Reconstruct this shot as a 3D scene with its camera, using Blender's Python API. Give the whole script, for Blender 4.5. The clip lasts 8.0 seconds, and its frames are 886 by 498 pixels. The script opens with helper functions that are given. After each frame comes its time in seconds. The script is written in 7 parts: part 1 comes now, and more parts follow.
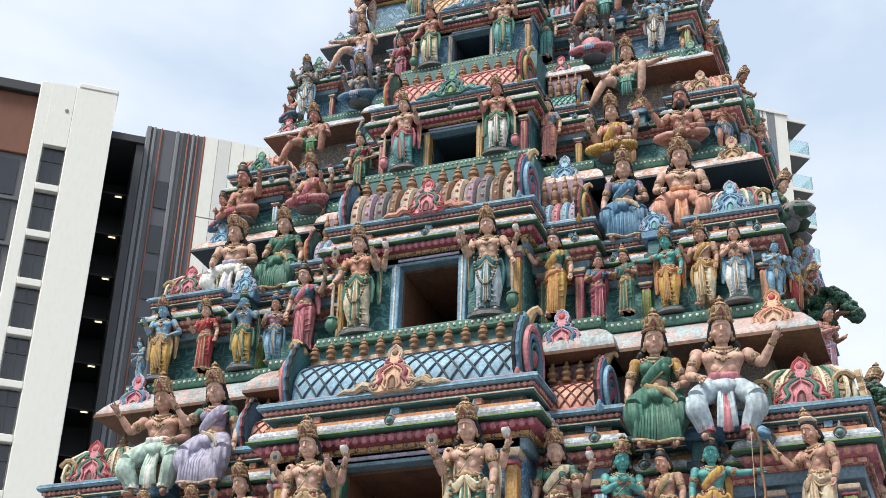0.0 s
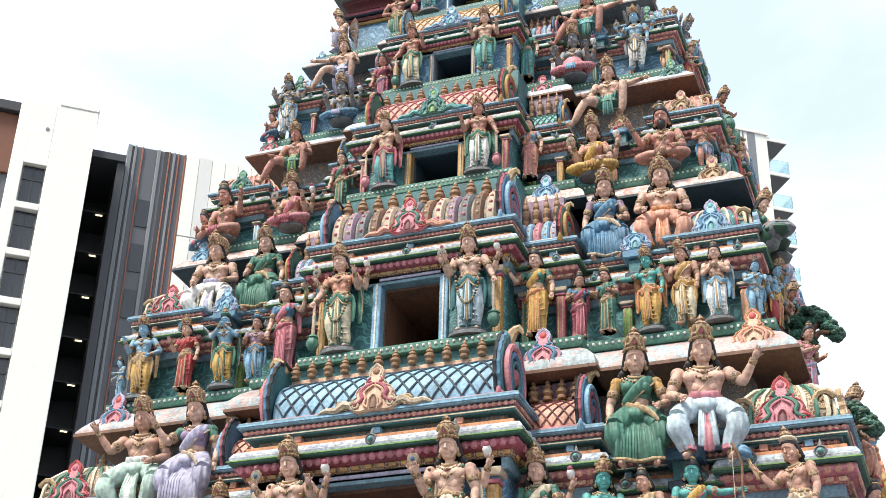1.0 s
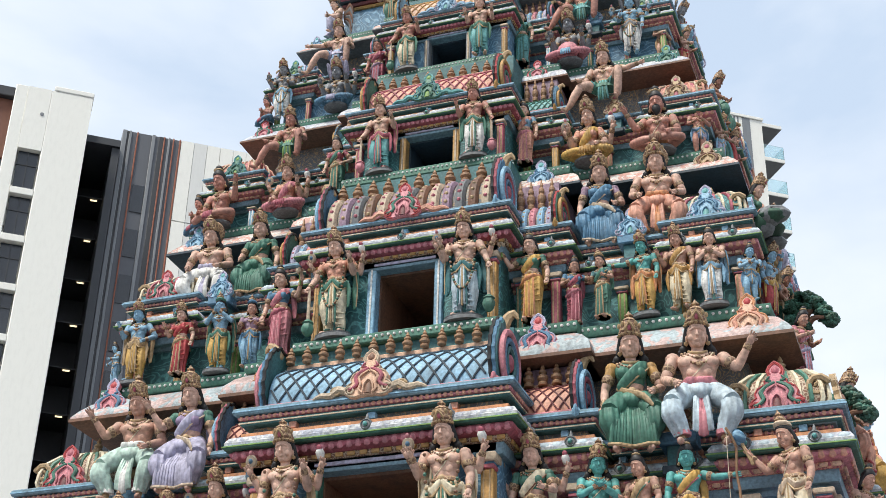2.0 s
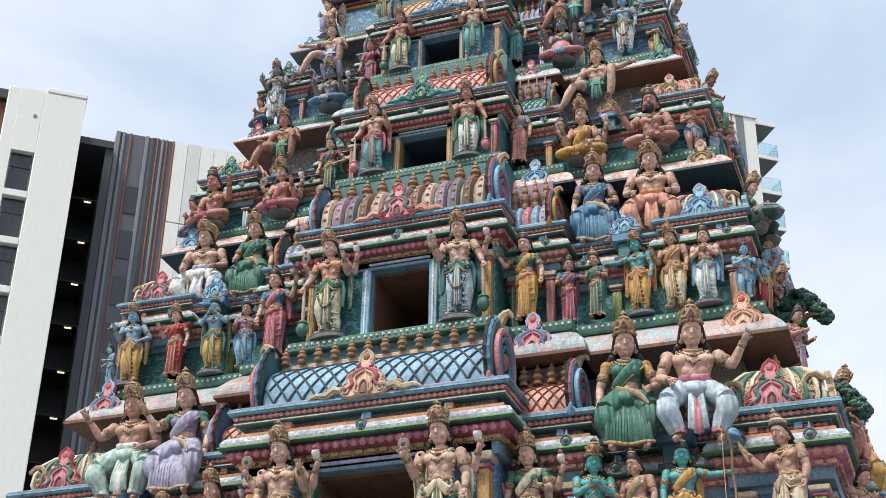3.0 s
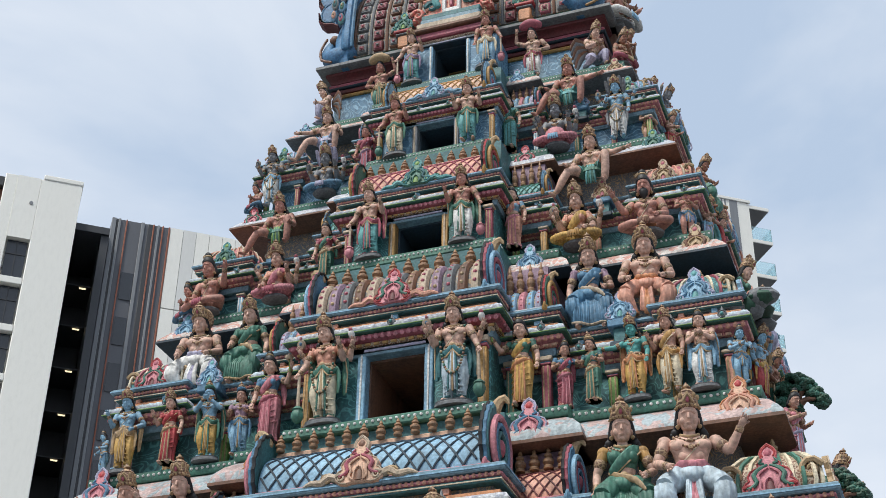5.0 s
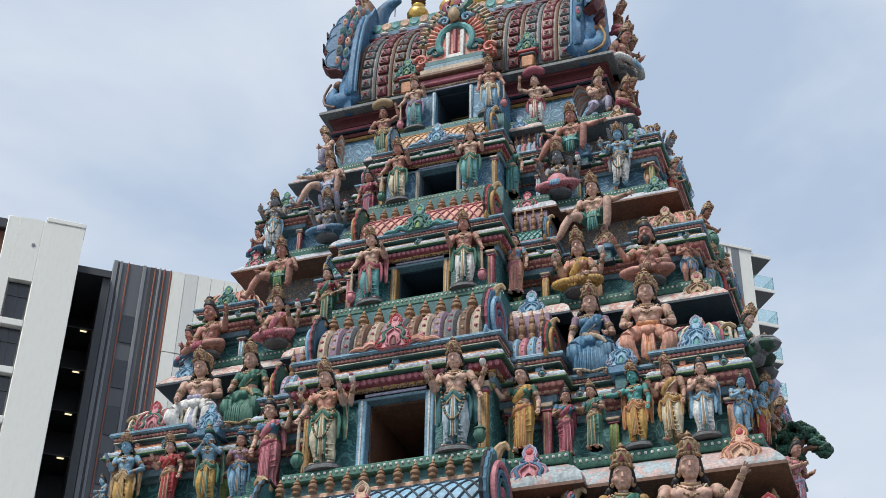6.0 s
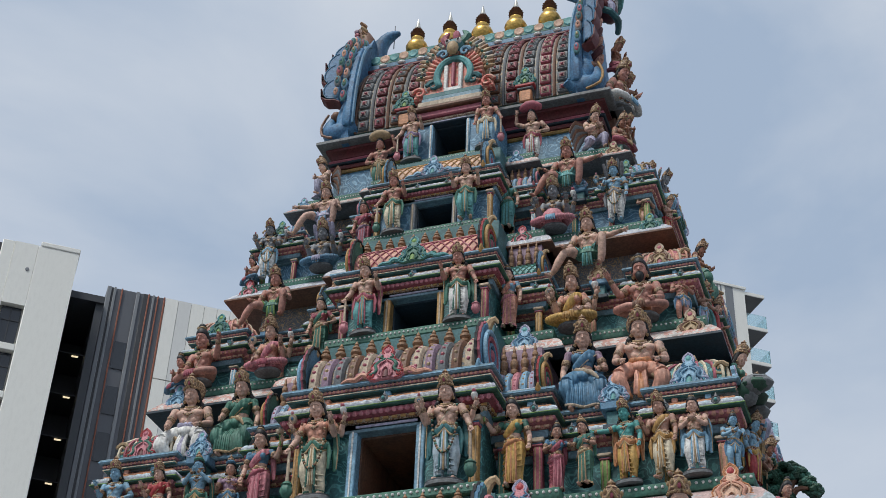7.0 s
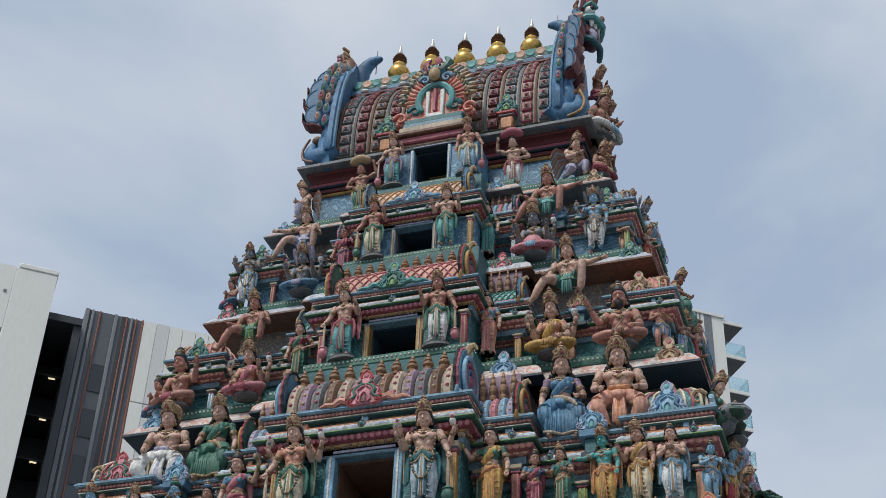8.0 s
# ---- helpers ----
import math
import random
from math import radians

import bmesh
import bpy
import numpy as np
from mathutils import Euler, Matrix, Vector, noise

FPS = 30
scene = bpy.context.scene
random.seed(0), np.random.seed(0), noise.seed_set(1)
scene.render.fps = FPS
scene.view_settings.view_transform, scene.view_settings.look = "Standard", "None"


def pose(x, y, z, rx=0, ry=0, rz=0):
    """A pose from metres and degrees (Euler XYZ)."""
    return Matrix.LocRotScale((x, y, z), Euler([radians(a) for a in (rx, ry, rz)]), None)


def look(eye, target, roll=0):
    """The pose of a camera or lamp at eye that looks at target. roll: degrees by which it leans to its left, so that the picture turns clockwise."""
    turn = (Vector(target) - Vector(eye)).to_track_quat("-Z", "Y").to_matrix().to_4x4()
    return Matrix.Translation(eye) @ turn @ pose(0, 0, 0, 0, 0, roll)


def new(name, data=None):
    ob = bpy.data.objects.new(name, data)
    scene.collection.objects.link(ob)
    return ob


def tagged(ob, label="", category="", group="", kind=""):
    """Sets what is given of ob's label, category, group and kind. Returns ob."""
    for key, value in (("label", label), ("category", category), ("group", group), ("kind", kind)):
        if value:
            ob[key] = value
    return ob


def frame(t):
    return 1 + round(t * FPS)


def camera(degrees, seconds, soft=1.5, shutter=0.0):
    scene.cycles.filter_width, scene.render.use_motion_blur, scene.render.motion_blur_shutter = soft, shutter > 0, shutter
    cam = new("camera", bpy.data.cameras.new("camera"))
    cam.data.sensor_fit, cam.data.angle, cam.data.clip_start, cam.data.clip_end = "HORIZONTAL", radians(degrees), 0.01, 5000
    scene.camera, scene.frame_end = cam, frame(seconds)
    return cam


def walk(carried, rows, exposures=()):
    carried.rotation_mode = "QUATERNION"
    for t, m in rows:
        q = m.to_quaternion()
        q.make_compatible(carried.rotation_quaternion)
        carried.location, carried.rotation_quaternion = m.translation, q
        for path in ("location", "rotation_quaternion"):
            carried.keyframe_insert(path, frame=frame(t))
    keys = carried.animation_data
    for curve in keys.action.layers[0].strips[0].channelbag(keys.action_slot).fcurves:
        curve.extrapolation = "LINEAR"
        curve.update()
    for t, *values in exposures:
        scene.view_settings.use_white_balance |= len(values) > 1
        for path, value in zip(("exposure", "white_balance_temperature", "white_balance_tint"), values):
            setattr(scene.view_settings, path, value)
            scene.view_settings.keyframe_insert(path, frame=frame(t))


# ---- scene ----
cam = camera(33.56, 8.0, soft=0.75)
EYE_AT = (5.859, -17.597, 1.6)
ROWS = [
    (0.0, 118.779, -1.742, 20.571), (0.5, 119.359, -1.723, 20.49), (1.0, 119.534, -1.44, 19.909),
    (1.5, 119.155, -1.442, 19.712), (3.0, 118.949, -0.957, 19.705), (3.5, 119.509, -0.795, 19.584),
    (4.0, 120.348, -0.653, 19.758), (4.5, 121.323, -0.523, 19.659), (6.0, 124.046, -1.102, 19.459),
    (6.5, 124.736, -1.682, 18.992), (7.0, 125.336, -1.935, 18.615), (7.5, 125.883, -1.905, 18.169),
    (8.0, 126.371, -1.977, 17.621),
]
EXPOSURES = [
    (0.0, 0.70, 6850, 7), (0.5, 1.08, 6900, 7), (1.0, 1.08, 6900, 7), (1.5, 0.84, 6850, 7), (3.0, 0.62, 6680, 7), (3.5, 0.56, 6640, 7),
    (4.0, 0.54, 6650, 7), (4.5, 0.46, 6600, 7), (6.0, 0.28, 6500, 7), (6.5, 0.22, 6450, 7), (7.0, -0.02, 6420, 7), (7.5, -0.04, 6420, 7), (8.0, -0.04, 6420, 7),
]
walk(cam, [(t, pose(*EYE_AT, rx, ry, rz)) for t, rx, ry, rz in ROWS], EXPOSURES)

# ---- light: an overcast sky and a broad, weak sun ----
SUN_EL, SUN_AZ = radians(58), radians(200)
world = bpy.data.worlds.new("overcast_sky")
scene.world = world
world.use_nodes = True
wn, wl = world.node_tree.nodes, world.node_tree.links
wn.clear()
sky = wn.new("ShaderNodeTexSky")
sky.sky_type, sky.sun_disc, sky.sun_elevation, sky.sun_rotation = "NISHITA", False, SUN_EL, SUN_AZ
sky.dust_density = 2.0
w_coord = wn.new("ShaderNodeTexCoord")
w_map = wn.new("ShaderNodeMapping")
w_map.inputs["Scale"].default_value = (1.0, 1.0, 2.2)
cloud = wn.new("ShaderNodeTexNoise")
cloud.inputs["Scale"].default_value, cloud.inputs["Detail"].default_value, cloud.inputs["Roughness"].default_value = 2.6, 7.0, 0.5
cloud.inputs["Distortion"].default_value = 0.4
w_ramp = wn.new("ShaderNodeValToRGB")
w_ramp.color_ramp.elements[0].position, w_ramp.color_ramp.elements[0].color = 0.38, (4.6, 5.6, 7.3, 1)
w_ramp.color_ramp.elements[1].position, w_ramp.color_ramp.elements[1].color = 0.64, (7.7, 8.1, 9.0, 1)
w_mix = wn.new("ShaderNodeMixRGB")
w_mix.inputs["Fac"].default_value = 0.88
w_bg = wn.new("ShaderNodeBackground")
w_bg.inputs["Strength"].default_value = 0.09
w_out = wn.new("ShaderNodeOutputWorld")
wl.new(w_coord.outputs["Generated"], w_map.inputs["Vector"])
wl.new(w_map.outputs["Vector"], cloud.inputs["Vector"])
wl.new(cloud.outputs["Fac"], w_ramp.inputs["Fac"])
wl.new(sky.outputs["Color"], w_mix.inputs["Color1"])
wl.new(w_ramp.outputs["Color"], w_mix.inputs["Color2"])
wl.new(w_mix.outputs["Color"], w_bg.inputs["Color"])
wl.new(w_bg.outputs["Background"], w_out.inputs["Surface"])
sun = new("sun", bpy.data.lights.new("sun", "SUN"))
sun.data.energy, sun.data.angle, sun.data.color = 2.6, radians(14), (1.0, 0.96, 0.9)
sun.matrix_world = look((0, 0, 0), (-math.sin(SUN_AZ) * math.cos(SUN_EL), -math.cos(SUN_AZ) * math.cos(SUN_EL), -math.sin(SUN_EL)))


# ---- materials ----
def paint(name, color, second=None, scale=14.0, rough=0.55, grime=0.5, metal=0.0, bump=0.35, pattern="", folds=0.0, mottle=1.0):
    """Weathered paint: a colour with fine mottling, grime at two scales and, if asked, a painted pattern in a second colour."""
    mat = bpy.data.materials.new(name)
    mat.use_nodes = True
    n, l = mat.node_tree.nodes, mat.node_tree.links
    bsdf = n["Principled BSDF"]
    co = n.new("ShaderNodeTexCoord")
    base = n.new("ShaderNodeRGB")
    base.outputs[0].default_value = (*color, 1)
    out = base.outputs[0]
    if second:
        if pattern == "cells":
            tex = n.new("ShaderNodeTexVoronoi")
            tex.feature = "DISTANCE_TO_EDGE"
            value = tex.outputs["Distance"]
            lo, hi = 0.06, 0.14
        elif pattern == "scroll":
            tex = n.new("ShaderNodeTexNoise")
            tex.inputs["Detail"].default_value, tex.inputs["Distortion"].default_value = 0.0, 0.8
            curl = n.new("ShaderNodeMath")
            curl.operation = "MULTIPLY"
            curl.inputs[1].default_value = 7.0
            l.new(tex.outputs["Fac"], curl.inputs[0])
            fold = n.new("ShaderNodeMath")
            fold.operation = "PINGPONG"
            fold.inputs[1].default_value = 0.5
            l.new(curl.outputs[0], fold.inputs[0])
            value = fold.outputs[0]
            lo, hi = 0.33, 0.40
        else:
            tex = n.new("ShaderNodeTexNoise")
            tex.inputs["Detail"].default_value, tex.inputs["Distortion"].default_value = 1.5, 1.6
            value = tex.outputs["Fac"]
            lo, hi = 0.47, 0.53
        tex.inputs["Scale"].default_value = scale
        l.new(co.outputs["Object"], tex.inputs["Vector"])
        step = n.new("ShaderNodeMapRange")
        step.inputs["From Min"].default_value, step.inputs["From Max"].default_value = lo, hi
        l.new(value, step.inputs["Value"])
        two = n.new("ShaderNodeMixRGB")
        two.inputs["Color2"].default_value = (*second, 1)
        l.new(step.outputs[0], two.inputs["Fac"])
        l.new(out, two.inputs["Color1"])
        out = two.outputs[0]
    fine, broad = n.new("ShaderNodeTexNoise"), n.new("ShaderNodeTexNoise")
    fine.inputs["Scale"].default_value, fine.inputs["Detail"].default_value = 30.0, 8.0
    broad.inputs["Scale"].default_value, broad.inputs["Detail"].default_value, broad.inputs["Roughness"].default_value = 4.5, 8.0, 0.65
    streak = n.new("ShaderNodeMapping")
    streak.inputs["Scale"].default_value = (1.0, 1.0, 0.35)
    l.new(co.outputs["Object"], streak.inputs["Vector"])
    l.new(streak.outputs[0], broad.inputs["Vector"])
    l.new(co.outputs["Object"], fine.inputs["Vector"])
    fr = n.new("ShaderNodeMapRange")
    fr.inputs["From Min"].default_value, fr.inputs["From Max"].default_value = 0.3, 0.7
    fr.inputs["To Min"].default_value, fr.inputs["To Max"].default_value = 1 - 0.34 * mottle, 1 + 0.22 * mottle
    l.new(fine.outputs["Fac"], fr.inputs["Value"])
    mul = n.new("ShaderNodeMixRGB")
    mul.blend_type, mul.inputs["Fac"].default_value = "MULTIPLY", 1.0
    l.new(out, mul.inputs["Color1"])
    l.new(fr.outputs[0], mul.inputs["Color2"])
    gr = n.new("ShaderNodeMapRange")
    gr.inputs["From Min"].default_value, gr.inputs["From Max"].default_value = 0.46, 0.70
    gr.inputs["To Max"].default_value = grime
    l.new(broad.outputs["Fac"], gr.inputs["Value"])
    dirt = n.new("ShaderNodeMixRGB")
    dirt.inputs["Color2"].default_value = (0.045, 0.042, 0.04, 1)
    l.new(gr.outputs[0], dirt.inputs["Fac"])
    l.new(mul.outputs[0], dirt.inputs["Color1"])
    l.new(dirt.outputs[0], bsdf.inputs["Base Color"])
    rr = n.new("ShaderNodeMapRange")
    rr.inputs["To Min"].default_value, rr.inputs["To Max"].default_value = max(0.05, rough - 0.12), min(1.0, rough + 0.2)
    l.new(broad.outputs["Fac"], rr.inputs["Value"])
    l.new(rr.outputs[0], bsdf.inputs["Roughness"])
    bsdf.inputs["Metallic"].default_value = metal
    bp = n.new("ShaderNodeBump")
    bp.inputs["Strength"].default_value, bp.inputs["Distance"].default_value = bump, 0.01
    l.new(fine.outputs["Fac"], bp.inputs["Height"])
    l.new(bp.outputs[0], bsdf.inputs["Normal"])
    if folds:
        wave = n.new("ShaderNodeTexWave")
        wave.bands_direction, wave.inputs["Scale"].default_value, wave.inputs["Distortion"].default_value = "X", 8.0, 6.0
        wave.inputs["Detail"].default_value, wave.inputs["Detail Scale"].default_value = 1.0, 0.5
        squash = n.new("ShaderNodeMapping")
        squash.inputs["Scale"].default_value = (1.0, 1.0, 0.3)
        l.new(co.outputs["Object"], squash.inputs["Vector"])
        l.new(squash.outputs[0], wave.inputs["Vector"])
        deep = n.new("ShaderNodeBump")
        deep.inputs["Strength"].default_value, deep.inputs["Distance"].default_value = folds, 0.025
        l.new(wave.outputs["Fac"], deep.inputs["Height"])
        l.new(bp.outputs[0], deep.inputs["Normal"])
        l.new(deep.outputs[0], bsdf.inputs["Normal"])
    return mat


C = {
    "teal": (0.035, 0.16, 0.175), "green": (0.055, 0.19, 0.135), "lime": (0.20, 0.36, 0.08), "blue": (0.08, 0.22, 0.36), "sky": (0.22, 0.43, 0.60),
    "navy": (0.025, 0.05, 0.075), "pink": (0.60, 0.20, 0.24), "rose": (0.42, 0.09, 0.13), "red": (0.45, 0.035, 0.04), "salmon": (0.66, 0.30, 0.20),
    "peach": (0.68, 0.40, 0.26), "ochre": (0.50, 0.27, 0.07), "orange": (0.60, 0.24, 0.09), "beige": (0.52, 0.40, 0.28), "cream": (0.70, 0.60, 0.42),
    "white": (0.74, 0.73, 0.70), "lavender": (0.42, 0.40, 0.55), "mauve": (0.32, 0.20, 0.28), "brown": (0.20, 0.09, 0.05), "maroon": (0.16, 0.03, 0.035),
    "black": (0.015, 0.014, 0.016), "gold": (0.45, 0.30, 0.15), "mint": (0.44, 0.60, 0.52), "ice": (0.46, 0.57, 0.64), "grey": (0.22, 0.23, 0.25), "stone": (0.16, 0.17, 0.18), "aqua": (0.10, 0.36, 0.36),
    "skin": (0.55, 0.30, 0.215), "skin_pale": (0.66, 0.40, 0.30), "skin_red": (0.52, 0.23, 0.17), "skin_blue": (0.22, 0.42, 0.58), "skin_green": (0.08, 0.38, 0.36),
    "yellow": (0.60, 0.35, 0.07), "purple": (0.30, 0.22, 0.36), "steel": (0.17, 0.30, 0.38), "wood": (0.34, 0.18, 0.085),
}
# sun-bleached: every tone a little towards grey
C = {k: tuple(0.9 * c + 0.1 * sum(v) / 3 for c in v) for k, v in C.items()}
M = {k: paint("paint_" + k, v) for k, v in C.items()}
CLOTH = {k: paint("cloth_" + k, v, folds=0.3) for k, v in C.items()}
M["skin_dark"] = paint("paint_skin_dark", (0.30, 0.13, 0.08))
M["pat_teal"] = paint("scroll_teal", C["teal"], C["aqua"], 4.5, pattern="scroll")
M["pat_blue"] = paint("scroll_blue", C["blue"], C["sky"], 4.5, pattern="scroll")
M["pat_flower"] = paint("flower_paint", C["sky"], C["pink"], 5.0, pattern="noise")
M["pat_pink"] = paint("pink_white_paint", (0.58, 0.54, 0.51), (0.56, 0.30, 0.25), 9.0, pattern="noise")
M["pat_gold"] = paint("carved_gold", C["beige"], C["brown"], 26.0, pattern="cells")
M["pat_red"] = paint("carved_red", C["salmon"], C["rose"], 22.0, pattern="noise")
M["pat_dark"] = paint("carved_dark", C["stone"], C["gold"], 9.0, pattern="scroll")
M["pat_white"] = paint("lavender_paint", (0.54, 0.55, 0.57), (0.40, 0.42, 0.50), 9.0, pattern="noise")
M["crown"] = paint("carved_crown", (0.46, 0.31, 0.18), (0.20, 0.11, 0.07), 34.0, pattern="cells", bump=0.5)
M["brass"] = paint("gilded_brass", (0.75, 0.47, 0.13), rough=0.28, metal=0.9, grime=0.3, bump=0.1)
M["silver"] = paint("finial_tip", (0.6, 0.58, 0.52), rough=0.35, metal=0.7)


# ---- geometry helpers ----
class Geo:
    """Collects vertices, faces and material slots for one mesh."""

    def __init__(self):
        self.v, self.f, self.m, self.mats = [], [], [], []

    def slot(self, mat):
        if mat not in self.mats:
            self.mats.append(mat)
        return self.mats.index(mat)

    def loft(self, rings, mat, caps=True, closed=False):
        s, n, b = self.slot(mat), len(rings[0]), len(self.v)
        for r in rings:
            self.v.extend(tuple(p) for p in r)
        k = len(rings)
        for i in range(k if closed else k - 1):
            a, c = b + i * n, b + ((i + 1) % k) * n
            for j in range(n):
                self.f.append((a + j, a + (j + 1) % n, c + (j + 1) % n, c + j))
                self.m.append(s)
        if caps and not closed:
            self.f.append(tuple(b + j for j in reversed(range(n))))
            self.f.append(tuple(b + (k - 1) * n + j for j in range(n)))
            self.m.extend((s, s))
        return self

    def box(self, x0, x1, y0, y1, z0, z1, mat, c=0.0):
        c = min(c, (x1 - x0) * 0.3, (y1 - y0) * 0.3, (z1 - z0) * 0.3)
        if c <= 0:
            r = lambda z: [(x0, y0, z), (x1, y0, z), (x1, y1, z), (x0, y1, z)]
            return self.loft([r(z0), r(z1)], mat)
        r = lambda z, d: [(x0 + c, y0 + d, z), (x1 - c, y0 + d, z), (x1 - d, y0 + c, z), (x1 - d, y1 - c, z),
                          (x1 - c, y1 - d, z), (x0 + c, y1 - d, z), (x0 + d, y1 - c, z), (x0 + d, y0 + c, z)]
        return self.loft([r(z0, c), r(z0 + c, 0), r(z1 - c, 0), r(z1, c)], mat)

    def lathe(self, profile, at, mat, n=12, axis="z", sx=1.0, sy=1.0, flute=0.0, waves=8):
        rings = []
        for r, h in profile:
            ring = []
            for i in range(n):
                a = 2 * math.pi * i / n
                q = r * (1 + flute * math.cos(waves * a))
                p = (q * math.cos(a) * sx, q * math.sin(a) * sy, h)
                p = p if axis == "z" else (p[0], -p[2], p[1]) if axis == "y" else (p[2], p[0], p[1])
                ring.append((at[0] + p[0], at[1] + p[1], at[2] + p[2]))
            rings.append(ring)
        return self.loft(rings, mat)

    def ball(self, at, r, mat, n=10, m=6):
        r = (r, r, r) if isinstance(r, (int, float)) else r
        prof = [(max(0.02, math.sin(math.pi * i / m)), -math.cos(math.pi * i / m)) for i in range(m + 1)]
        rings = [[(at[0] + r[0] * q * math.cos(2 * math.pi * j / n), at[1] + r[1] * q * math.sin(2 * math.pi * j / n), at[2] + r[2] * h) for j in range(n)] for q, h in prof]
        return self.loft(rings, mat)

    def sweep(self, pts, radii, mat, n=8, flat=1.0):
        """A tube through points, with a radius at each, rounded at both ends."""
        pts = [Vector(p) for p in pts]
        radii = [radii] * len(pts) if isinstance(radii, (int, float)) else list(radii)
        if len(pts) in (3, 4, 5, 6):
            # round the bends by one more ring between each two
            P, R, q = [pts[0]], [radii[0]], pts
            for i in range(len(q) - 1):
                a, b = q[max(i - 1, 0)], q[min(i + 2, len(q) - 1)]
                P += [(q[i] + q[i + 1]) * 0.5625 - (a + b) * 0.0625, q[i + 1]]
                R += [(radii[i] + radii[i + 1]) / 2, radii[i + 1]]
            pts, radii = P, R
        d0, d1 = (pts[1] - pts[0]).normalized(), (pts[-1] - pts[-2]).normalized()
        pts = [pts[0] - d0 * radii[0] * 0.7, pts[0] - d0 * radii[0] * 0.45] + pts + [pts[-1] + d1 * radii[-1] * 0.45, pts[-1] + d1 * radii[-1] * 0.7]
        radii = [radii[0] * 0.15, radii[0] * 0.75] + radii + [radii[-1] * 0.75, radii[-1] * 0.15]
        rings, ref = [], None
        for i, p in enumerate(pts):
            t = (pts[min(i + 1, len(pts) - 1)] - pts[max(i - 1, 0)]).normalized()
            if ref is None:
                ref = t.cross(Vector((0.13, 0.92, 0.31))).normalized()
            u = (ref - t * ref.dot(t)).normalized()
            ref, w = u, t.cross(u)
            rings.append([p + (u * math.cos(2 * math.pi * j / n) + w * math.sin(2 * math.pi * j / n) * flat) * radii[i] for j in range(n)])
        return self.loft(rings, mat)

    def plate(self, outline, at, depth, mat, bevel=0.012, s=1.0):
        """An outline in x and z, thick towards -y, with a rounded rim."""
        n = len(outline)
        area = sum(outline[i][0] * outline[(i + 1) % n][1] - outline[(i + 1) % n][0] * outline[i][1] for i in range(n))
        pts = outline if area > 0 else outline[::-1]
        rings = []
        for y, d in ((0, 0), (-depth + bevel, 0), (-depth, bevel)):
            ring = []
            for i in range(n):
                a, p, b = Vector(pts[i - 1]), Vector(pts[i]), Vector(pts[(i + 1) % n])
                t = (b - a).normalized() if (b - a).length > 1e-9 else Vector((1, 0))
                q = p * s + Vector((-t.y, t.x)) * d
                ring.append((at[0] + q.x, at[1] + y, at[2] + q.y))
            rings.append(ring)
        return self.loft(rings, mat)

    def moved(self, m):
        self.v = [tuple(m @ Vector(p)) for p in self.v]
        return self

    def add(self, other, m=None):
        b, sl = len(self.v), [self.slot(x) for x in other.mats]
        self.v.extend(tuple(m @ Vector(p)) if m is not None else p for p in other.v)
        self.f.extend(tuple(b + i for i in f) for f in other.f)
        self.m.extend(sl[i] for i in other.m)
        return self

    def data(self, name, angle=38):
        me = bpy.data.meshes.new(name)
        me.from_pydata(self.v, [], self.f)
        for mat in self.mats:
            me.materials.append(mat)
        me.polygons.foreach_set("material_index", self.m)
        me.polygons.foreach_set("use_smooth", [True] * len(self.f))
        bm = bmesh.new()
        bm.from_mesh(me)
        bmesh.ops.recalc_face_normals(bm, faces=bm.faces)
        bm.to_mesh(me)
        bm.free()
        me.set_sharp_from_angle(angle=radians(angle))
        return me


def part(name, geo, parent=None, label="", m=None):
    ob = new(name, geo if isinstance(geo, bpy.types.Mesh) else geo.data(name))
    if parent is not None:
        ob.parent = parent
    if m is not None:
        ob.matrix_basis = m
    return tagged(ob, label=label)


def thing(name, geo, label, category, m=None, group="", kind=""):
    ob = new(name, geo if (geo is None or isinstance(geo, bpy.types.Mesh)) else geo.data(name))
    if m is not None:
        ob.matrix_basis = m
    return tagged(ob, label=label, category=category, group=group, kind=kind)


def offset(poly, d):
    """A rectilinear outline, counter-clockwise, moved outwards by d."""
    out, n = [], len(poly)
    for i in range(n):
        a, p, b = Vector(poly[i - 1]), Vector(poly[i]), Vector(poly[(i + 1) % n])
        t0, t1 = (p - a).normalized(), (b - p).normalized()
        out.append((p.x + (t0.y + t1.y) * d, p.y - (t0.x + t1.x) * d))
    return out


def band(poly, profile, mat):
    """A moulding round an outline. profile: (how far out, height), from below to above."""
    return Geo().loft([[(x, y, z) for x, y in offset(poly, d)] for d, z in profile], mat)


def along(poly, d, step, skip_back=True):
    """Places at even steps along an outline moved outwards by d: x, y and the way that it faces, in degrees about z (0 faces -y)."""
    pts = offset(poly, d)
    for i in range(len(pts)):
        a, b = Vector(pts[i]), Vector(pts[(i + 1) % len(pts)])
        t = b - a
        if t.length < step * 0.8:
            continue
        face = math.degrees(math.atan2(t.y, t.x))
        if skip_back and abs(abs(face) - 180) < 1:
            continue
        if skip_back and abs(face + 90) < 1 and a.x < 0 and a.x < -abs(pts[0][0]) * 0.98:
            continue
        k = max(1, round(t.length / step))
        for j in range(k):
            p = a + t * ((j + 0.5) / k)
            yield p.x, p.y, face


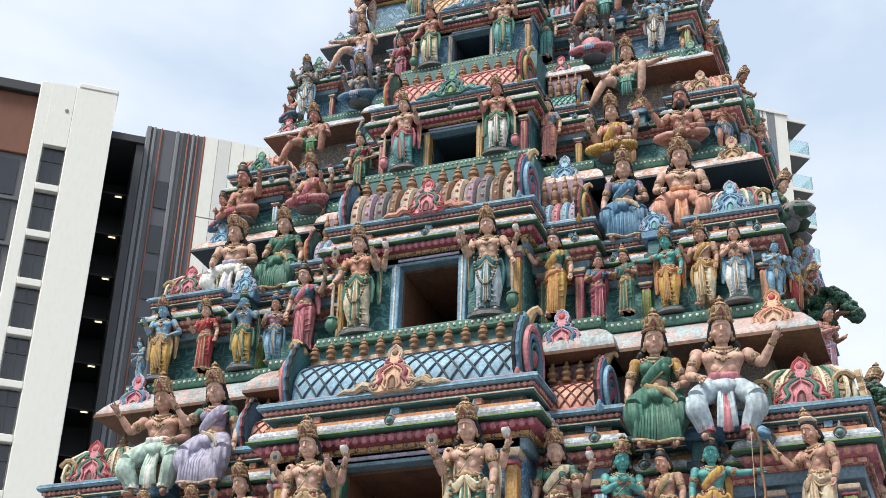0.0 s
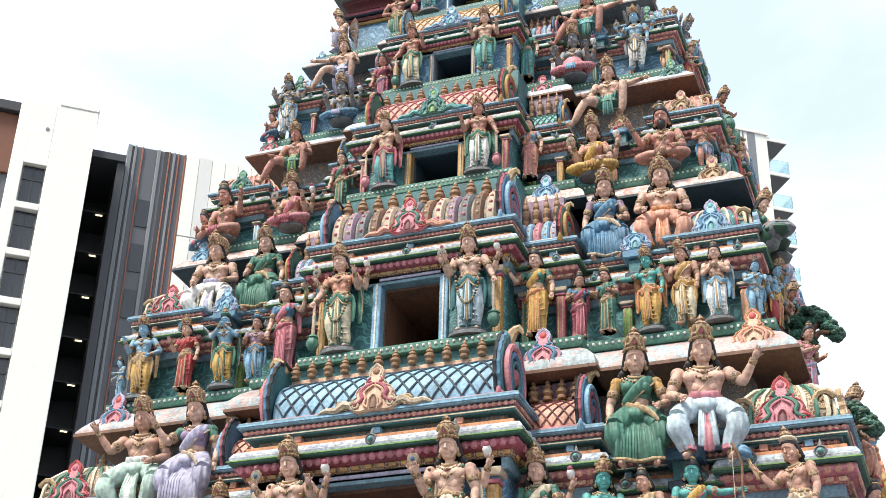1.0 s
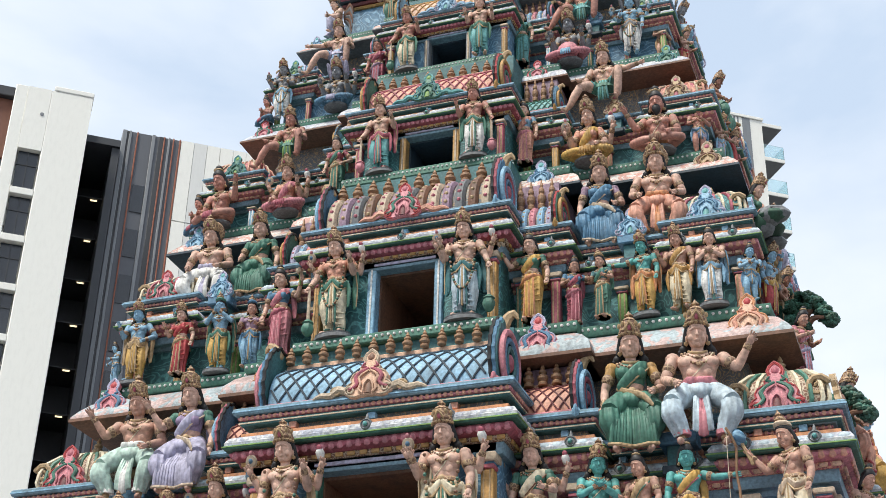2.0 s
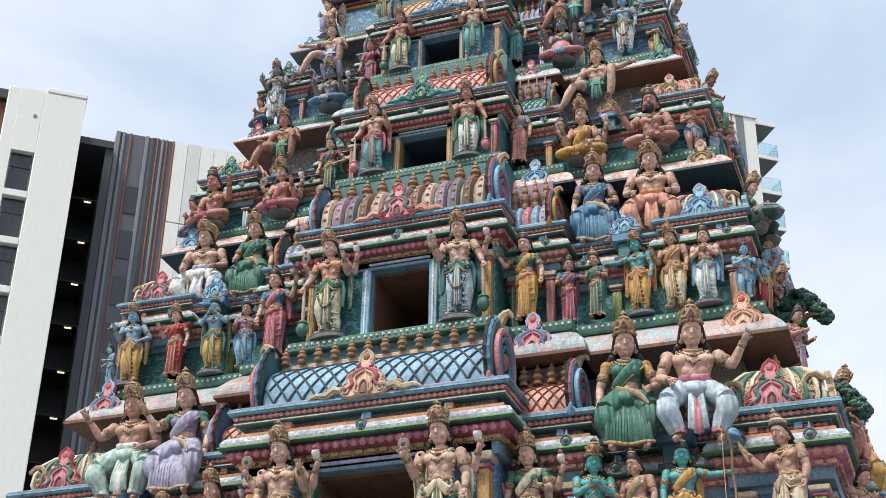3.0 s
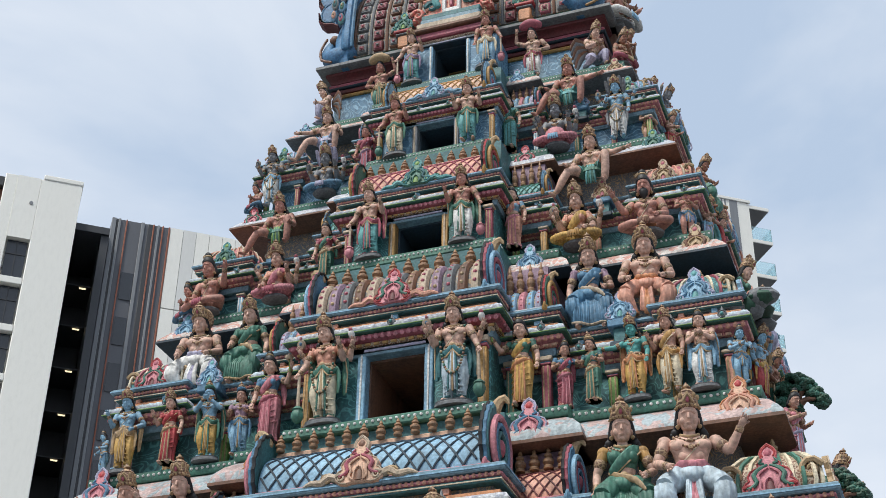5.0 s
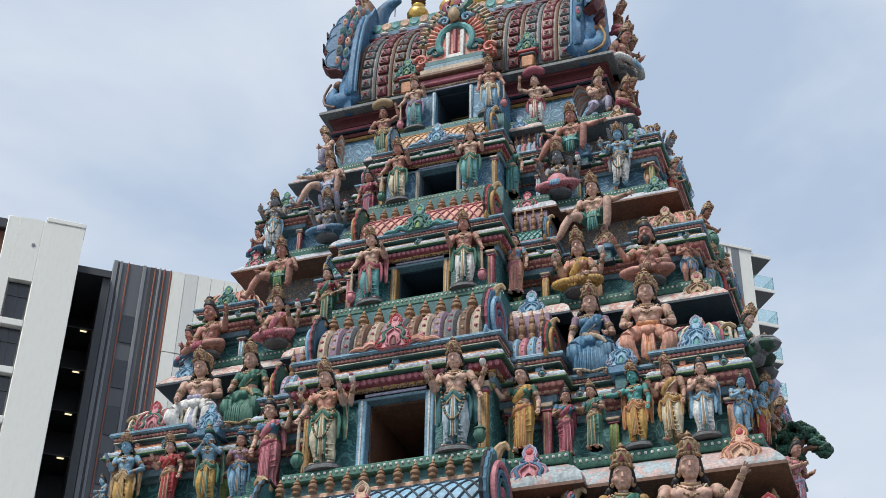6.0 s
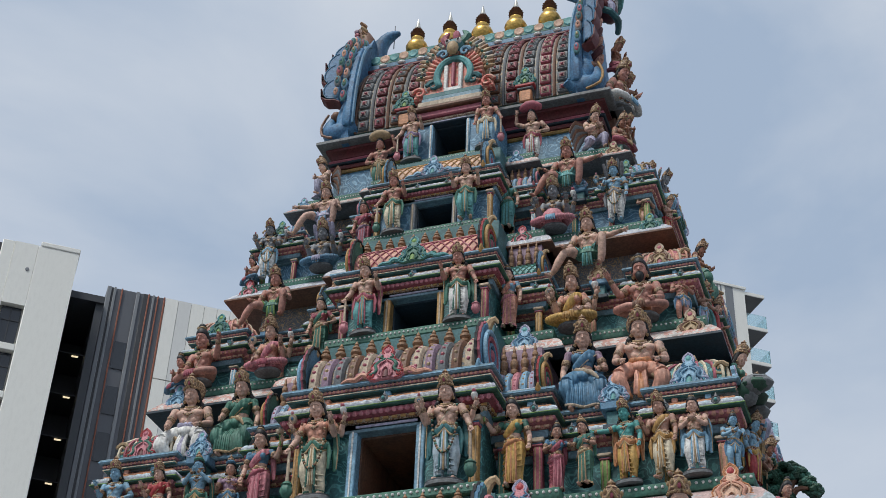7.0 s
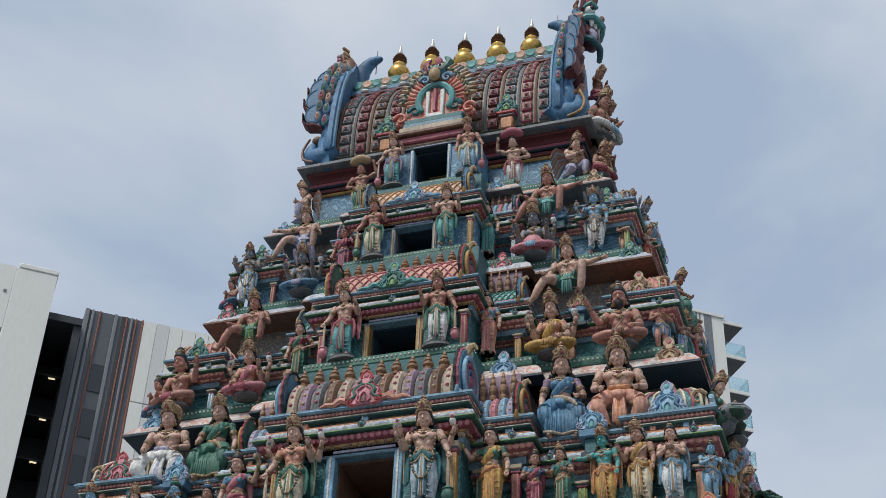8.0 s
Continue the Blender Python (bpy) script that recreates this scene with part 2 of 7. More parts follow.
# ---- the tower: five tiers on a base ----
FLOOR = (5.9, 9.0, 11.65, 13.7, 15.42, 16.6)
HALF = (4.6, 3.86, 3.42, 2.88, 2.34)
BAYS = (1.125, 0.9375, 0.825, 0.705, 0.585)
DEEP = (3.1, 2.55, 1.75, 1.2, 0.85)
FRONT = (3.86, 3.14, 2.5, 1.93, 1.4)
OPEN_W = (0.60, 0.36, 0.31, 0.26, 0.25)
LINTEL = (7.2, 10.0, 12.3, 14.3, 16.2)
SIZE = (1.25, 1.0, 0.8, 0.66, 0.55)
DROP = (0.40, 0.33, 0.2, 0.1, 0.0)
MESHES = {}
M["pat_eave"] = paint("pale_eave_paint", (0.36, 0.43, 0.46), (0.50, 0.36, 0.34), 5.0, pattern="noise")


def shared(key, make):
    """One mesh for all pieces that look alike."""
    if key not in MESHES:
        MESHES[key] = make().data(key.split("|")[0])
    return MESHES[key]


def rect(x0, x1, y0, y1):
    return [(x0, y0), (x1, y0), (x1, y1), (x0, y1)]


def rim(x0, x1, y0, y1, d, step, right=True, left=False):
    """Even places along the front of a block and, if seen, along its ends."""
    n = max(2, round((x1 - x0 + 2 * d) / step))
    for i in range(n):
        yield x0 - d + (i + 0.5) * (x1 - x0 + 2 * d) / n, y0 - d, 0
    for side, on in ((x1 + d, right), (x0 - d, left)):
        if on:
            n = max(1, round((y1 - y0) / step))
            for i in range(n):
                yield side, y0 + (i + 0.5) * (y1 - y0) / n, 90 if side > 0 else -90


def spiral(cx, cz, r, turns, start, sign, y, n=12):
    return [(cx + sign * r * (1 - 0.8 * i / n) * math.cos(start + 2 * math.pi * turns * i / n), y, cz + r * (1 - 0.8 * i / n) * math.sin(start + 2 * math.pi * turns * i / n)) for i in range(n + 1)]


def kudu(a, b, c, core):
    """A flame-shaped arch ornament, one unit wide, its foot at the origin, facing -y."""
    g = Geo()
    half = [(0.16, 0.0), (0.30, -0.03), (0.44, 0.0), (0.54, 0.08), (0.56, 0.2), (0.49, 0.29), (0.42, 0.33), (0.45, 0.43), (0.39, 0.54), (0.28, 0.60), (0.22, 0.62), (0.24, 0.7), (0.17, 0.75), (0.14, 0.82), (0.18, 0.94), (0.13, 1.05), (0.05, 1.12)]
    outline = half + [(0.0, 1.16)] + [(-x, z) for x, z in reversed(half)]
    g.plate(outline, (0, 0, 0), 0.12, M[a], 0.03)
    g.sweep([(px * 0.94, -0.12, 0.02 + pz * 0.97) for px, pz in outline[1:-1]], 0.02, M[b], 6)
    for s in (-1, 1):
        # the big volute, its pale echo inside, a leaf on the shoulder
        g.sweep([(s * 0.03, -0.13, 0.66), (s * 0.18, -0.14, 0.58), (s * 0.3, -0.14, 0.44), (s * 0.25, -0.14, 0.3), (s * 0.33, -0.14, 0.2), (s * 0.44, -0.14, 0.16)], [0.025, 0.045, 0.055, 0.045, 0.04, 0.03], M[c], 7)
        g.sweep([(s * 0.02, -0.145, 0.6), (s * 0.14, -0.155, 0.52), (s * 0.22, -0.155, 0.42), (s * 0.17, -0.155, 0.28), (s * 0.2, -0.155, 0.14), (s * 0.12, -0.15, 0.05)], [0.02, 0.028, 0.032, 0.028, 0.03, 0.022], M[a], 6)
        g.sweep(spiral(s * 0.41, 0.13, 0.105, 1.3, 0.5, s, -0.14), [0.034 - 0.0016 * i for i in range(13)], M[b], 6)
        g.sweep([(s * 0.1, -0.12, 0.7), (s * 0.18, -0.13, 0.72), (s * 0.12, -0.14, 0.8)], [0.03, 0.032, 0.016], M[c], 6)
        g.ball((s * 0.41, -0.15, 0.13), (0.03, 0.025, 0.03), M[core], 6, 4)
    g.lathe([(0.1, 0.0), (0.1, 0.1), (0.085, 0.2), (0.05, 0.27), (0.01, 0.29)], (0, -0.1, 0.05), M[core], 10, sy=0.5)
    g.sweep([(-0.12, -0.13, 0.04), (-0.1, -0.14, 0.26), (0, -0.15, 0.38), (0.1, -0.14, 0.26), (0.12, -0.13, 0.04)], 0.022, M[a], 6)
    g.lathe([(0.01, 0.0), (0.09, 0.06), (0.1, 0.13), (0.07, 0.2), (0.015, 0.25)], (0, -0.08, 0.83), M[core if core != "maroon" else "rose"], 10, sy=0.7)
    g.sweep([(-0.1, -0.12, 0.86), (-0.13, -0.12, 0.96), (0, -0.12, 1.1), (0.13, -0.12, 0.96), (0.1, -0.12, 0.86)], 0.018, M[b], 6)
    return g


KUDUS = {"pink": ("pink", "lavender", "blue", "red"), "orange": ("peach", "orange", "salmon", "red"), "red": ("pink", "red", "green", "maroon"),
         "blue": ("sky", "lavender", "blue", "aqua"), "gold": ("gold", "beige", "brown", "rose"), "green": ("green", "aqua", "teal", "lime"), "mix": ("peach", "beige", "rose", "brown")}


def put_kudu(style, x, y, z, w, parent, face=0):
    me = shared("kudu|" + style, lambda: kudu(*KUDUS[style]))
    return part("arch_ornament", me, parent, style.replace("mix", "beige") + " flame arch ornament", pose(x, y, z, -8, 0, face) @ Matrix.Diagonal((w, w, w, 1)))


def gable(a, b, c):
    """A round flame-edged gable end of a barrel roof, one unit high, facing +x."""
    g = Geo()
    n = 34
    out = []
    for i in range(n):
        t = math.pi * (-0.32 + 1.64 * i / (n - 1))
        r = 0.5 * (1.0 if i % 2 else 1.06) * (1 + 0.18 * max(0, math.sin(t)) ** 4)
        out.append((r * math.cos(t), 0.45 + r * math.sin(t)))
    g.plate(out, (0, 0.05, 0), 0.1, M[a], 0.02)
    g.sweep([(px, 0.0, pz) for px, pz in out], 0.035, M[c], 6)
    g.sweep([(px * 1.04, 0.05, 0.45 + (pz - 0.45) * 1.04) for px, pz in out], 0.03, M["black"], 6)
    for r, mt, th in ((0.42, b, 0.05), (0.31, c, 0.045), (0.2, a, 0.04)):
        g.sweep([(r * math.cos(t), -0.1, 0.45 + r * math.sin(t)) for t in [math.pi * (-0.3 + 1.6 * i / 16) for i in range(17)]], th, M[mt], 6)
    g.ball((0, -0.08, 0.45), (0.13, 0.08, 0.13), M["rose"], 8, 5)
    g.sweep([(0, 0.0, 0.98), (0.0, -0.06, 1.1), (0.0, -0.16, 1.16), (0, -0.22, 1.08)], [0.09, 0.08, 0.06, 0.02], M["gold"], 7)
    g.sweep([(-0.42, 0, 0.08), (-0.55, -0.02, 0.0), (-0.62, -0.04, 0.1)], [0.08, 0.07, 0.03], M[b], 6)
    g.moved(pose(0, 0, 0, 0, 0, 90))
    return g


GABLES = (("teal", "pink", "blue"), ("blue", "sky", "rose"), ("green", "ochre", "red"), ("sky", "ochre", "blue"), ("blue", "sky", "rose"))
BARREL = (("sky", "navy", "lattice"), ("beige", "mauve", "ribs"), ("salmon", "rose", "lattice"), ("peach", "ochre", "lattice"), None)
BAYROOF = (("salmon", "maroon", "lattice"), ("lavender", "sky", "ribs"), ("aqua", "green", "lattice"), ("aqua", "blue", "ribs"), None)
FINIAL = [(0.10, 0), (0.52, 0.02), (0.55, 0.12), (0.40, 0.18), (0.62, 0.30), (0.60, 0.42), (0.32, 0.52), (0.45, 0.58), (0.42, 0.66), (0.2, 0.74), (0.26, 0.8), (0.05, 1.0)]


def finial_mesh(mat):
    return shared("finial|" + mat, lambda: Geo().lathe([(r * 0.5, z) for r, z in FINIAL], (0, 0, 0), M[mat], 10))


def barrel(x0, x1, yf, z0, z1, deep, style, parent):
    """A barrel roof lying along x, its front edge at yf, with a lattice or ribs standing proud of it."""
    a, b, kind = style
    n = 10
    arc = []
    for i in range(n + 1):
        t = math.pi / 2 * i / n
        bulge = 0.10 * math.sin(2 * t) * deep
        arc.append((yf - bulge * 0.8 + deep * (1 - math.cos(t)), z0 + (z1 - z0) * math.sin(t) ** 0.9 if i else z0))
    ring = lambda x: [(x, y, z) for y, z in arc] + [(x, yf + deep + 0.3, z1), (x, yf + deep + 0.3, z0)]
    g = Geo().loft([ring(x0), ring(x1)], M[a if kind == "lattice" else "pat_dark"])
    roof = part("barrel_roof", g, parent, "painted barrel roof")
    at = lambda f: (arc[min(int(f * n), n - 1)][0] + (arc[min(int(f * n), n - 1) + 1][0] - arc[min(int(f * n), n - 1)][0]) * (f * n - min(int(f * n), n - 1)),
                    arc[min(int(f * n), n - 1)][1] + (arc[min(int(f * n), n - 1) + 1][1] - arc[min(int(f * n), n - 1)][1]) * (f * n - min(int(f * n), n - 1)))
    g = Geo()
    size = z1 - z0
    if kind == "lattice":
        step = size * 0.27
        run = size * 0.95
        k = int((x1 - x0 + run) / step) + 1
        for s in (1, -1):
            for i in range(k):
                pts = []
                for j in range(9):
                    f = j / 8
                    x = (x0 - run + i * step + run * f) if s > 0 else (x0 + i * step - run * f)
                    if x0 <= x <= x1:
                        y, z = at(f * 0.92)
                        pts.append((x, y - 0.008, z + 0.004))
                if len(pts) > 2:
                    g.sweep(pts, size * 0.02, M[b], 5)
    else:
        k = max(3, round((x1 - x0) / (size * 0.30)))
        tones = ["beige", "mauve", "stone", "brown"] if a == "beige" else ["lavender", "sky", "pink", "sky"]
        for i in range(k):
            x = x0 + (i + 0.5) * (x1 - x0) / k
            pts = [(x, at(j / 8)[0] - 0.01, at(j / 8)[1]) for j in range(9)]
            g.sweep(pts, size * 0.115, M[tones[i % 4]], 8)
            for j in range(1, 7):
                y, z = at(j / 7)
                g.ball((x, y - size * 0.11, z + size * 0.03 * j / 7), size * 0.05, M["gold" if i % 2 else "rose"], 6, 4)
    part("roof_lattice" if kind == "lattice" else "roof_ribs", g, parent)
    e = Geo().box(x0 - 0.02, x1 + 0.02, yf - 0.06, yf + deep, z0 - 0.06 * size, z0 + 0.1 * size, M["pink" if kind == "lattice" else "pat_white"], 0.015)
    part("roof_sill", e, parent)
    e = Geo().box(x0, x1, yf + deep * 0.72, yf + deep + 0.3, z1 - 0.03, z1 + 0.1 * size, M["peach"], 0.012)
    part("roof_ridge", e, parent)
    return roof


def entablature(x0, x1, y0, y1, z, s, parent, wide=False):
    """The stack of mouldings over a block of wall. Returns the height of its top."""
    poly = rect(x0, x1, y0, y1)
    def mould(name, mat, prof):
        part(name, band(poly, [(d * s, z + h * s) for d, h in prof], M[mat]), parent)
    mould("architrave", "steel", [(-0.05, -0.05), (0.05, -0.05), (0.06, -0.02), (0.06, 0.05), (-0.05, 0.05)])
    mould("frieze", "pat_gold" if wide else "pat_red", [(-0.05, 0.05), (0.08, 0.052), (0.10, 0.085), (0.10, 0.10), (-0.05, 0.10)])
    mould("petal_course", "rose" if wide else "pink", [(-0.05, 0.10), (0.11, 0.10), (0.17, 0.13), (0.18, 0.16), (0.15, 0.19), (-0.05, 0.19)])
    mould("drip_course", "green", [(-0.05, 0.19), (0.22, 0.19), (0.23, 0.2), (0.22, 0.225), (-0.05, 0.225)])
    mould("eave_course", "pat_white", [(-0.05, 0.225), (0.215, 0.226), (0.22, 0.25), (0.19, 0.30), (0.12, 0.335), (-0.05, 0.335)])
    mould("line_course", "lime", [(-0.05, 0.205), (0.236, 0.2052), (0.236, 0.215), (-0.05, 0.2152)])
    mould("line_course", "cream", [(-0.05, 0.452), (0.138, 0.4522), (0.138, 0.462), (-0.05, 0.4622)])
    mould("line_course", "sky", [(-0.05, 0.548), (0.188, 0.5482), (0.188, 0.562), (-0.05, 0.5622)])
    mould("orange_course", "orange", [(-0.05, 0.335), (0.115, 0.336), (0.115, 0.365), (0.08, 0.38), (-0.05, 0.38)])
    mould("neck_course", "pat_dark", [(-0.05, 0.38), (0.03, 0.381), (0.03, 0.44), (-0.05, 0.44)])
    mould("green_course", "teal", [(-0.05, 0.44), (0.12, 0.441), (0.13, 0.455), (0.13, 0.475), (-0.05, 0.475)])
    mould("pink_course", "pink", [(-0.05, 0.475), (0.11, 0.476), (0.145, 0.495), (0.145, 0.51), (0.11, 0.525), (-0.05, 0.525)])
    mould("top_course", "steel", [(-0.05, 0.525), (0.17, 0.526), (0.18, 0.535), (0.18, 0.58), (0.16, 0.595), (-0.05, 0.595)])
    g = Geo()
    for x, y, face in rim(x0, x1, y0, y1, 0.165 * s, 0.085 * s, True, x0 < 0):
        sx, sy = (0.036, 0.02) if face == 0 else (0.02, 0.036)
        g.ball((x, y, z + 0.145 * s), (sx * s, sy * s, 0.042 * s), M["pink" if wide else "salmon"], 6, 4)
    tagged(part("petal_moulding", g, parent), kind="stuff")
    g = Geo()
    for x, y, face in rim(x0, x1, y0, y1, 0.14 * s, 0.055 * s, True, x0 < 0):
        g.ball((x, y, z + 0.502 * s), (0.021 * s, 0.014 * s, 0.024 * s) if face == 0 else (0.014 * s, 0.021 * s, 0.024 * s), M["salmon"], 5, 4)
    tagged(part("beading", g, parent), kind="stuff")
    g = Geo()
    for x, y, face in rim(x0, x1, y0, y1, 0.105 * s, 0.11 * s, True, x0 < 0):
        dx, dy = (0.035, 0.012) if face == 0 else (0.012, 0.035)
        g.box(x - dx * s, x + dx * s, y - dy * s, y + dy * s, z + 0.056 * s, z + 0.094 * s, M["ochre" if wide else "peach"], 0.006)
    tagged(part("dentil_moulding", g, parent), kind="stuff")
    g = Geo()
    for x, y, face in rim(x0, x1, y0, y1, 0.205 * s, 0.12 * s, True, x0 < 0):
        g.ball((x, y, z + 0.262 * s), (0.056 * s, 0.016 * s, 0.036 * s) if face == 0 else (0.016 * s, 0.056 * s, 0.036 * s), M["ice" if not wide else "pat_white"], 7, 4)
    tagged(part("scalloped_trim", g, parent), kind="stuff")
    w = x1 - x0
    k = max(2, round(w / (0.75 * s)))
    for i in range(k):
        x = x0 + (i + 0.5) * w / k if k > 2 else x0 + (0.12 + 0.76 * i) * w
        me = shared("rosette", lambda: Geo().lathe([(0.5, 0), (0.52, 0.2), (0.4, 0.34), (0.36, 0.26), (0.2, 0.3), (0.16, 0.5), (0.02, 0.55)], (0, 0, 0), M["stone"], 12, "y").ball((0, -0.4, 0), (0.2, 0.2, 0.2), M["aqua"], 8, 5).lathe([(0.2, 0), (0.1, 0.4), (0.01, 0.6)], (0, 0.0, 0.45), M["stone"], 6))
        part("rosette", me, parent, "", pose(x, y0 - 0.19 * s, z + 0.28 * s) @ Matrix.Diagonal((0.11 * s, 0.11 * s, 0.11 * s, 1)))
        g = Geo()
    for i in range(max(2, k)):
        x = x0 + (i + 0.5) * w / max(2, k)
        g.box(x - 0.035 * s, x + 0.035 * s, y0 - 0.1 * s, y0, z + 0.38 * s, z + 0.441 * s, M["sky" if i % 2 else "salmon"], 0.006)
    tagged(part("block_moulding", g, parent), kind="stuff")
    return z + 0.595 * s


def pilaster(x, y, z0, z1, w, mat, parent, deep=None):
    key = "pilaster|%s|%.3f|%.3f" % (mat, z1 - z0, w)
    def make():
        h = z1 - z0
        g = Geo()
        g.box(-w, w, -w, w, 0, h * 0.09, M["pat_gold"], 0.01)
        g.box(-w * 0.74, w * 0.74, -w * 0.74, w * 0.74, h * 0.09, h * 0.86, M[mat], 0.012)
        for d in (-0.36, 0.36):
            g.box(w * d - 0.008, w * d + 0.008, -w * 0.74 - 0.008, 0, h * 0.1, h * 0.85, M["white" if mat == "sky" else "gold"], 0.003)
        g.box(-w * 0.9, w * 0.9, -w * 0.9, w * 0.9, h * 0.86, h * 0.9, M["rose"], 0.01)
        g.box(-w * 1.15, w * 1.15, -w * 1.15, w * 1.15, h * 0.92, h, M["beige"], 0.012)
        g.box(-w * 0.8, w * 0.8, -w * 0.8, w * 0.8, h * 0.9, h * 0.92, M["blue"])
        return g
    return part("pilaster", shared(key, make), parent, "", pose(x, y, z0))


def dome(x, y, z, rx, ry, h, parent, k):
    """A square curved dome over a corner pavilion, with a latticed or ribbed skin, a crest and a finial."""
    prof = [(0.92, 0), (1.0, 0.06), (1.05, 0.2), (1.02, 0.42), (0.9, 0.66), (0.68, 0.86), (0.4, 0.97), (0.2, 1.0)]
    def sq(r, zz, grow=1.0):
        e = 0.14
        return [(x + rx * r * a * grow, y + ry * r * b * grow, z + zz * h) for a, b in ((-1 + e, -1), (-0.33, -1.03), (0.33, -1.03), (1 - e, -1), (1, -1 + e), (1.03, 0), (1, 1 - e), (1 - e, 1), (0, 1), (-1 + e, 1), (-1, 1 - e), (-1, -1 + e))]
    mats = ("pat_gold", "pat_teal", "pat_red", "pat_blue", "pat_blue")
    body = part("dome", Geo().loft([sq(r, q) for r, q in prof], M[mats[k]]), parent, "squat painted dome")
    g = Geo()
    cols = (("cream", "green"), ("cream", "rose"), ("salmon", "beige"), ("lavender", "gold"), ("lavender", "gold"))[k]
    n = 9
    for i in range(n):
        u = -0.92 + 1.84 * i / (n - 1)
        g.sweep([(x + rx * r * u, y - ry * r * 1.03 - 0.006, z + q * h) for r, q in prof[:-1]], h * 0.045, M[cols[i % 2]], 5)
        if i % 2 == 0:
            g.sweep([(x + rx * r * 1.03 + 0.006, y + ry * r * u, z + q * h) for r, q in prof[:-1]], h * 0.045, M[cols[i // 2 % 2]], 5)
    tagged(part("ribbing", g, parent), kind="stuff")
    g = Geo()
    for i in range(12):
        g.ball((x + rx * (-0.96 + 1.92 * i / 11), y - ry * 1.03, z + 0.03 * h), (rx * 0.085, 0.03, h * 0.07), M["pink"], 6, 4)
    tagged(part("petal_moulding", g, parent), kind="stuff")
    for s in (-1, 1):
        c = Geo().sweep([(p[0], -0.02, p[2]) for p in spiral(0, 0, 0.5, 1.4, 0.4, s, 0)], [0.16 - 0.008 * i for i in range(13)], M["gold"], 6)
        part("scroll", c, parent, "", pose(x + s * rx * 0.86, y - ry * 1.02, z + 0.42 * h) @ Matrix.Diagonal((h * 0.42,) * 3 + (1,)))
    part("finial", finial_mesh("gold"), parent, "", pose(x, y, z + h * 0.97) @ Matrix.Diagonal((h * 0.42, h * 0.42, h * 0.5, 1)))
    return body


tower = thing("temple_tower", None, "tall tiered temple gateway tower of brightly painted plaster with carved cornices", "temple tower")
PILA = ("lime", "ochre", "salmon", "sky", "green", "rose")
EAVE_KUDU = ("", "pink", "blue", "red", "blue", "")
EAVE_KUDU_OUT = ("", "orange", "gold", "green", "gold", "")
for k in range(5):
    f0, f1, s = FLOOR[k], FLOOR[k + 1], SIZE[k]
    w, d, ow, oz = HALF[k], DEEP[k], OPEN_W[k], LINTEL[k]
    yf, q = -FRONT[k], BAYS[k]
    c, b1, p, pp, pb = 1.24 * q + 0.02, 1.95 * q, 0.72 * q, 0.1, 0.2
    cs = d * 0.34
    wallmat = ("pat_blue", "pat_teal", "pat_teal", "pat_blue", "pat_blue")[k]
    # wall: sides, back and lintel round the opening
    g = Geo()
    ring = rect(-w, w, -d, d)
    wt = f1 - 0.05 if k == 4 else oz - DROP[k] + 0.42 * s
    nw, nd = (HALF[k + 1] + 0.02, DEEP[k + 1] + 0.02) if k < 4 else (w, d)
    room = 1.5 if k < 4 else 1.35
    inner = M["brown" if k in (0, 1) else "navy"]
    inset = 0.14 if k == 4 else 0.0
    g.box(-w + inset, -ow - 0.05, -d + inset, d - inset, f0 - 0.1, wt, M[wallmat])
    g.box(ow + 0.05, w - inset, -d + inset, d - inset, f0 - 0.1, wt, M[wallmat])
    tier = part("tier", g, tower, "tier wall painted with scrolls between pilasters")
    for sgn in (-1, 1):
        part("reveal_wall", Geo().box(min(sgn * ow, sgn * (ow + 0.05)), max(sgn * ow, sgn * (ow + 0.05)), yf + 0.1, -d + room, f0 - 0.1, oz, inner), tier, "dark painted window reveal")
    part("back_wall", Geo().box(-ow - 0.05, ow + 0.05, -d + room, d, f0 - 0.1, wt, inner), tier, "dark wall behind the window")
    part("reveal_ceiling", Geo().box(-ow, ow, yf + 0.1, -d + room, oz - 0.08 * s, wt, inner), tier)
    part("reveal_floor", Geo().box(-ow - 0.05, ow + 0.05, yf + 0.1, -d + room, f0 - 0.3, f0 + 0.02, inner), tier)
    if k < 4:
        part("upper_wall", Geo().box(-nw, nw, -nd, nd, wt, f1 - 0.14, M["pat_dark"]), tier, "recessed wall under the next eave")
        part("upper_bay", Geo().box(-c, c, yf + 0.4 * s, -nd, wt, f1 - 0.14, M["teal"]), tier)
    jambmat = ("green", "sky", "ochre", "grey", "sky")[k]
    for sgn in (-1, 1):
        g = Geo().box(min(sgn * (ow + 0.05), sgn * c), max(sgn * (ow + 0.05), sgn * c), yf, -d + 0.02, f0 - 0.1, oz, M[wallmat], 0.01)
        part("bay_wall", g, tier)
        jx = sgn * (ow + 0.02 + 0.05 * s)
        g = Geo().box(jx - 0.055 * s, jx + 0.055 * s, yf - 0.05 * s, yf + 0.1, f0, oz - 0.02, M[jambmat], 0.012)
        g.box(jx - 0.012, jx + 0.012, yf - 0.05 * s - 0.012, yf, f0 + 0.02, oz - 0.03, M["white" if jambmat == "sky" else "beige"], 0.004)
        part("window_jamb", g, tier, "painted window jamb")
    part("window_lintel", Geo().box(-c, c, yf - 0.06 * s, yf + 0.1, oz - 0.03 * s, oz + 0.08 * s, M["navy"], 0.012).box(-ow * 1.1, ow * 1.1, yf - 0.075 * s, yf, oz - 0.005 * s, oz + 0.03 * s, M["lavender"], 0.005), tier)
    part("window_sill", Geo().box(-ow * 1.5, ow * 1.5, yf - 0.1 * s, yf + 0.1, f0 - 0.02, f0 + 0.06 * s, M["sky"], 0.01), tier)
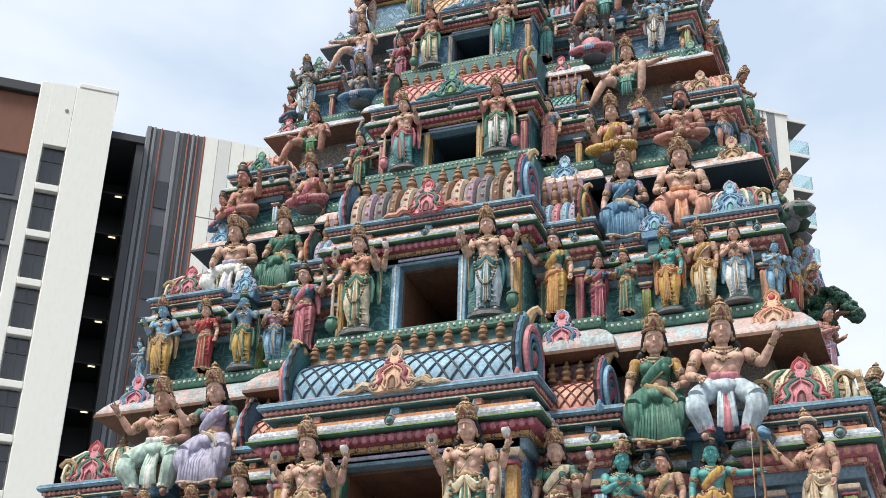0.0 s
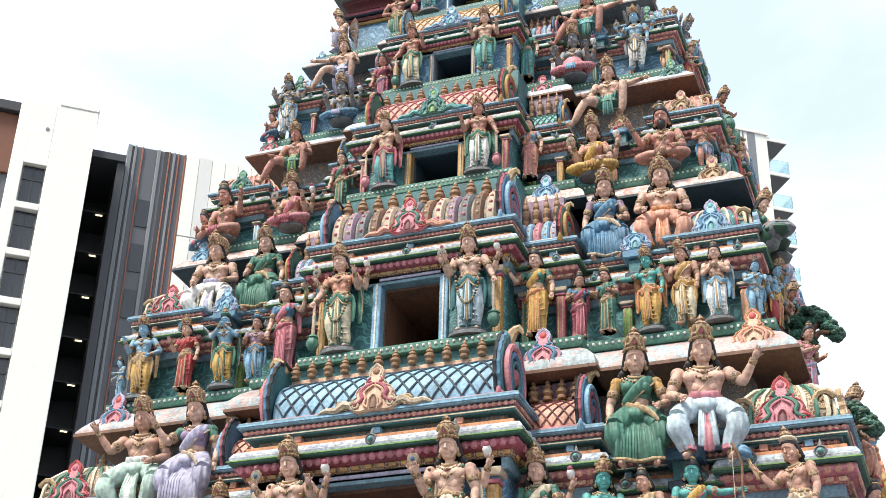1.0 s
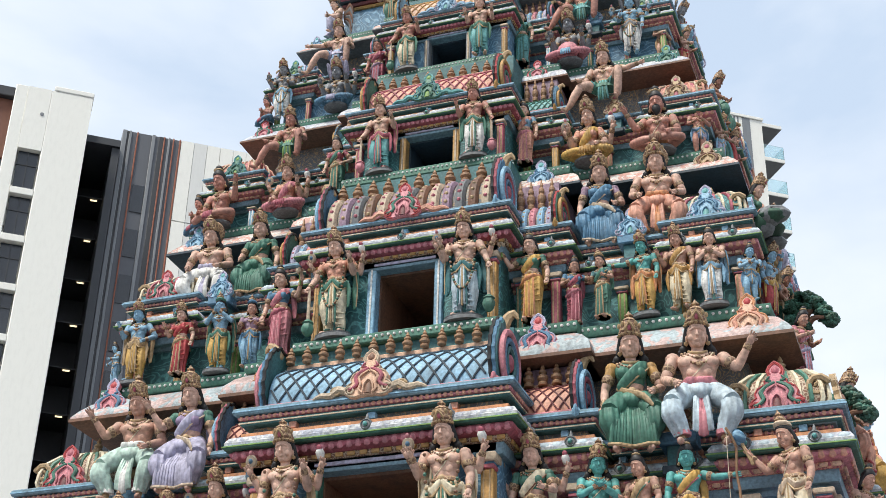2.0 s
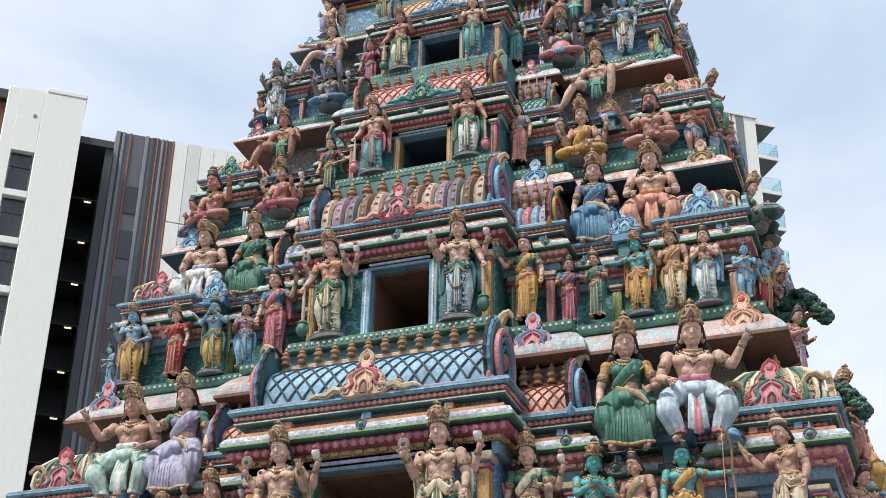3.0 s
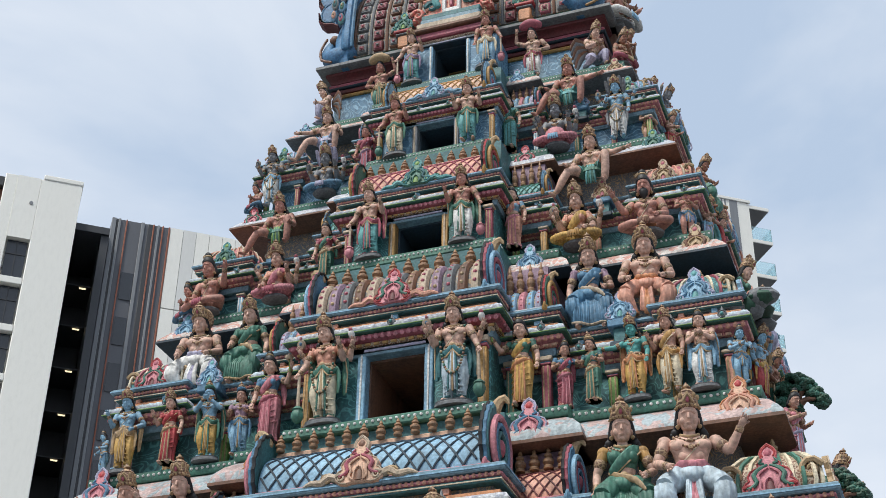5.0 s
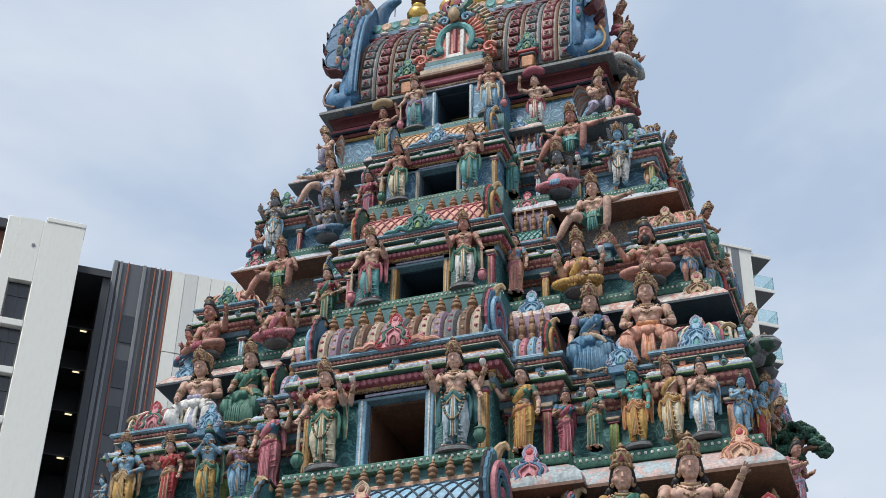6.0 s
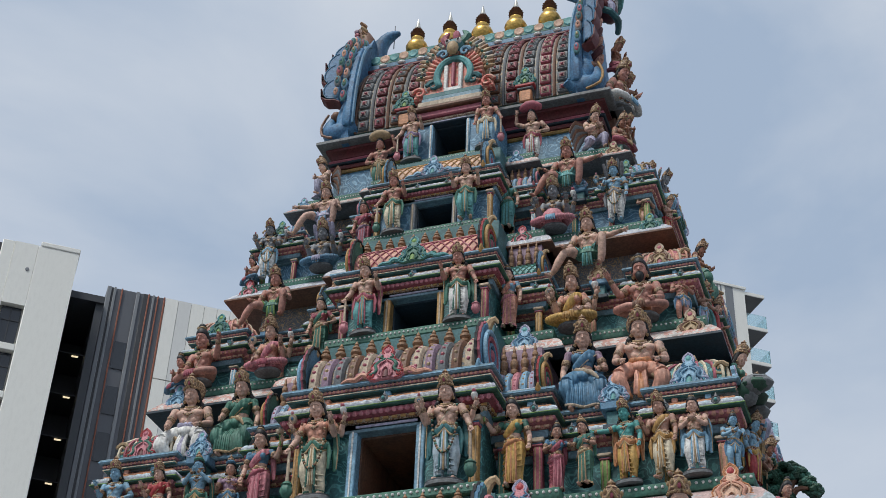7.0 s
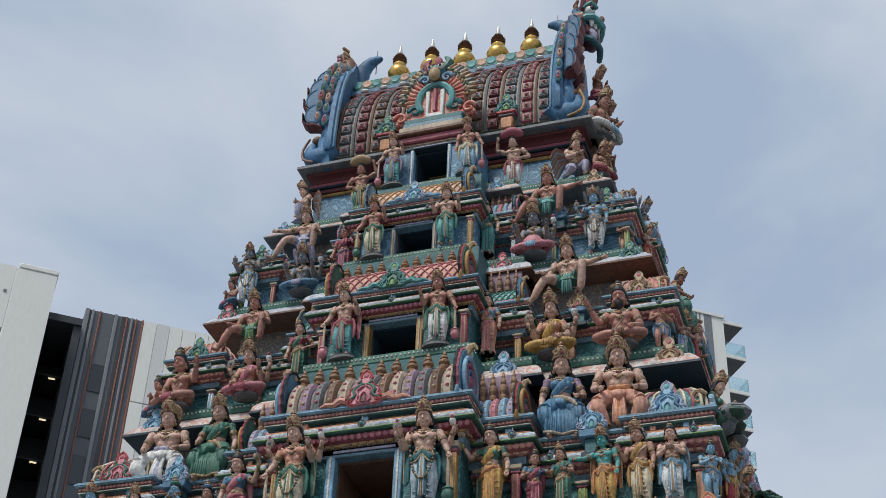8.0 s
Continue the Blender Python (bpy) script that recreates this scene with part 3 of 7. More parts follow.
    # floor ledge with beading, and the eave that slopes out below it
    if k:
        for x0, x1, y0, y1, big in ((-w - pp, w + pp, -d - pp, d + pp, 1), (c, b1, -d - pb - 0.1, -d, 0), (-b1, -c, -d - pb - 0.1, -d, 0)):
            poly = rect(x0, x1, y0, y1)
            part("ledge", band(poly, [(-0.02, f0 - 0.15), (0.24 * s, f0 - 0.15), (0.26 * s, f0 - 0.12), (0.26 * s, f0 - 0.03), (0.24 * s, f0 - 0.02), (0.18 * s, f0 + 0.002 * big), (-0.02, f0 + 0.002 * big)], M["green"]), tier)
            lip = 0.46 if big else 0.42
            part("eave", band(poly, [(-0.05, f0 - 0.46 * s - 0.06), (lip * s, f0 - 0.46 * s - 0.06), (lip * s + 0.03, f0 - 0.44 * s - 0.06), (lip * s + 0.03, f0 - 0.40 * s - 0.06), (0.43 * s, f0 - 0.32 * s - 0.05), (0.33 * s, f0 - 0.2 * s - 0.05), (0.2 * s, f0 - 0.15), (-0.05, f0 - 0.15)], M[("", "pat_eave", "pat_pink", "pat_white", "pat_pink")[k]]), tier)
            n_med = max(2, round((x1 - x0) / (0.5 * s)))
            for j in range(n_med):
                tone = ("pink", "sky", "white")[j % 3]
                me = shared("medallion|" + tone, lambda: Geo().lathe([(0.5, 0), (0.5, 0.06), (0.42, 0.1), (0.36, 0.07), (0.02, 0.1)], (0, 0, 0), M[tone], 14, "y").lathe([(0.55, 0), (0.56, 0.05), (0.5, 0.06)], (0, 0, 0), M["beige"], 14, "y").ball((0, -0.1, 0), (0.14, 0.05, 0.14), M["rose" if tone != "pink" else "sky"], 8, 5))
                part("medallion", me, tier, "", pose(x0 + (x1 - x0) * (j + 0.5) / n_med, y0 - (lip - 0.11) * s, f0 - 0.31 * s - 0.05, -48, 0, 0) @ Matrix.Diagonal((0.34 * s, 0.34 * s, 0.26 * s, 1)))
            part("eave_edge", band(poly, [(-0.04, f0 - 0.5 * s - 0.06), ((lip - 0.02) * s, f0 - 0.5 * s - 0.06), (lip * s + 0.045, f0 - 0.47 * s - 0.06), (lip * s + 0.045, f0 - 0.43 * s - 0.06), (0.1, f0 - 0.42 * s - 0.06)], M[("", "brown", "navy", "brown", "stone")[k]]), tier)
            g = Geo()
            for x, y, face in rim(x0, x1, y0, y1, 0.262 * s, 0.075 * s):
                g.ball((x, y, f0 - 0.075), 0.02 * s, M["white"], 5, 4)
            tagged(part("beading", g, tier), kind="stuff")
        for sgn in (-1, 1):
            put_kudu((EAVE_KUDU if sgn > 0 else EAVE_KUDU_OUT)[k], sgn * (c + b1) / 2 * 1.1, -d - pb - 0.1 - 0.36 * s, f0 - 0.46 * s - 0.04, 0.50 * s, tier)
            put_kudu((EAVE_KUDU_OUT if sgn > 0 else EAVE_KUDU)[k], sgn * (w + 0.12), -d - pp - 0.36 * s, f0 - 0.46 * s - 0.04, 0.50 * s, tier)
        put_kudu(EAVE_KUDU[k], w + pp + 0.42 * s, -d * 0.55, f0 - 0.46 * s - 0.04, 0.5 * s, tier, 90)
        part("floor_slab", Geo().box(-c - 0.12 * s, c + 0.12 * s, yf - 0.3 * s, -d, f0 - 0.13, f0 - 0.004, M["green"], 0.015), tier)
        g = Geo()
        for x, y, face in rim(-c - 0.12 * s, c + 0.12 * s, yf - 0.3 * s, yf, 0.002, 0.075 * s):
            g.ball((x, y, f0 - 0.055), 0.02 * s, M["white"], 5, 4)
        tagged(part("beading", g, tier), kind="stuff")
    if k == 4:
        continue
    # mouldings over the central bay, the side bays, the corners and the recesses between them
    top = entablature(-c, c, yf, -d, oz, s, tier, True)
    drop = DROP[k]
    entablature(-w, -c + 0.06, -d, d, oz - drop - 0.05 * s, s * 0.92, tier)
    wing = entablature(c - 0.06, w, -d, d, oz - drop - 0.05 * s, s * 0.92, tier)
    for sgn in (-1, 1):
        x0, x1 = (c + 0.01, b1) if sgn > 0 else (-b1, -c - 0.01)
        bay = entablature(x0, x1, -d - pb, -d, oz - drop * 0.5, s * 0.96, tier)
        x0, x1 = (w - p, w + pp) if sgn > 0 else (-w - pp, -w + p)
        for front in (-1, 1):
            y0, y1 = (-d - pp, -d + p) if front < 0 else (d - p, d + pp)
            if sgn < 0 and front > 0:
                continue
            pav = entablature(x0, x1, y0, y1, oz - drop, s, tier)
            rx, ry, cx, cy = (x1 - x0) / 2 * 1.04, (y1 - y0) / 2 * 1.04, (x0 + x1) / 2, (y0 + y1) / 2
            dome(cx, cy, pav, rx, ry, 0.46 * s, tier, k)
            if front < 0:
                put_kudu(("red", "blue", "gold", "green", "blue")[k] if sgn > 0 else ("red", "red", "green", "green", "blue")[k], cx, y0 - 0.1 * s, pav - 0.05 * s, 0.42 * s, tier)
            if sgn > 0:
                put_kudu(("gold", "blue", "gold", "blue", "blue")[k], x1 + 0.1 * s, cy, pav - 0.05 * s, 0.44 * s, tier, 90)
    # side bay on the end walls
    sidebay = entablature(w, w + pb, -cs, cs, oz - drop * 0.5, s * 0.96, tier)
    dome(w + 0.02, 0, sidebay, 0.3, cs, 0.5 * s, tier, k)
    put_kudu(("orange", "pink", "blue", "green", "blue")[k], w + pb + 0.14 * s, 0, sidebay - 0.05 * s, 0.6 * s, tier, 90)
    # central barrel roof with its gables, crest and row of finials
    ridge = FLOOR[k + 1] - (0.40, 0.53, 0.48, 0.34)[k] * (0.9 if k else 1.0)
    deep = 0.42 * s
    span = c * (0.93, 0.93, 0.86, 0.8)[k]
    barrel(-span, span, yf - 0.02 * s, top, ridge, deep, BARREL[k], tier)
    gh = (ridge - top) * 1.28
    ga = GABLES[k]
    for sgn in (-1, 1):
        me = shared("gable|%d" % k, lambda: gable(*ga))
        part("gable_end", me, tier, "flame-edged painted gable end", pose(sgn * (span + 0.05 * s), yf + 0.2 * s, top - 0.02 * s, 0, 0, 0 if sgn > 0 else 180) @ Matrix.Diagonal((gh * 0.9, gh * 0.86, gh, 1)))
    put_kudu(("mix", "red", "green", "blue")[k], 0, yf - 0.17 * s, top - 0.05 * s, (ridge - top) * 0.78, tier)
    for sgn in (-1, 1):
        g = Geo().sweep([(0.5 * sgn, -0.04, 0.12), (0.75 * sgn, -0.05, 0.2), (0.95 * sgn, -0.05, 0.08), (1.2 * sgn, -0.05, 0.12), (1.4 * sgn, -0.04, 0.05)], [0.1, 0.12, 0.1, 0.07, 0.03], M[("beige", "salmon", "aqua", "sky")[k]], 7)
        g.sweep(spiral(0.8 * sgn, 0.14, 0.13, 1.2, 0.3, sgn, -0.1), [0.045 - 0.002 * i for i in range(13)], M[("gold", "pink", "green", "lavender")[k]], 6)
        part("crest_scroll", g, tier, "", pose(0, yf - 0.16 * s, top - 0.03 * s) @ Matrix.Diagonal(((ridge - top) * 0.72,) * 3 + (1,)))
    if k < 3:
        n = (13, 11, 11)[k]
        fy = -FRONT[k + 1] - 0.3 * SIZE[k + 1] - 0.1
        fh = (0.22, 0.26, 0.21)[k]
        for i in range(n):
            part("finial", finial_mesh("wood"), tier, "", pose(-span * 0.95 + span * 1.9 * i / (n - 1), fy, ridge + 0.05 * s) @ Matrix.Diagonal((fh * 0.9, fh * 0.9, fh, 1)))
    # side-bay barrels with an outer gable
    for sgn in (-1, 1):
        x0, x1 = (c + 0.03, b1 - 0.08 * s) if sgn > 0 else (-b1 + 0.08 * s, -c - 0.03)
        bz = bay + 0.38 * s
        ex = FLOOR[k + 1] - 0.5 * SIZE[k + 1] - 0.06
        part("attic_wall", Geo().box(x0, x1, -d - pb + 0.2 * s, -nd, bay, ex, M["mauve"]), tier)
        for j in range(4):
            part("finial", finial_mesh("wood"), tier, "", pose(x0 + (x1 - x0) * (j + 0.5) / 4, -d - pb + 0.12 * s, bz) @ Matrix.Diagonal((0.17 * s, 0.17 * s, max(0.08, ex - bz + 0.02), 1)))
        barrel(x0, x1, -d - pb - 0.06 * s, bay, bz, 0.3 * s, BAYROOF[k], tier)
        me = shared("gable|%d" % (k + 10), lambda: gable(*GABLES[(k + 1) % 4]))
        part("gable_end", me, tier, "flame-edged painted gable end", pose((x1 if sgn > 0 else x0) + sgn * 0.04 * s, -d - pb + 0.08 * s, bay - 0.04 * s, 0, 0, 0 if sgn > 0 else 180) @ Matrix.Diagonal((0.52 * s, 0.5 * s, 0.54 * s, 1)))
        # little shrine front in the recess
        mx = sgn * ((b1 + w - p) / 2 + 0.18 * s)
        g = Geo().box(mx - 0.16 * s, mx + 0.16 * s, -d - 0.32 * s, -d, wing - 0.16 * s, wing - 0.05 * s, M["blue"], 0.015)
        g.box(mx - 0.1 * s, mx + 0.1 * s, -d - 0.27 * s, -d, wing - 0.34 * s, wing - 0.16 * s, M["teal"], 0.01)
        g.box(mx - 0.14 * s, mx + 0.14 * s, -d - 0.3 * s, -d, wing - 0.42 * s, wing - 0.34 * s, M["navy"], 0.01)
        part("bracket", g, tier)
        put_kudu(("gold", "blue", "gold", "blue")[k], mx, -d - 0.28 * s, wing - 0.06 * s, 0.34 * s, tier)
    # pilasters
    zt = oz - drop - 0.1 * s
    pw = 0.075 * s
    marks = [(c - pw, yf - pw * 0.6, oz - 0.05 * s), (c + 0.02 + pw * 1.6, -d - pb, oz - drop * 0.5 - 0.05 * s), (b1 - pw, -d - pb, oz - drop * 0.5 - 0.05 * s), ((b1 + w - p) / 2, -d - 0.02, zt), (w - p + pw, -d - pp, zt), (w + pp - pw, -d - pp, zt)]
    for i, (x, y, z) in enumerate(marks):
        mat = PILA[(i + 2 * k + 1) % 6] if not (k == 1 and i == 0) else "ochre"
        pilaster(x, y, f0, z, pw, mat, tier)
        pilaster(-x, y, f0, z, pw, mat, tier)
    for i in range(5):
        pilaster(w + pp * 0.5, -d + 0.15 + (2 * d - 0.3) * i / 4, f0, zt, pw, PILA[(i + k) % 6], tier)

# ---- base of the gateway ----
base = part("base", Geo().box(-5.3, -1.6, -3.9, 3.9, 0, 5.4, M["pat_blue"]).box(1.6, 5.3, -3.9, 3.9, 0, 5.4, M["pat_blue"]).box(-1.6, 1.6, -3.9, 3.9, 4.2, 5.4, M["pat_teal"]), tower, "tall gateway base with an open passage")
part("base_cornice", band(rect(-5.3, 5.3, -3.9, 3.9), [(-0.2, 5.4), (0.1, 5.4), (0.35, 5.55), (0.4, 5.7), (0.2, 5.88), (-0.6, 5.88)], M["pat_flower"]), tower)
part("base_plinth", band(rect(-5.3, -1.6, -3.9, 3.9), [(0.3, 0.0), (0.3, 0.5), (0.1, 0.7), (-0.1, 0.7)], M["stone"]), tower)
part("base_plinth", band(rect(1.6, 5.3, -3.9, 3.9), [(0.3, 0.0), (0.3, 0.5), (0.1, 0.7), (-0.1, 0.7)], M["stone"]), tower)

# ---- crowning barrel roof ----
EZ = 16.6
crown = part("crown", band(rect(-2.2, 2.2, -0.78, 0.78), [(-0.1, EZ - 0.2), (0.0, EZ - 0.2), (0.05, EZ - 0.12), (0.1, EZ - 0.1), (0.1, EZ - 0.04), (-0.1, EZ - 0.04)], M["maroon"]), tower, "crowning roof of the tower")
for z0, z1, out, mat in ((0.46, 0.40, 0.0, "ochre"), (0.40, 0.33, 0.03, "maroon"), (0.33, 0.29, 0.07, "navy"), (0.29, 0.22, 0.05, "rose")):
    part("eave_course", band(rect(-2.2, 2.2, -0.74, 0.74), [(-0.06, EZ - z0), (out, EZ - z0 + 0.002), (out + 0.02, EZ - (z0 + z1) / 2), (out, EZ - z1 - 0.002), (-0.06, EZ - z1)], M[mat]), crown)
part("roof_eave", band(rect(-2.2, 2.2, -0.8, 0.8), [(-0.1, EZ - 0.05), (0.18, EZ - 0.05), (0.22, EZ - 0.02), (0.22, EZ + 0.03), (0.12, EZ + 0.08), (-0.2, EZ + 0.1)], M["stone"]), crown)
part("roof_step", band(rect(-1.95, 1.95, -0.78, 0.78), [(-0.1, EZ + 0.08), (0.1, EZ + 0.08), (0.1, EZ + 0.17), (-0.1, EZ + 0.18)], M["green"]), crown)
RZ, RH, RD = EZ + 0.17, 1.88, 0.9
arc = [(-RD * math.cos(t) * (1 + 0.10 * math.sin(2 * t)), RZ + RH * math.sin(t) ** 1.05) for t in [math.pi * i / 24 for i in range(25)]]
part("roof_vault", Geo().loft([[(x, y, z) for y, z in arc] for x in (-1.9, 1.9)], M["pat_dark"]), crown, "dark painted barrel vault")
nrib = 27
for i in range(nrib):
    x = -1.8 + 3.6 * i / (nrib - 1)
    g = Geo()
    if i % 2 == 0:
        g.sweep([(x, y * 1.01, z) for y, z in arc[:20]], 0.026, M["stone" if i % 4 else "brown"], 7)
    else:
        tone = ("stone", "maroon", "brown", "maroon", "stone", "rose")[i // 2 % 6]
        for j in range(1, 11):
            (y0, z0), (y1, z1) = arc[j - 1], arc[j]
            ym, zm = (y0 + y1) / 2, (z0 + z1) / 2
            a = math.degrees(math.atan2(z1 - z0, y1 - y0))
            b = Geo().box(-0.085, 0.085, -0.09, 0.09, -0.02, 0.045, M[tone], 0.015).box(-0.06, 0.06, -0.06, 0.06, 0.03, 0.058, M["rose" if tone == "maroon" else "beige" if tone == "rose" else "stone"], 0.012).box(-0.042, 0.042, -0.042, 0.042, 0.05, 0.066, M["maroon" if tone != "brown" else "stone"], 0.006).ball((0, 0, 0.068), (0.024, 0.024, 0.022), M["stone" if tone == "maroon" else "rose"], 6, 4)
            g.add(b, pose(x, ym, zm, a, 0, 0) )
    part("roof_rib", g, crown)
ridge_z = RZ + RH + 0.32
part("ridge", Geo().box(-1.9, 1.9, -0.32, 0.32, ridge_z - 0.26, ridge_z + 0.04, M["green"], 0.06).box(-1.9, 1.9, -0.4, 0.4, ridge_z - 0.4, ridge_z - 0.26, M["blue"], 0.03).box(-1.9, 1.9, -0.44, 0.44, ridge_z - 0.47, ridge_z - 0.4, M["maroon"], 0.02), crown, "green scalloped roof ridge")
g = Geo()
for i in range(22):
    x = -1.8 + 3.6 * i / 21
    g.lathe([(0.085, 0), (0.09, 0.012), (0.07, 0.024), (0.03, 0.018)], (x, -0.31, ridge_z - 0.1), M["peach" if i % 2 else "aqua"], 10, "y")
    if i % 2:
        g.ball((x, -0.4, ridge_z - 0.33), (0.08, 0.04, 0.04), M["white"], 8, 4)
tagged(part("scalloped_trim", g, crown), kind="stuff")
KAL = [(0.02, 0.0), (0.14, 0.01), (0.13, 0.05), (0.10, 0.08), (0.13, 0.12), (0.195, 0.19), (0.21, 0.26), (0.18, 0.33), (0.10, 0.38), (0.12, 0.41), (0.12, 0.44), (0.07, 0.47)]
kal = Geo().lathe(KAL, (0, 0, 0), M["brass"], 20).data("pot_finial")
lotus = Geo()
for lev, r in ((0.47, 0.09), (0.50, 0.13), (0.54, 0.135), (0.58, 0.12), (0.62, 0.09)):
    lotus.lathe([(r * 0.8, -0.015), (r, 0.0), (r * 0.8, 0.018)], (0, 0, lev), M["brown"], 20, flute=0.08, waves=10)
lotus = lotus.data("lotus_ring")
tip = Geo().lathe([(0.06, 0.62), (0.075, 0.65), (0.05, 0.69), (0.035, 0.75), (0.006, 0.86)], (0, 0, 0), M["silver"], 14).data("tip")
for i in range(5):
    pot = part("pot_finial", kal, crown, "gilded brass pot finial", pose(-1.18 + 0.6 * i, 0, ridge_z + 0.02) @ Matrix.Diagonal((0.95, 0.95, 1.16, 1)))
    part("lotus_ring", lotus, pot)
    part("tip", tip, pot)
# central arch over the top window, with the painted sign
yc = -FRONT[4]
for z0, z1, hw, out, mat in ((16.24, 16.3, 0.5, 0.16, "pat_gold"), (16.3, 16.42, 0.54, 0.2, "rose"), (16.42, 16.5, 0.56, 0.26, "brown"), (16.5, 16.62, 0.52, 0.22, "beige"), (16.62, 16.74, 0.48, 0.16, "steel"), (16.74, 16.86, 0.48, 0.12, "teal")):
    part("arch_base", Geo().box(-hw, hw, yc - out + 0.12, -0.6, z0, z1 - 0.004, M[mat], 0.02), crown)
ay = yc + 0.12
g = Geo()
def arch_line(rx, rz, z0, n=26, flare=0.0):
    return [(rx * math.cos(t) * (1 + flare * max(0, -math.sin(t))), z0 + rz * math.sin(t)) for t in [math.pi * (-0.18 + 1.36 * i / (n - 1)) for i in range(n)]]
g.plate(arch_line(0.5, 0.6, 17.25) + [(-0.5, 16.95), (0.5, 16.95)], (0, ay + 0.4, 0), 0.34, M["gold"], 0.03)
for i in range(25):
    t = math.pi * (0.03 + 0.94 * i / 24)
    ux, uz = math.cos(t), math.sin(t)
    lean = 0.06 * (1 if ux > 0 else -1)
    g.sweep([(0.47 * ux, ay + 0.03, 17.25 + 0.56 * uz), (0.57 * ux, ay, 17.25 + 0.69 * uz), (0.64 * ux + lean * uz, ay + 0.02, 17.25 + 0.8 * uz), (0.65 * ux, ay + 0.03, 17.25 + 0.86 * uz)], [0.034, 0.042, 0.028, 0.01], M[("gold", "wood", "beige", "stone")[i % 4]], 7)
    g.ball((0.55 * ux, ay - 0.035, 17.25 + 0.67 * uz), 0.026, M["cream" if i % 2 else "green"], 7, 5)
part("flame_border", g, crown, "gold flame border of the central arch")
M["coral"] = paint("coral_paint", (0.62, 0.14, 0.11), C["salmon"], 9.0, pattern="noise")
part("arch_face", Geo().plate(arch_line(0.48, 0.55, 17.25) + [(-0.52, 16.98), (-0.64, 16.98), (-0.66, 16.84), (0.66, 16.84), (0.64, 16.98), (0.52, 16.98)], (0, ay + 0.08, 0), 0.12, M["coral"], 0.03), crown, "coral red shell-fluted arch face")
g = Geo()
for i in range(25):
    t = math.pi * (-0.14 + 1.28 * i / 24)
    g.sweep([(0.33 * math.cos(t), ay - 0.05, 17.24 + 0.39 * math.sin(t)), (0.46 * math.cos(t), ay - 0.04, 17.24 + 0.53 * math.sin(t))], [0.014, 0.034], M["coral" if i % 3 else "salmon"], 7)
for sgn in (-1, 1):
    g.sweep(spiral(sgn * 0.56, 16.95, 0.11, 1.2, 0.3, sgn, ay - 0.05), [0.038 - 0.002 * i for i in range(13)], M["coral"], 7)
tagged(part("shell_fluting", g, crown), kind="stuff")
g = Geo().sweep([(x, ay - 0.05, z) for x, z in arch_line(0.28, 0.33, 17.22, 18)], 0.06, M["aqua"], 8)
for sgn in (-1, 1):
    g.sweep(spiral(sgn * 0.33, 17.06, 0.1, 1.3, 0.2, sgn, ay - 0.05), [0.05 - 0.003 * i for i in range(13)], M["teal"], 6)
part("arch_inner", g, crown, "aqua inner arch")
g = Geo()
for sgn in (-1, 1):
    g.box(sgn * 0.12 - 0.034, sgn * 0.12 + 0.034, ay - 0.09, ay, 16.92, 17.42, M["white"], 0.015)
g.box(-0.15, 0.15, ay - 0.088, ay, 16.86, 16.95, M["white"], 0.015)
g.box(-0.026, 0.026, ay - 0.1, ay, 16.97, 17.45, M["rose"], 0.012)
part("emblem", g, crown, "white and red upright mark")
g = Geo()
g.ball((0, ay - 0.02, 17.82), (0.16, 0.14, 0.16), M["teal"], 12, 8).ball((0, ay - 0.15, 17.7), (0.1, 0.08, 0.14), M["gold"], 10, 6)
for sgn in (-1, 1):
    g.ball((sgn * 0.09, ay - 0.13, 17.86), 0.05, M["white"], 8, 6).ball((sgn * 0.09, ay - 0.17, 17.86), 0.025, M["black"], 6, 4)
    g.sweep([(sgn * 0.12, ay, 17.92), (sgn * 0.2, ay, 18.05), (sgn * 0.12, ay, 18.18)], [0.08, 0.07, 0.02], M["green" if sgn > 0 else "rose"], 7)
    g.sweep(spiral(sgn * 0.18, 17.66, 0.09, 1.2, 0.2, sgn, ay - 0.08), [0.035 - 0.002 * i for i in range(13)], M["sky"], 6)
g.ball((0, ay + 0.03, 18.1), (0.07, 0.07, 0.13), M["rose"], 8, 6)
part("crest_mask", g, crown, "teal and gold crest mask")
for x in (-0.92, 1.08):
    part("small_base", Geo().box(x - 0.1, x + 0.1, -1.03, -0.7, EZ + 0.06, EZ + 0.3, M["orange"], 0.02).box(x - 0.13, x + 0.13, -1.05, -0.7, EZ + 0.3, EZ + 0.34, M["stone"], 0.015).box(x - 0.16, x + 0.16, -1.07, -0.7, EZ + 0.34, EZ + 0.4, M["red"], 0.015), crown)
    put_kudu("green", x, -1.02, EZ + 0.39, 0.34, crown)
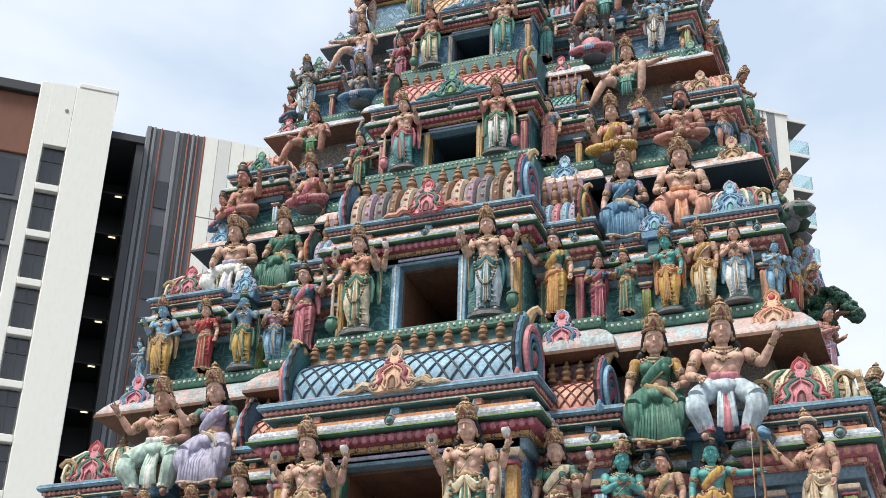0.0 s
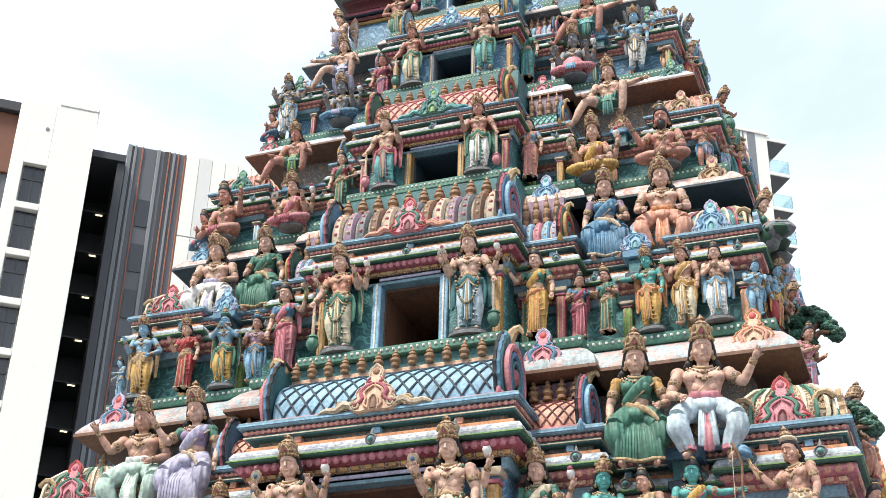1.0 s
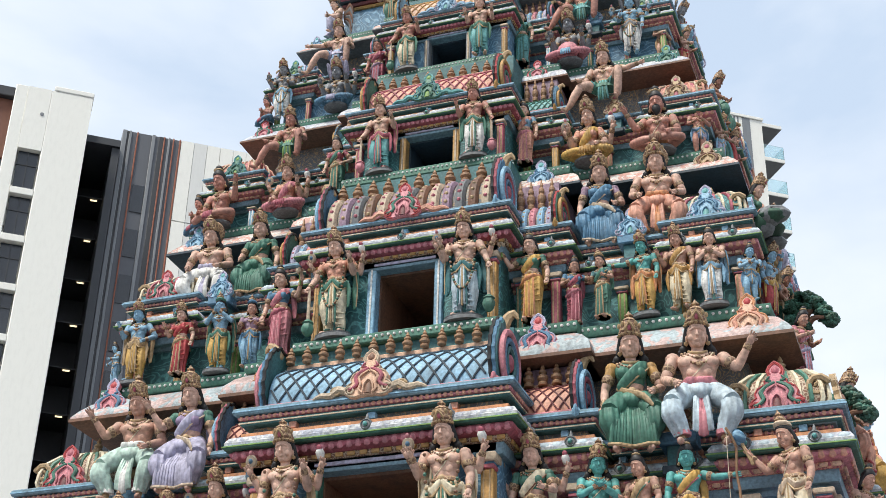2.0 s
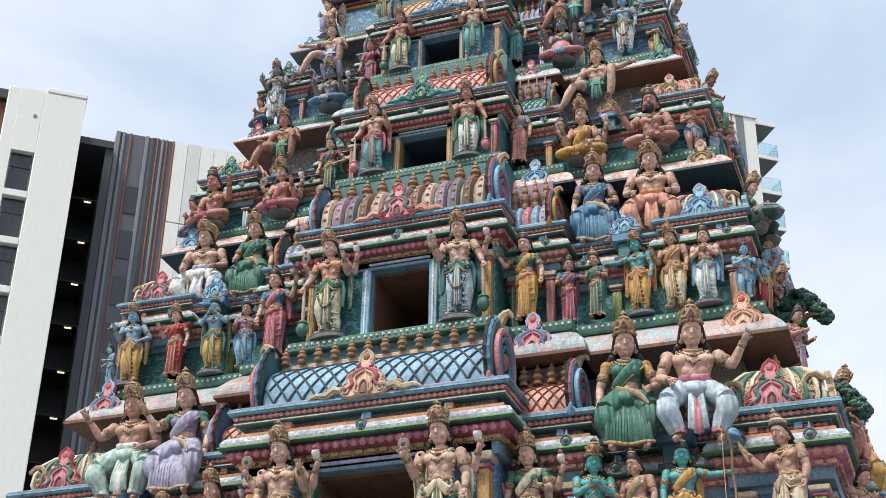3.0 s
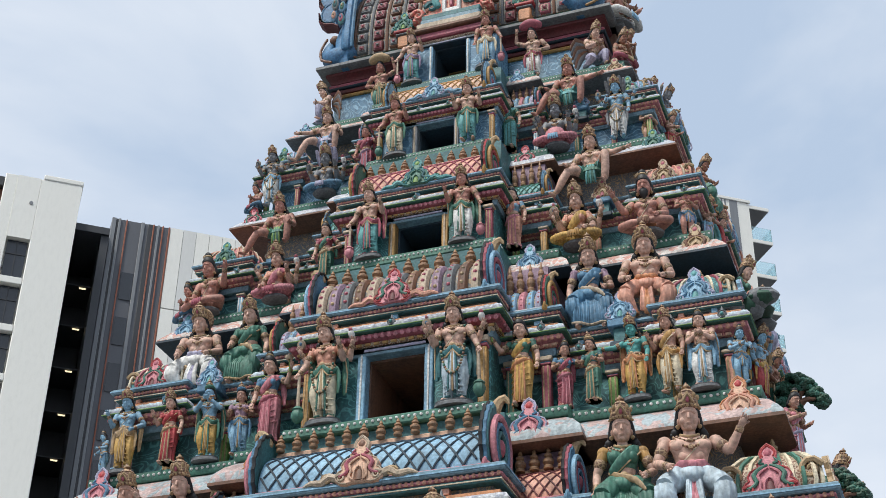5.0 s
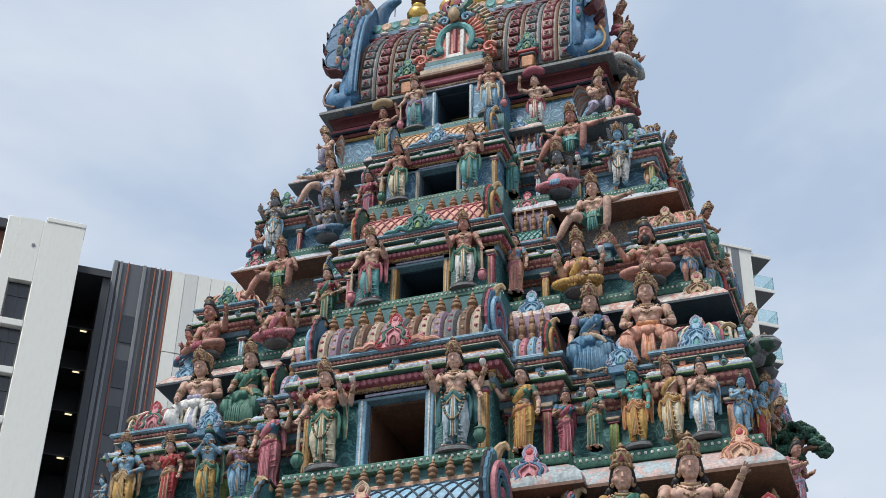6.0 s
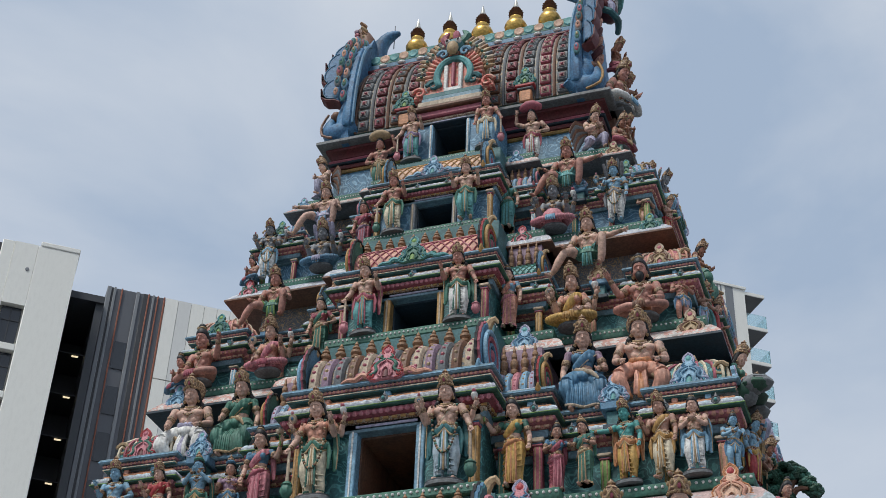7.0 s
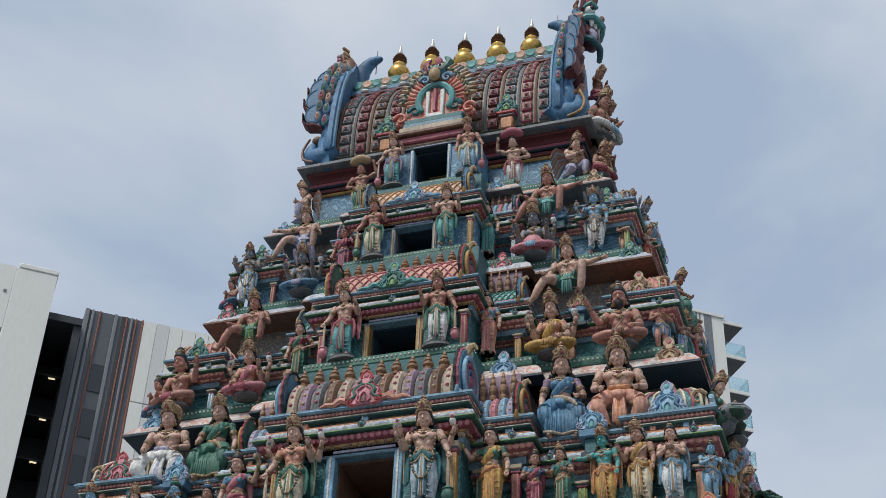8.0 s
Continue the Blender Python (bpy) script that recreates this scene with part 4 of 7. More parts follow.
# the two great end gables
M["deep_blue"] = paint("paint_deep_blue", (0.05, 0.15, 0.29), (0.07, 0.20, 0.36), 6.0, pattern="noise")
for sgn in (-1, 1):
    g = Geo()
    out = []
    for i in range(31):
        t = math.pi * (-0.06 + 1.12 * i / 30)
        r = 1.0 + (0.05 if i % 3 == 1 else 0.0) + 0.1 * max(0, math.sin(t)) ** 6
        out.append((0.98 * r * math.cos(t), 0.25 + 2.25 * r * math.sin(t)))
    g.plate(out, (0, 0.1, 0), 0.16, M["deep_blue"], 0.04)
    g.moved(pose(sgn * 1.98, 0, EZ + 0.12, 0, 0, 90 * sgn))
    big = part("great_gable", g, crown, "great blue horseshoe gable end with scrolled edge")
    # curved rim next to the roof, feather panel, then scrolled lobes along the outer edge
    rim_pts = [(sgn * (1.9 + 0.12 * f * f), -0.98 * math.cos(1.45 * f) - 0.04, EZ + 0.3 + 2.35 * math.sin(1.5 * f)) for f in [i / 12 for i in range(13)]]
    part("gable_rim", Geo().sweep(rim_pts, [0.1 - 0.004 * i for i in range(13)], M["deep_blue"], 8).sweep([(x - sgn * 0.1, y - 0.03, z) for x, y, z in rim_pts], 0.03, M["blue"], 6), big)
    g = Geo()
    fx = 2.03 if sgn < 0 else 2.0
    for i in range(11):
        f = 0.16 + 0.84 * i / 10
        y, z = -1.04 * math.cos(1.4 * f) - 0.1, EZ + 0.3 + 2.35 * math.sin(1.5 * f)
        for j, dx in enumerate((-0.06, 0.07) if sgn < 0 else (-0.07,)):
            zz = z + 0.09 * j
            xx = sgn * (fx + dx + 0.03 * math.sin(3 * f))
            g.ball((xx, y, zz), (0.06, 0.03, 0.13), M[("teal", "blue", "stone", "brown")[(i + j) % 4]], 9, 7)
            g.ball((xx, y - 0.022, zz + 0.02), (0.038, 0.02, 0.085), M[("rose", "green", "salmon", "teal")[(i + 2 * j) % 4]], 9, 6)
            g.ball((xx, y - 0.04, zz + 0.035), (0.018, 0.012, 0.035), M[("deep_blue", "gold", "brown", "navy")[(i + j) % 4]], 8, 5)
    part("feather_panel", g, big, "painted feather panel")
    # five scalloped fins along the outer edge, each with a maroon lip below
    for i in range(5):
        f = i / 4
        z = EZ + 1.22 + 1.48 * f
        q = 1.0 if sgn < 0 else 0.62
        reach = (0.30 + 0.08 * math.sin(math.pi * (0.15 + 0.7 * f))) * q
        fin = [(0.0, 0.24), (reach * 0.5, 0.25), (reach * 0.85, 0.16), (reach, 0.02), (reach * 0.95, -0.12), (reach * 0.7, -0.19), (reach * 0.35, -0.2), (0.0, -0.26)]
        lip = [(reach * 1.0, 0.05), (reach * 1.06, 0.0), (reach * 1.03, -0.14), (reach * 0.76, -0.24), (reach * 0.3, -0.26), (0.0, -0.32), (0.0, -0.26), (reach * 0.35, -0.2), (reach * 0.7, -0.19), (reach * 0.95, -0.12)]
        lobe = Geo().plate([(sgn * px, pz) for px, pz in fin], (0, 0.1, 0), 0.2, M["deep_blue"], 0.05)
        lobe.plate([(sgn * px, pz) for px, pz in lip], (0, 0.1, 0), 0.22, M["maroon"], 0.02)
        lobe.sweep([(sgn * px * 0.9, -0.1, pz * 0.9) for px, pz in fin[1:7]], 0.012, M["blue"], 6)
        part("scroll_lobe", lobe, big, "", pose(sgn * (2.16 if sgn < 0 else 2.02), -0.78 * math.cos(1.35 * f) + (0.02 if sgn < 0 else -0.16), z + 0.04, 0, 0, -6 * sgn))
    o = 0.2 if sgn < 0 else 0.3
    g = Geo().sweep([(sgn * 2.0, -0.8, EZ + 1.0), (sgn * 2.02, -0.84, EZ + 0.6), (sgn * (2.15 - o), -0.84, EZ + 0.28), (sgn * (2.36 - o), -0.84, EZ + 0.26), (sgn * (2.5 - o), -0.82, EZ + 0.4), (sgn * (2.46 - o), -0.8, EZ + 0.64)], [0.07, 0.15, 0.23, 0.21, 0.13, 0.06], M["deep_blue"], 14)
    g.ball((sgn * (2.4 - o), -0.8, EZ + 0.68), (0.1, 0.12, 0.1), M["brown"], 10, 7)
    g.sweep([(sgn * (2.36 - o), -1.02, EZ + 0.08), (sgn * (2.56 - o), -0.96, EZ + 0.22), (sgn * (2.6 - o), -0.92, EZ + 0.46), (sgn * (2.52 - o), -0.88, EZ + 0.7)], 0.022, M["brown" if sgn < 0 else "ochre"], 7)
    part("foot_scroll", g, big, "curled blue foot scroll")
    g = Geo().sweep([(sgn * 1.94, 0.0, EZ + 2.4), (sgn * 1.9, 0, EZ + 2.72), (sgn * 1.84, 0, EZ + 2.95), (sgn * 1.7, 0, EZ + 3.1), (sgn * 1.54, 0, EZ + 3.14)], [0.17, 0.15, 0.13, 0.1, 0.05], M["deep_blue"], 14)
    part("horn", g, big, "blue curved horn")
    g = Geo().sweep([(sgn * 2.02, -0.2, EZ + 2.5), (sgn * 2.04, -0.22, EZ + 2.85), (sgn * 2.16, -0.2, EZ + 3.12), (sgn * 2.22, -0.18, EZ + 3.24)], [0.14, 0.15, 0.1, 0.03], M["brown"], 10)
    for i in range(7):
        f = i / 6
        g.sweep([(sgn * (1.96 + 0.1 * f), -0.3, EZ + 2.5 + 0.66 * f), (sgn * (2.0 + 0.12 * f), -0.36, EZ + 2.56 + 0.66 * f)], [0.045, 0.03], M["gold" if i % 2 else "wood"], 6)
        g.ball((sgn * (2.14 + 0.06 * f), -0.34, EZ + 2.55 + 0.5 * f), (0.05, 0.03, 0.05), M["rose" if i % 2 else "mauve"], 7, 5)
    part("flame", g, big, "brown flame crest")
    part("lightning_rod", Geo().sweep([(sgn * 1.66, 0.1, EZ + 2.9), (sgn * 1.66, 0.1, EZ + 3.45)], 0.01, M["grey"], 6), big)
    if sgn < 0:
        continue
    # lion mask on the outer face of the gable
    g = Geo()
    g.ball((2.14, -0.1, EZ + 2.75), (0.2, 0.4, 0.3), M["teal"], 14, 9).ball((2.32, -0.12, EZ + 2.84), (0.12, 0.22, 0.1), M["green"], 12, 7)
    g.sweep([(2.2, -0.42, EZ + 2.72), (2.36, -0.4, EZ + 2.74), (2.46, -0.12, EZ + 2.74), (2.36, 0.2, EZ + 2.74)], [0.06, 0.07, 0.08, 0.05], M["aqua"], 8)
    g.ball((2.26, -0.12, EZ + 2.52), (0.16, 0.28, 0.2), M["maroon"], 12, 8).sweep([(2.24, -0.32, EZ + 2.62), (2.36, -0.3, EZ + 2.42), (2.34, -0.28, EZ + 2.26)], [0.05, 0.07, 0.03], M["lavender"], 8)
    g.sweep([(2.16, -0.4, EZ + 2.32), (2.34, -0.36, EZ + 2.26), (2.42, -0.1, EZ + 2.24), (2.34, 0.2, EZ + 2.28)], [0.06, 0.06, 0.06, 0.05], M["teal"], 8)
    for yy in (-0.36, -0.25, -0.14, -0.03, 0.08):
        g.lathe([(0.045, 0), (0.04, -0.08), (0.008, -0.15)], (2.4 - 0.25 * abs(yy + 0.14), yy, EZ + 2.7), M["white"], 8)
    for yy in (-0.34, 0.1):
        g.ball((2.32, yy, EZ + 2.94), 0.095, M["white"], 10, 7).ball((2.37, yy - 0.05, EZ + 2.95), 0.05, M["black"], 8, 5)
        g.sweep([(2.24, yy - 0.06, EZ + 3.0), (2.36, yy - 0.08, EZ + 3.06), (2.44, yy, EZ + 2.98)], 0.035, M["aqua"], 7)
        for j in range(3):
            g.sweep([(2.2 + 0.08 * j, yy, EZ + 3.0), (2.24 + 0.09 * j, yy * 1.15, EZ + 3.16), (2.2 + 0.12 * j, yy * 1.3, EZ + 3.32 - 0.05 * j)], [0.075, 0.065, 0.02], M[("maroon", "rose", "brown")[j]], 8)
    for i in range(9):
        z = EZ + 1.0 + 0.2 * i
        g.sweep([(2.06, -0.44 - 0.02 * i, z), (2.17, -0.48, z + 0.12), (2.2, -0.42, z + 0.26)], [0.07, 0.065, 0.02], M["maroon" if i % 2 else "salmon"], 7)
    part("lion_mask", g, big, "green lion mask with red mane and white teeth")

# out-of-view ground; its grey is set by how much light it bounces upward
M["ground_bounce"] = paint("bounce_grey", (0.14, 0.14, 0.14), rough=0.85, grime=0.3)
ground = Geo().box(-3000, 3000, -3000, 3000, -0.3, 0, M["ground_bounce"])
thing("ground", ground, "unseen grey ground that bounces light up the temple", "ground", kind="structure")


part("side_bracket", Geo().box(2.15, 2.52, -0.56, 0.4, EZ - 0.05, EZ + 0.02, M["stone"], 0.02).box(2.15, 2.36, -0.4, 0.3, EZ - 0.3, EZ - 0.05, M["brown"], 0.02), crown)
# ---- statues: each one plain painted figure ----
ARMS = {
    "down": ((0.155, 0.0, 0.56), (0.16, -0.05, 0.43)), "hip": ((0.205, 0.01, 0.57), (0.115, -0.06, 0.49)), "bless": ((0.165, -0.02, 0.57), (0.175, -0.11, 0.66)),
    "fwd": ((0.155, -0.03, 0.57), (0.11, -0.15, 0.56)), "pray": ((0.14, -0.06, 0.57), (0.014, -0.13, 0.63)), "mace": ((0.18, -0.02, 0.57), (0.215, -0.07, 0.46)),
    "up": ((0.21, 0.0, 0.74), (0.19, -0.02, 0.87)), "out": ((0.21, -0.03, 0.66), (0.34, -0.07, 0.66)), "lap": ((0.17, -0.03, 0.56), (0.12, -0.16, 0.47)),
    "flute": ((0.16, -0.06, 0.62), (0.03, -0.12, 0.74)), "knee": ((0.18, -0.04, 0.55), (0.2, -0.2, 0.47)), "hold": ((0.19, -0.04, 0.62), (0.25, -0.1, 0.73)), "rear": ((0.185, 0.02, 0.60), (0.235, -0.03, 0.70)),
}
COLORS = {"skin": "tan", "skin_pale": "pale", "skin_red": "reddish", "skin_blue": "blue", "skin_green": "green", "skin_dark": "brown", "grey": "grey"}


def figure_mesh(stance, skin, cloth, trim, arms, top="", crown="crown", rear=(), extra=(), hair="black", wide=1.0, sleeve=""):
    """One plain figure of height 1 from its lowest point to the top of its crown, facing -y."""
    g = Geo()
    S, Cl, Tr, G, Hr = M[skin], CLOTH[cloth], CLOTH[trim], M["gold"], M[hair]
    hip = {"stand": 0.45, "sari": 0.45, "child": 0.42, "sit": 0.385, "sitsari": 0.385, "royal": 0.34, "lotus": 0.12, "kneel": 0.2}[stance]
    u = (1.0 - hip) / 0.55
    fat = wide * (1.14 if stance == "sit" else 1.02 if u < 1.15 else 1.08 if u < 1.25 else 0.84)
    if stance == "child":
        fat *= 1.12
    up = lambda x, y, z: (x * u * fat, y * u, hip + (z - 0.45) * u)
    head = lambda x, y, z: (x * u * min(fat, 1.0), y * u, hip + (z - 0.45) * u)
    female = bool(top) and stance in ("sari", "sitsari", "lotus")
    def ell(z, rx, ry, y=0.0, n=16, f=fat, sq=1.0):
        o = up(0, y, z)
        ring = []
        for i in range(n):
            a = 2 * math.pi * i / n
            ca, sa = math.cos(a), math.sin(a)
            ring.append((rx * u * f * math.copysign(abs(ca) ** sq, ca), o[1] + ry * u * math.copysign(abs(sa) ** sq, sa), o[2]))
        return ring
    B = CLOTH[top] if top else S
    Sl = CLOTH[sleeve] if sleeve else B
    waist = 0.064 if female else 0.076
    # hips, bare or bodiced trunk, neck
    g.loft([ell(0.425, 0.088, 0.07), ell(0.46, 0.1, 0.078), ell(0.495, 0.088, 0.07), ell(0.515, waist + 0.008, 0.06)], Cl)
    midriff = S if female else B
    g.loft([ell(0.505, waist + 0.006, 0.056), ell(0.535, waist, 0.056, -0.004), ell(0.565, waist + 0.005, 0.056, -0.004)], midriff)
    k = 0.88 if female else 1.0
    g.loft([ell(0.558, waist + 0.004, 0.057, -0.004), ell(0.60, 0.09 * k, 0.06, -0.006, sq=0.9), ell(0.635, 0.106 * k, 0.064, -0.006, sq=0.85), ell(0.662, 0.112 * k, 0.058, 0.0, sq=0.85), ell(0.684, 0.096 * k, 0.048, 0.004), ell(0.702, 0.056, 0.038, 0.004), ell(0.71, 0.04, 0.034, 0.004)], B)
    g.loft([ell(0.69, 0.048, 0.036, 0.004), ell(0.708, 0.034, 0.033, 0.002), ell(0.725, 0.03, 0.031), ell(0.75, 0.031, 0.033)], S, False)
    for s in (-1, 1):
        if female:
            g.ball(up(s * 0.044, -0.056, 0.622), (0.041 * u, 0.036 * u, 0.038 * u), B, 12, 8)
        else:
            g.ball(up(s * 0.05, -0.046, 0.634), (0.052 * u * fat, 0.024 * u, 0.034 * u), B, 12, 6)
            g.ball(up(s * 0.03, -0.046, 0.575), (0.034 * u * fat, 0.016 * u, 0.034 * u), midriff, 10, 6)
        g.ball(up(s * (0.112 if female else 0.126), 0.002, 0.672), (0.037 * u * fat, 0.036 * u, 0.036 * u), Sl, 12, 8)
    # head: an oval face with brow, nose and chin in relief, hair falling behind to the shoulders
    f = min(fat, 1.0)
    rings = ((0.724, 0.012, 0.012, -0.034), (0.73, 0.028, 0.026, -0.024), (0.742, 0.04, 0.042, -0.012), (0.765, 0.051, 0.053, -0.003), (0.79, 0.056, 0.058, 0.0), (0.815, 0.0575, 0.059, 0.0), (0.84, 0.056, 0.058, 0.002), (0.865, 0.048, 0.05, 0.004), (0.885, 0.02, 0.02, 0.006))
    g.loft([ell(z, r, q, y, 18, f) for z, r, q, y in rings], S)
    g.sweep([head(0, -0.058, 0.81), head(0, -0.067, 0.79), head(0, -0.07, 0.779)], [0.005 * u, 0.0075 * u, 0.01 * u], S, 7)
    g.sweep([head(-0.038, -0.046, 0.813), head(-0.016, -0.056, 0.82), head(0.016, -0.056, 0.82), head(0.038, -0.046, 0.813)], 0.0065 * u, S, 6)
    g.ball(head(0, -0.056, 0.756), (0.017 * u, 0.009 * u, 0.0075 * u), S, 8, 5)
    g.ball(head(0, -0.047, 0.735), (0.017 * u, 0.013 * u, 0.011 * u), S, 8, 5)
    for s in (-1, 1):
        g.ball(head(s * 0.03, -0.04, 0.774), (0.022 * u, 0.012 * u, 0.022 * u), S, 10, 6)
        g.ball(head(s * 0.058, 0.004, 0.786), (0.009 * u, 0.014 * u, 0.02 * u), S, 7, 5)
        g.lathe([(0.004 * u, -0.014 * u), (0.013 * u, -0.006 * u), (0.013 * u, 0.004 * u), (0.004 * u, 0.01 * u)], head(s * 0.062, -0.006, 0.758), G, 8)
    g.loft([ell(0.745, 0.05, 0.03, 0.034, f=f), ell(0.79, 0.062, 0.046, 0.022, f=f), ell(0.825, 0.064, 0.056, 0.012, f=f), ell(0.85, 0.062, 0.061, 0.004, f=f), ell(0.875, 0.05, 0.052, 0.006, f=f), ell(0.89, 0.026, 0.028, 0.008, f=f)], Hr)
    if crown != "bald":
        for s in (-1, 1):
            g.sweep([head(s * 0.056, 0.006, 0.845), head(s * 0.063, 0.014, 0.80), head(s * 0.066, 0.02, 0.755)], [0.012 * u, 0.016 * u, 0.02 * u], Hr, 8)
            if crown == "crown":
                for dx, dy, z, r in ((0.066, 0.026, 0.752, 0.024), (0.08, 0.022, 0.73, 0.026), (0.088, 0.028, 0.705, 0.024), (0.06, 0.036, 0.72, 0.028), (0.096, 0.02, 0.718, 0.016)):
                    g.ball(head(s * dx, dy, z), (r * u, r * u * 0.8, r * u), Hr, 9, 6)
        g.ball(head(0, 0.045, 0.735), (0.06 * u, 0.025 * u, 0.05 * u), Hr, 10, 6)
    if crown == "crown":
        prof = [(0.06, 0.842), (0.068, 0.846), (0.071, 0.855), (0.066, 0.864), (0.069, 0.87), (0.069, 0.878), (0.064, 0.884), (0.063, 0.9), (0.058, 0.918), (0.051, 0.932), (0.053, 0.937), (0.044, 0.945), (0.034, 0.953), (0.022, 0.958), (0.02, 0.963), (0.029, 0.969), (0.027, 0.976), (0.015, 0.983), (0.011, 0.99), (0.003, 1.0)]
        o = up(0, 0.004, 0.45)
        g.lathe([(r * u * 0.94, o[2] + (z - 0.45) * u) for r, z in prof], (0, o[1], 0), M["crown"], 24, flute=0.035, waves=8)
        g.sweep([head(0.026, -0.066, 0.87), head(0.0, -0.074, 0.905), head(-0.026, -0.066, 0.87)], 0.008 * u, G, 6)
        g.ball(head(0, -0.068, 0.88), (0.012 * u, 0.01 * u, 0.018 * u), M["rose"], 7, 5)
        for i in range(9):
            t = math.pi * (1.0 + (i + 0.5) / 9)
            g.ball(head(0.069 * math.cos(t), 0.069 * math.sin(t) + 0.004, 0.852), 0.0085 * u, G, 6, 4)
            if i % 2 == 0:
                g.ball(head(0.06 * math.cos(t), 0.06 * math.sin(t) + 0.004, 0.912), (0.012 * u, 0.009 * u, 0.016 * u), G, 6, 4)
    elif crown == "turban":
        g.ball(head(0, 0.006, 0.878), (0.066 * u, 0.068 * u, 0.034 * u), Tr, 14, 7).ball(head(0, 0, 0.912), (0.045 * u, 0.045 * u, 0.03 * u), M["crown"], 12, 6)
        g.lathe([(0.02 * u, 0), (0.026 * u, 0.015 * u), (0.012 * u, 0.03 * u), (0.003 * u, 0.05 * u)], head(0, 0, 0.935), M["crown"], 10)
    elif crown == "bun":
        g.loft([ell(0.85, 0.0625, 0.0625, 0.004, f=f), ell(0.868, 0.06, 0.06, 0.006, f=f), ell(0.895, 0.04, 0.042, 0.008, f=f), ell(0.905, 0.012, 0.012, 0.008, f=f)], Hr)
        g.ball(head(0, 0.014, 0.918), (0.036 * u, 0.036 * u, 0.036 * u), Hr, 12, 7)
        g.lathe([(0.036 * u, 0), (0.04 * u, 0.008 * u), (0.034 * u, 0.016 * u)], head(0, 0.012, 0.9), G, 14)
    if "halo" in extra:
        g.lathe([(0.02, -0.01), (0.09, -0.012), (0.1, 0), (0.09, 0.014), (0.02, 0.012)], head(0, 0.07, 0.87), M["crown"], 24, "y", sx=u, sy=u)
    if "beard" in extra:
        g.sweep([head(0, -0.036, 0.752), head(0, -0.052, 0.725), head(0, -0.052, 0.69)], [0.036 * u, 0.032 * u, 0.01 * u], Hr, 10)
        for s in (-1, 1):
            g.sweep([head(0, -0.062, 0.766), head(s * 0.03, -0.05, 0.76)], [0.009 * u, 0.005 * u], Hr, 6)
    if "hood" in extra:
        for i in range(5):
            a = math.radians(-56 + 28 * i)
            g.sweep([head(0.03 * math.sin(a), 0.06, 0.70), head(0.12 * math.sin(a), 0.06, 0.78 + 0.06 * math.cos(a)), head(0.15 * math.sin(a), 0.02, 0.84 + 0.14 * math.cos(a))], [0.03 * u, 0.036 * u, 0.02 * u], Tr, 8)
    # necklaces, belt and sash
    def ringlet(z, rx, ry, dip, r, mat, beads=0):
        pts = []
        n = 2 * beads if beads else 13
        for i in range(n):
            t = math.pi * (1.0 + i / (n - 1))
            pts.append(up(rx * math.cos(t), ry * math.sin(t) - 0.006, z - dip * math.sin(math.pi * i / (n - 1)) ** 1.3))
        if beads:
            for i, p in enumerate(pts):
                g.ball(p, r * u, mat if i % 2 else M["brown"], 6, 4)
        else:
            g.sweep(pts, r * u, mat, 6)
    ringlet(0.712, 0.046, 0.042, 0.026, 0.008, G)
    ringlet(0.704, 0.064, 0.058, 0.05, 0.0075, M["beige"], 9)
    ringlet(0.70, 0.08, 0.066, 0.085, 0.0085, G, 12)
    g.ball(up(0, -0.076, 0.612), (0.017 * u, 0.01 * u, 0.02 * u), M["crown"], 8, 6)
    g.ball(up(0, -0.07, 0.655), (0.02 * u, 0.01 * u, 0.014 * u), M["crown"], 8, 6)
    g.loft([ell(0.492, 0.09, 0.074), ell(0.5, 0.097, 0.08), ell(0.516, 0.092, 0.075), ell(0.524, waist + 0.008, 0.063)], M["crown"])
    for i in range(11):
        t = math.pi * (1.0 + i / 10)
        g.ball(up(0.094 * math.cos(t), 0.08 * math.sin(t), 0.484 - 0.012 * (i % 2)), (0.011 * u, 0.009 * u, 0.014 * u), G if i % 2 else M["beige"], 6, 4)
    g.ball(up(0, -0.08, 0.507), (0.024 * u, 0.012 * u, 0.02 * u), G, 10, 6)
    if female or "sash" in extra:
        g.sweep([up(0.095, 0.014, 0.695), up(0.06, -0.06, 0.655), up(0.0, -0.078, 0.595), up(-0.06, -0.062, 0.53)], [0.024 * u, 0.036 * u, 0.036 * u, 0.03 * u], Cl if female else Tr, 10, 0.5)
        g.sweep([up(0.112, 0.0, 0.685), up(0.086, -0.056, 0.635), up(0.03, -0.078, 0.585), up(-0.045, -0.064, 0.52)], 0.006 * u, Tr if female else Cl, 6)
        g.sweep([up(0.1, 0.03, 0.68), up(0.12, 0.04, 0.56), up(0.125, 0.04, 0.42)], [0.024 * u, 0.034 * u, 0.02 * u], Cl if female else Tr, 8, 0.5)
    elif not top:
        g.sweep([up(0.075, -0.03, 0.695), up(0.045, -0.066, 0.64), up(0.0, -0.062, 0.58), up(-0.05, -0.05, 0.53)], 0.004 * u, M["cream"], 5)
    if "cape" in extra:
        for s in (-1, 1):
            g.sweep([up(s * 0.1, 0.03, 0.69), up(s * 0.14, 0.04, 0.64), up(s * 0.158, 0.045, 0.52), up(s * 0.15, 0.04, 0.38), up(s * 0.16, 0.035, 0.25)], [0.02 * u, 0.034 * u, 0.036 * u, 0.034 * u, 0.02 * u], Tr, 9, 0.45)
            g.sweep([up(s * 0.125, 0.0, 0.685), up(s * 0.162, 0.006, 0.60), up(s * 0.178, 0.03, 0.44), up(s * 0.175, 0.03, 0.26)], 0.007 * u, G, 5)
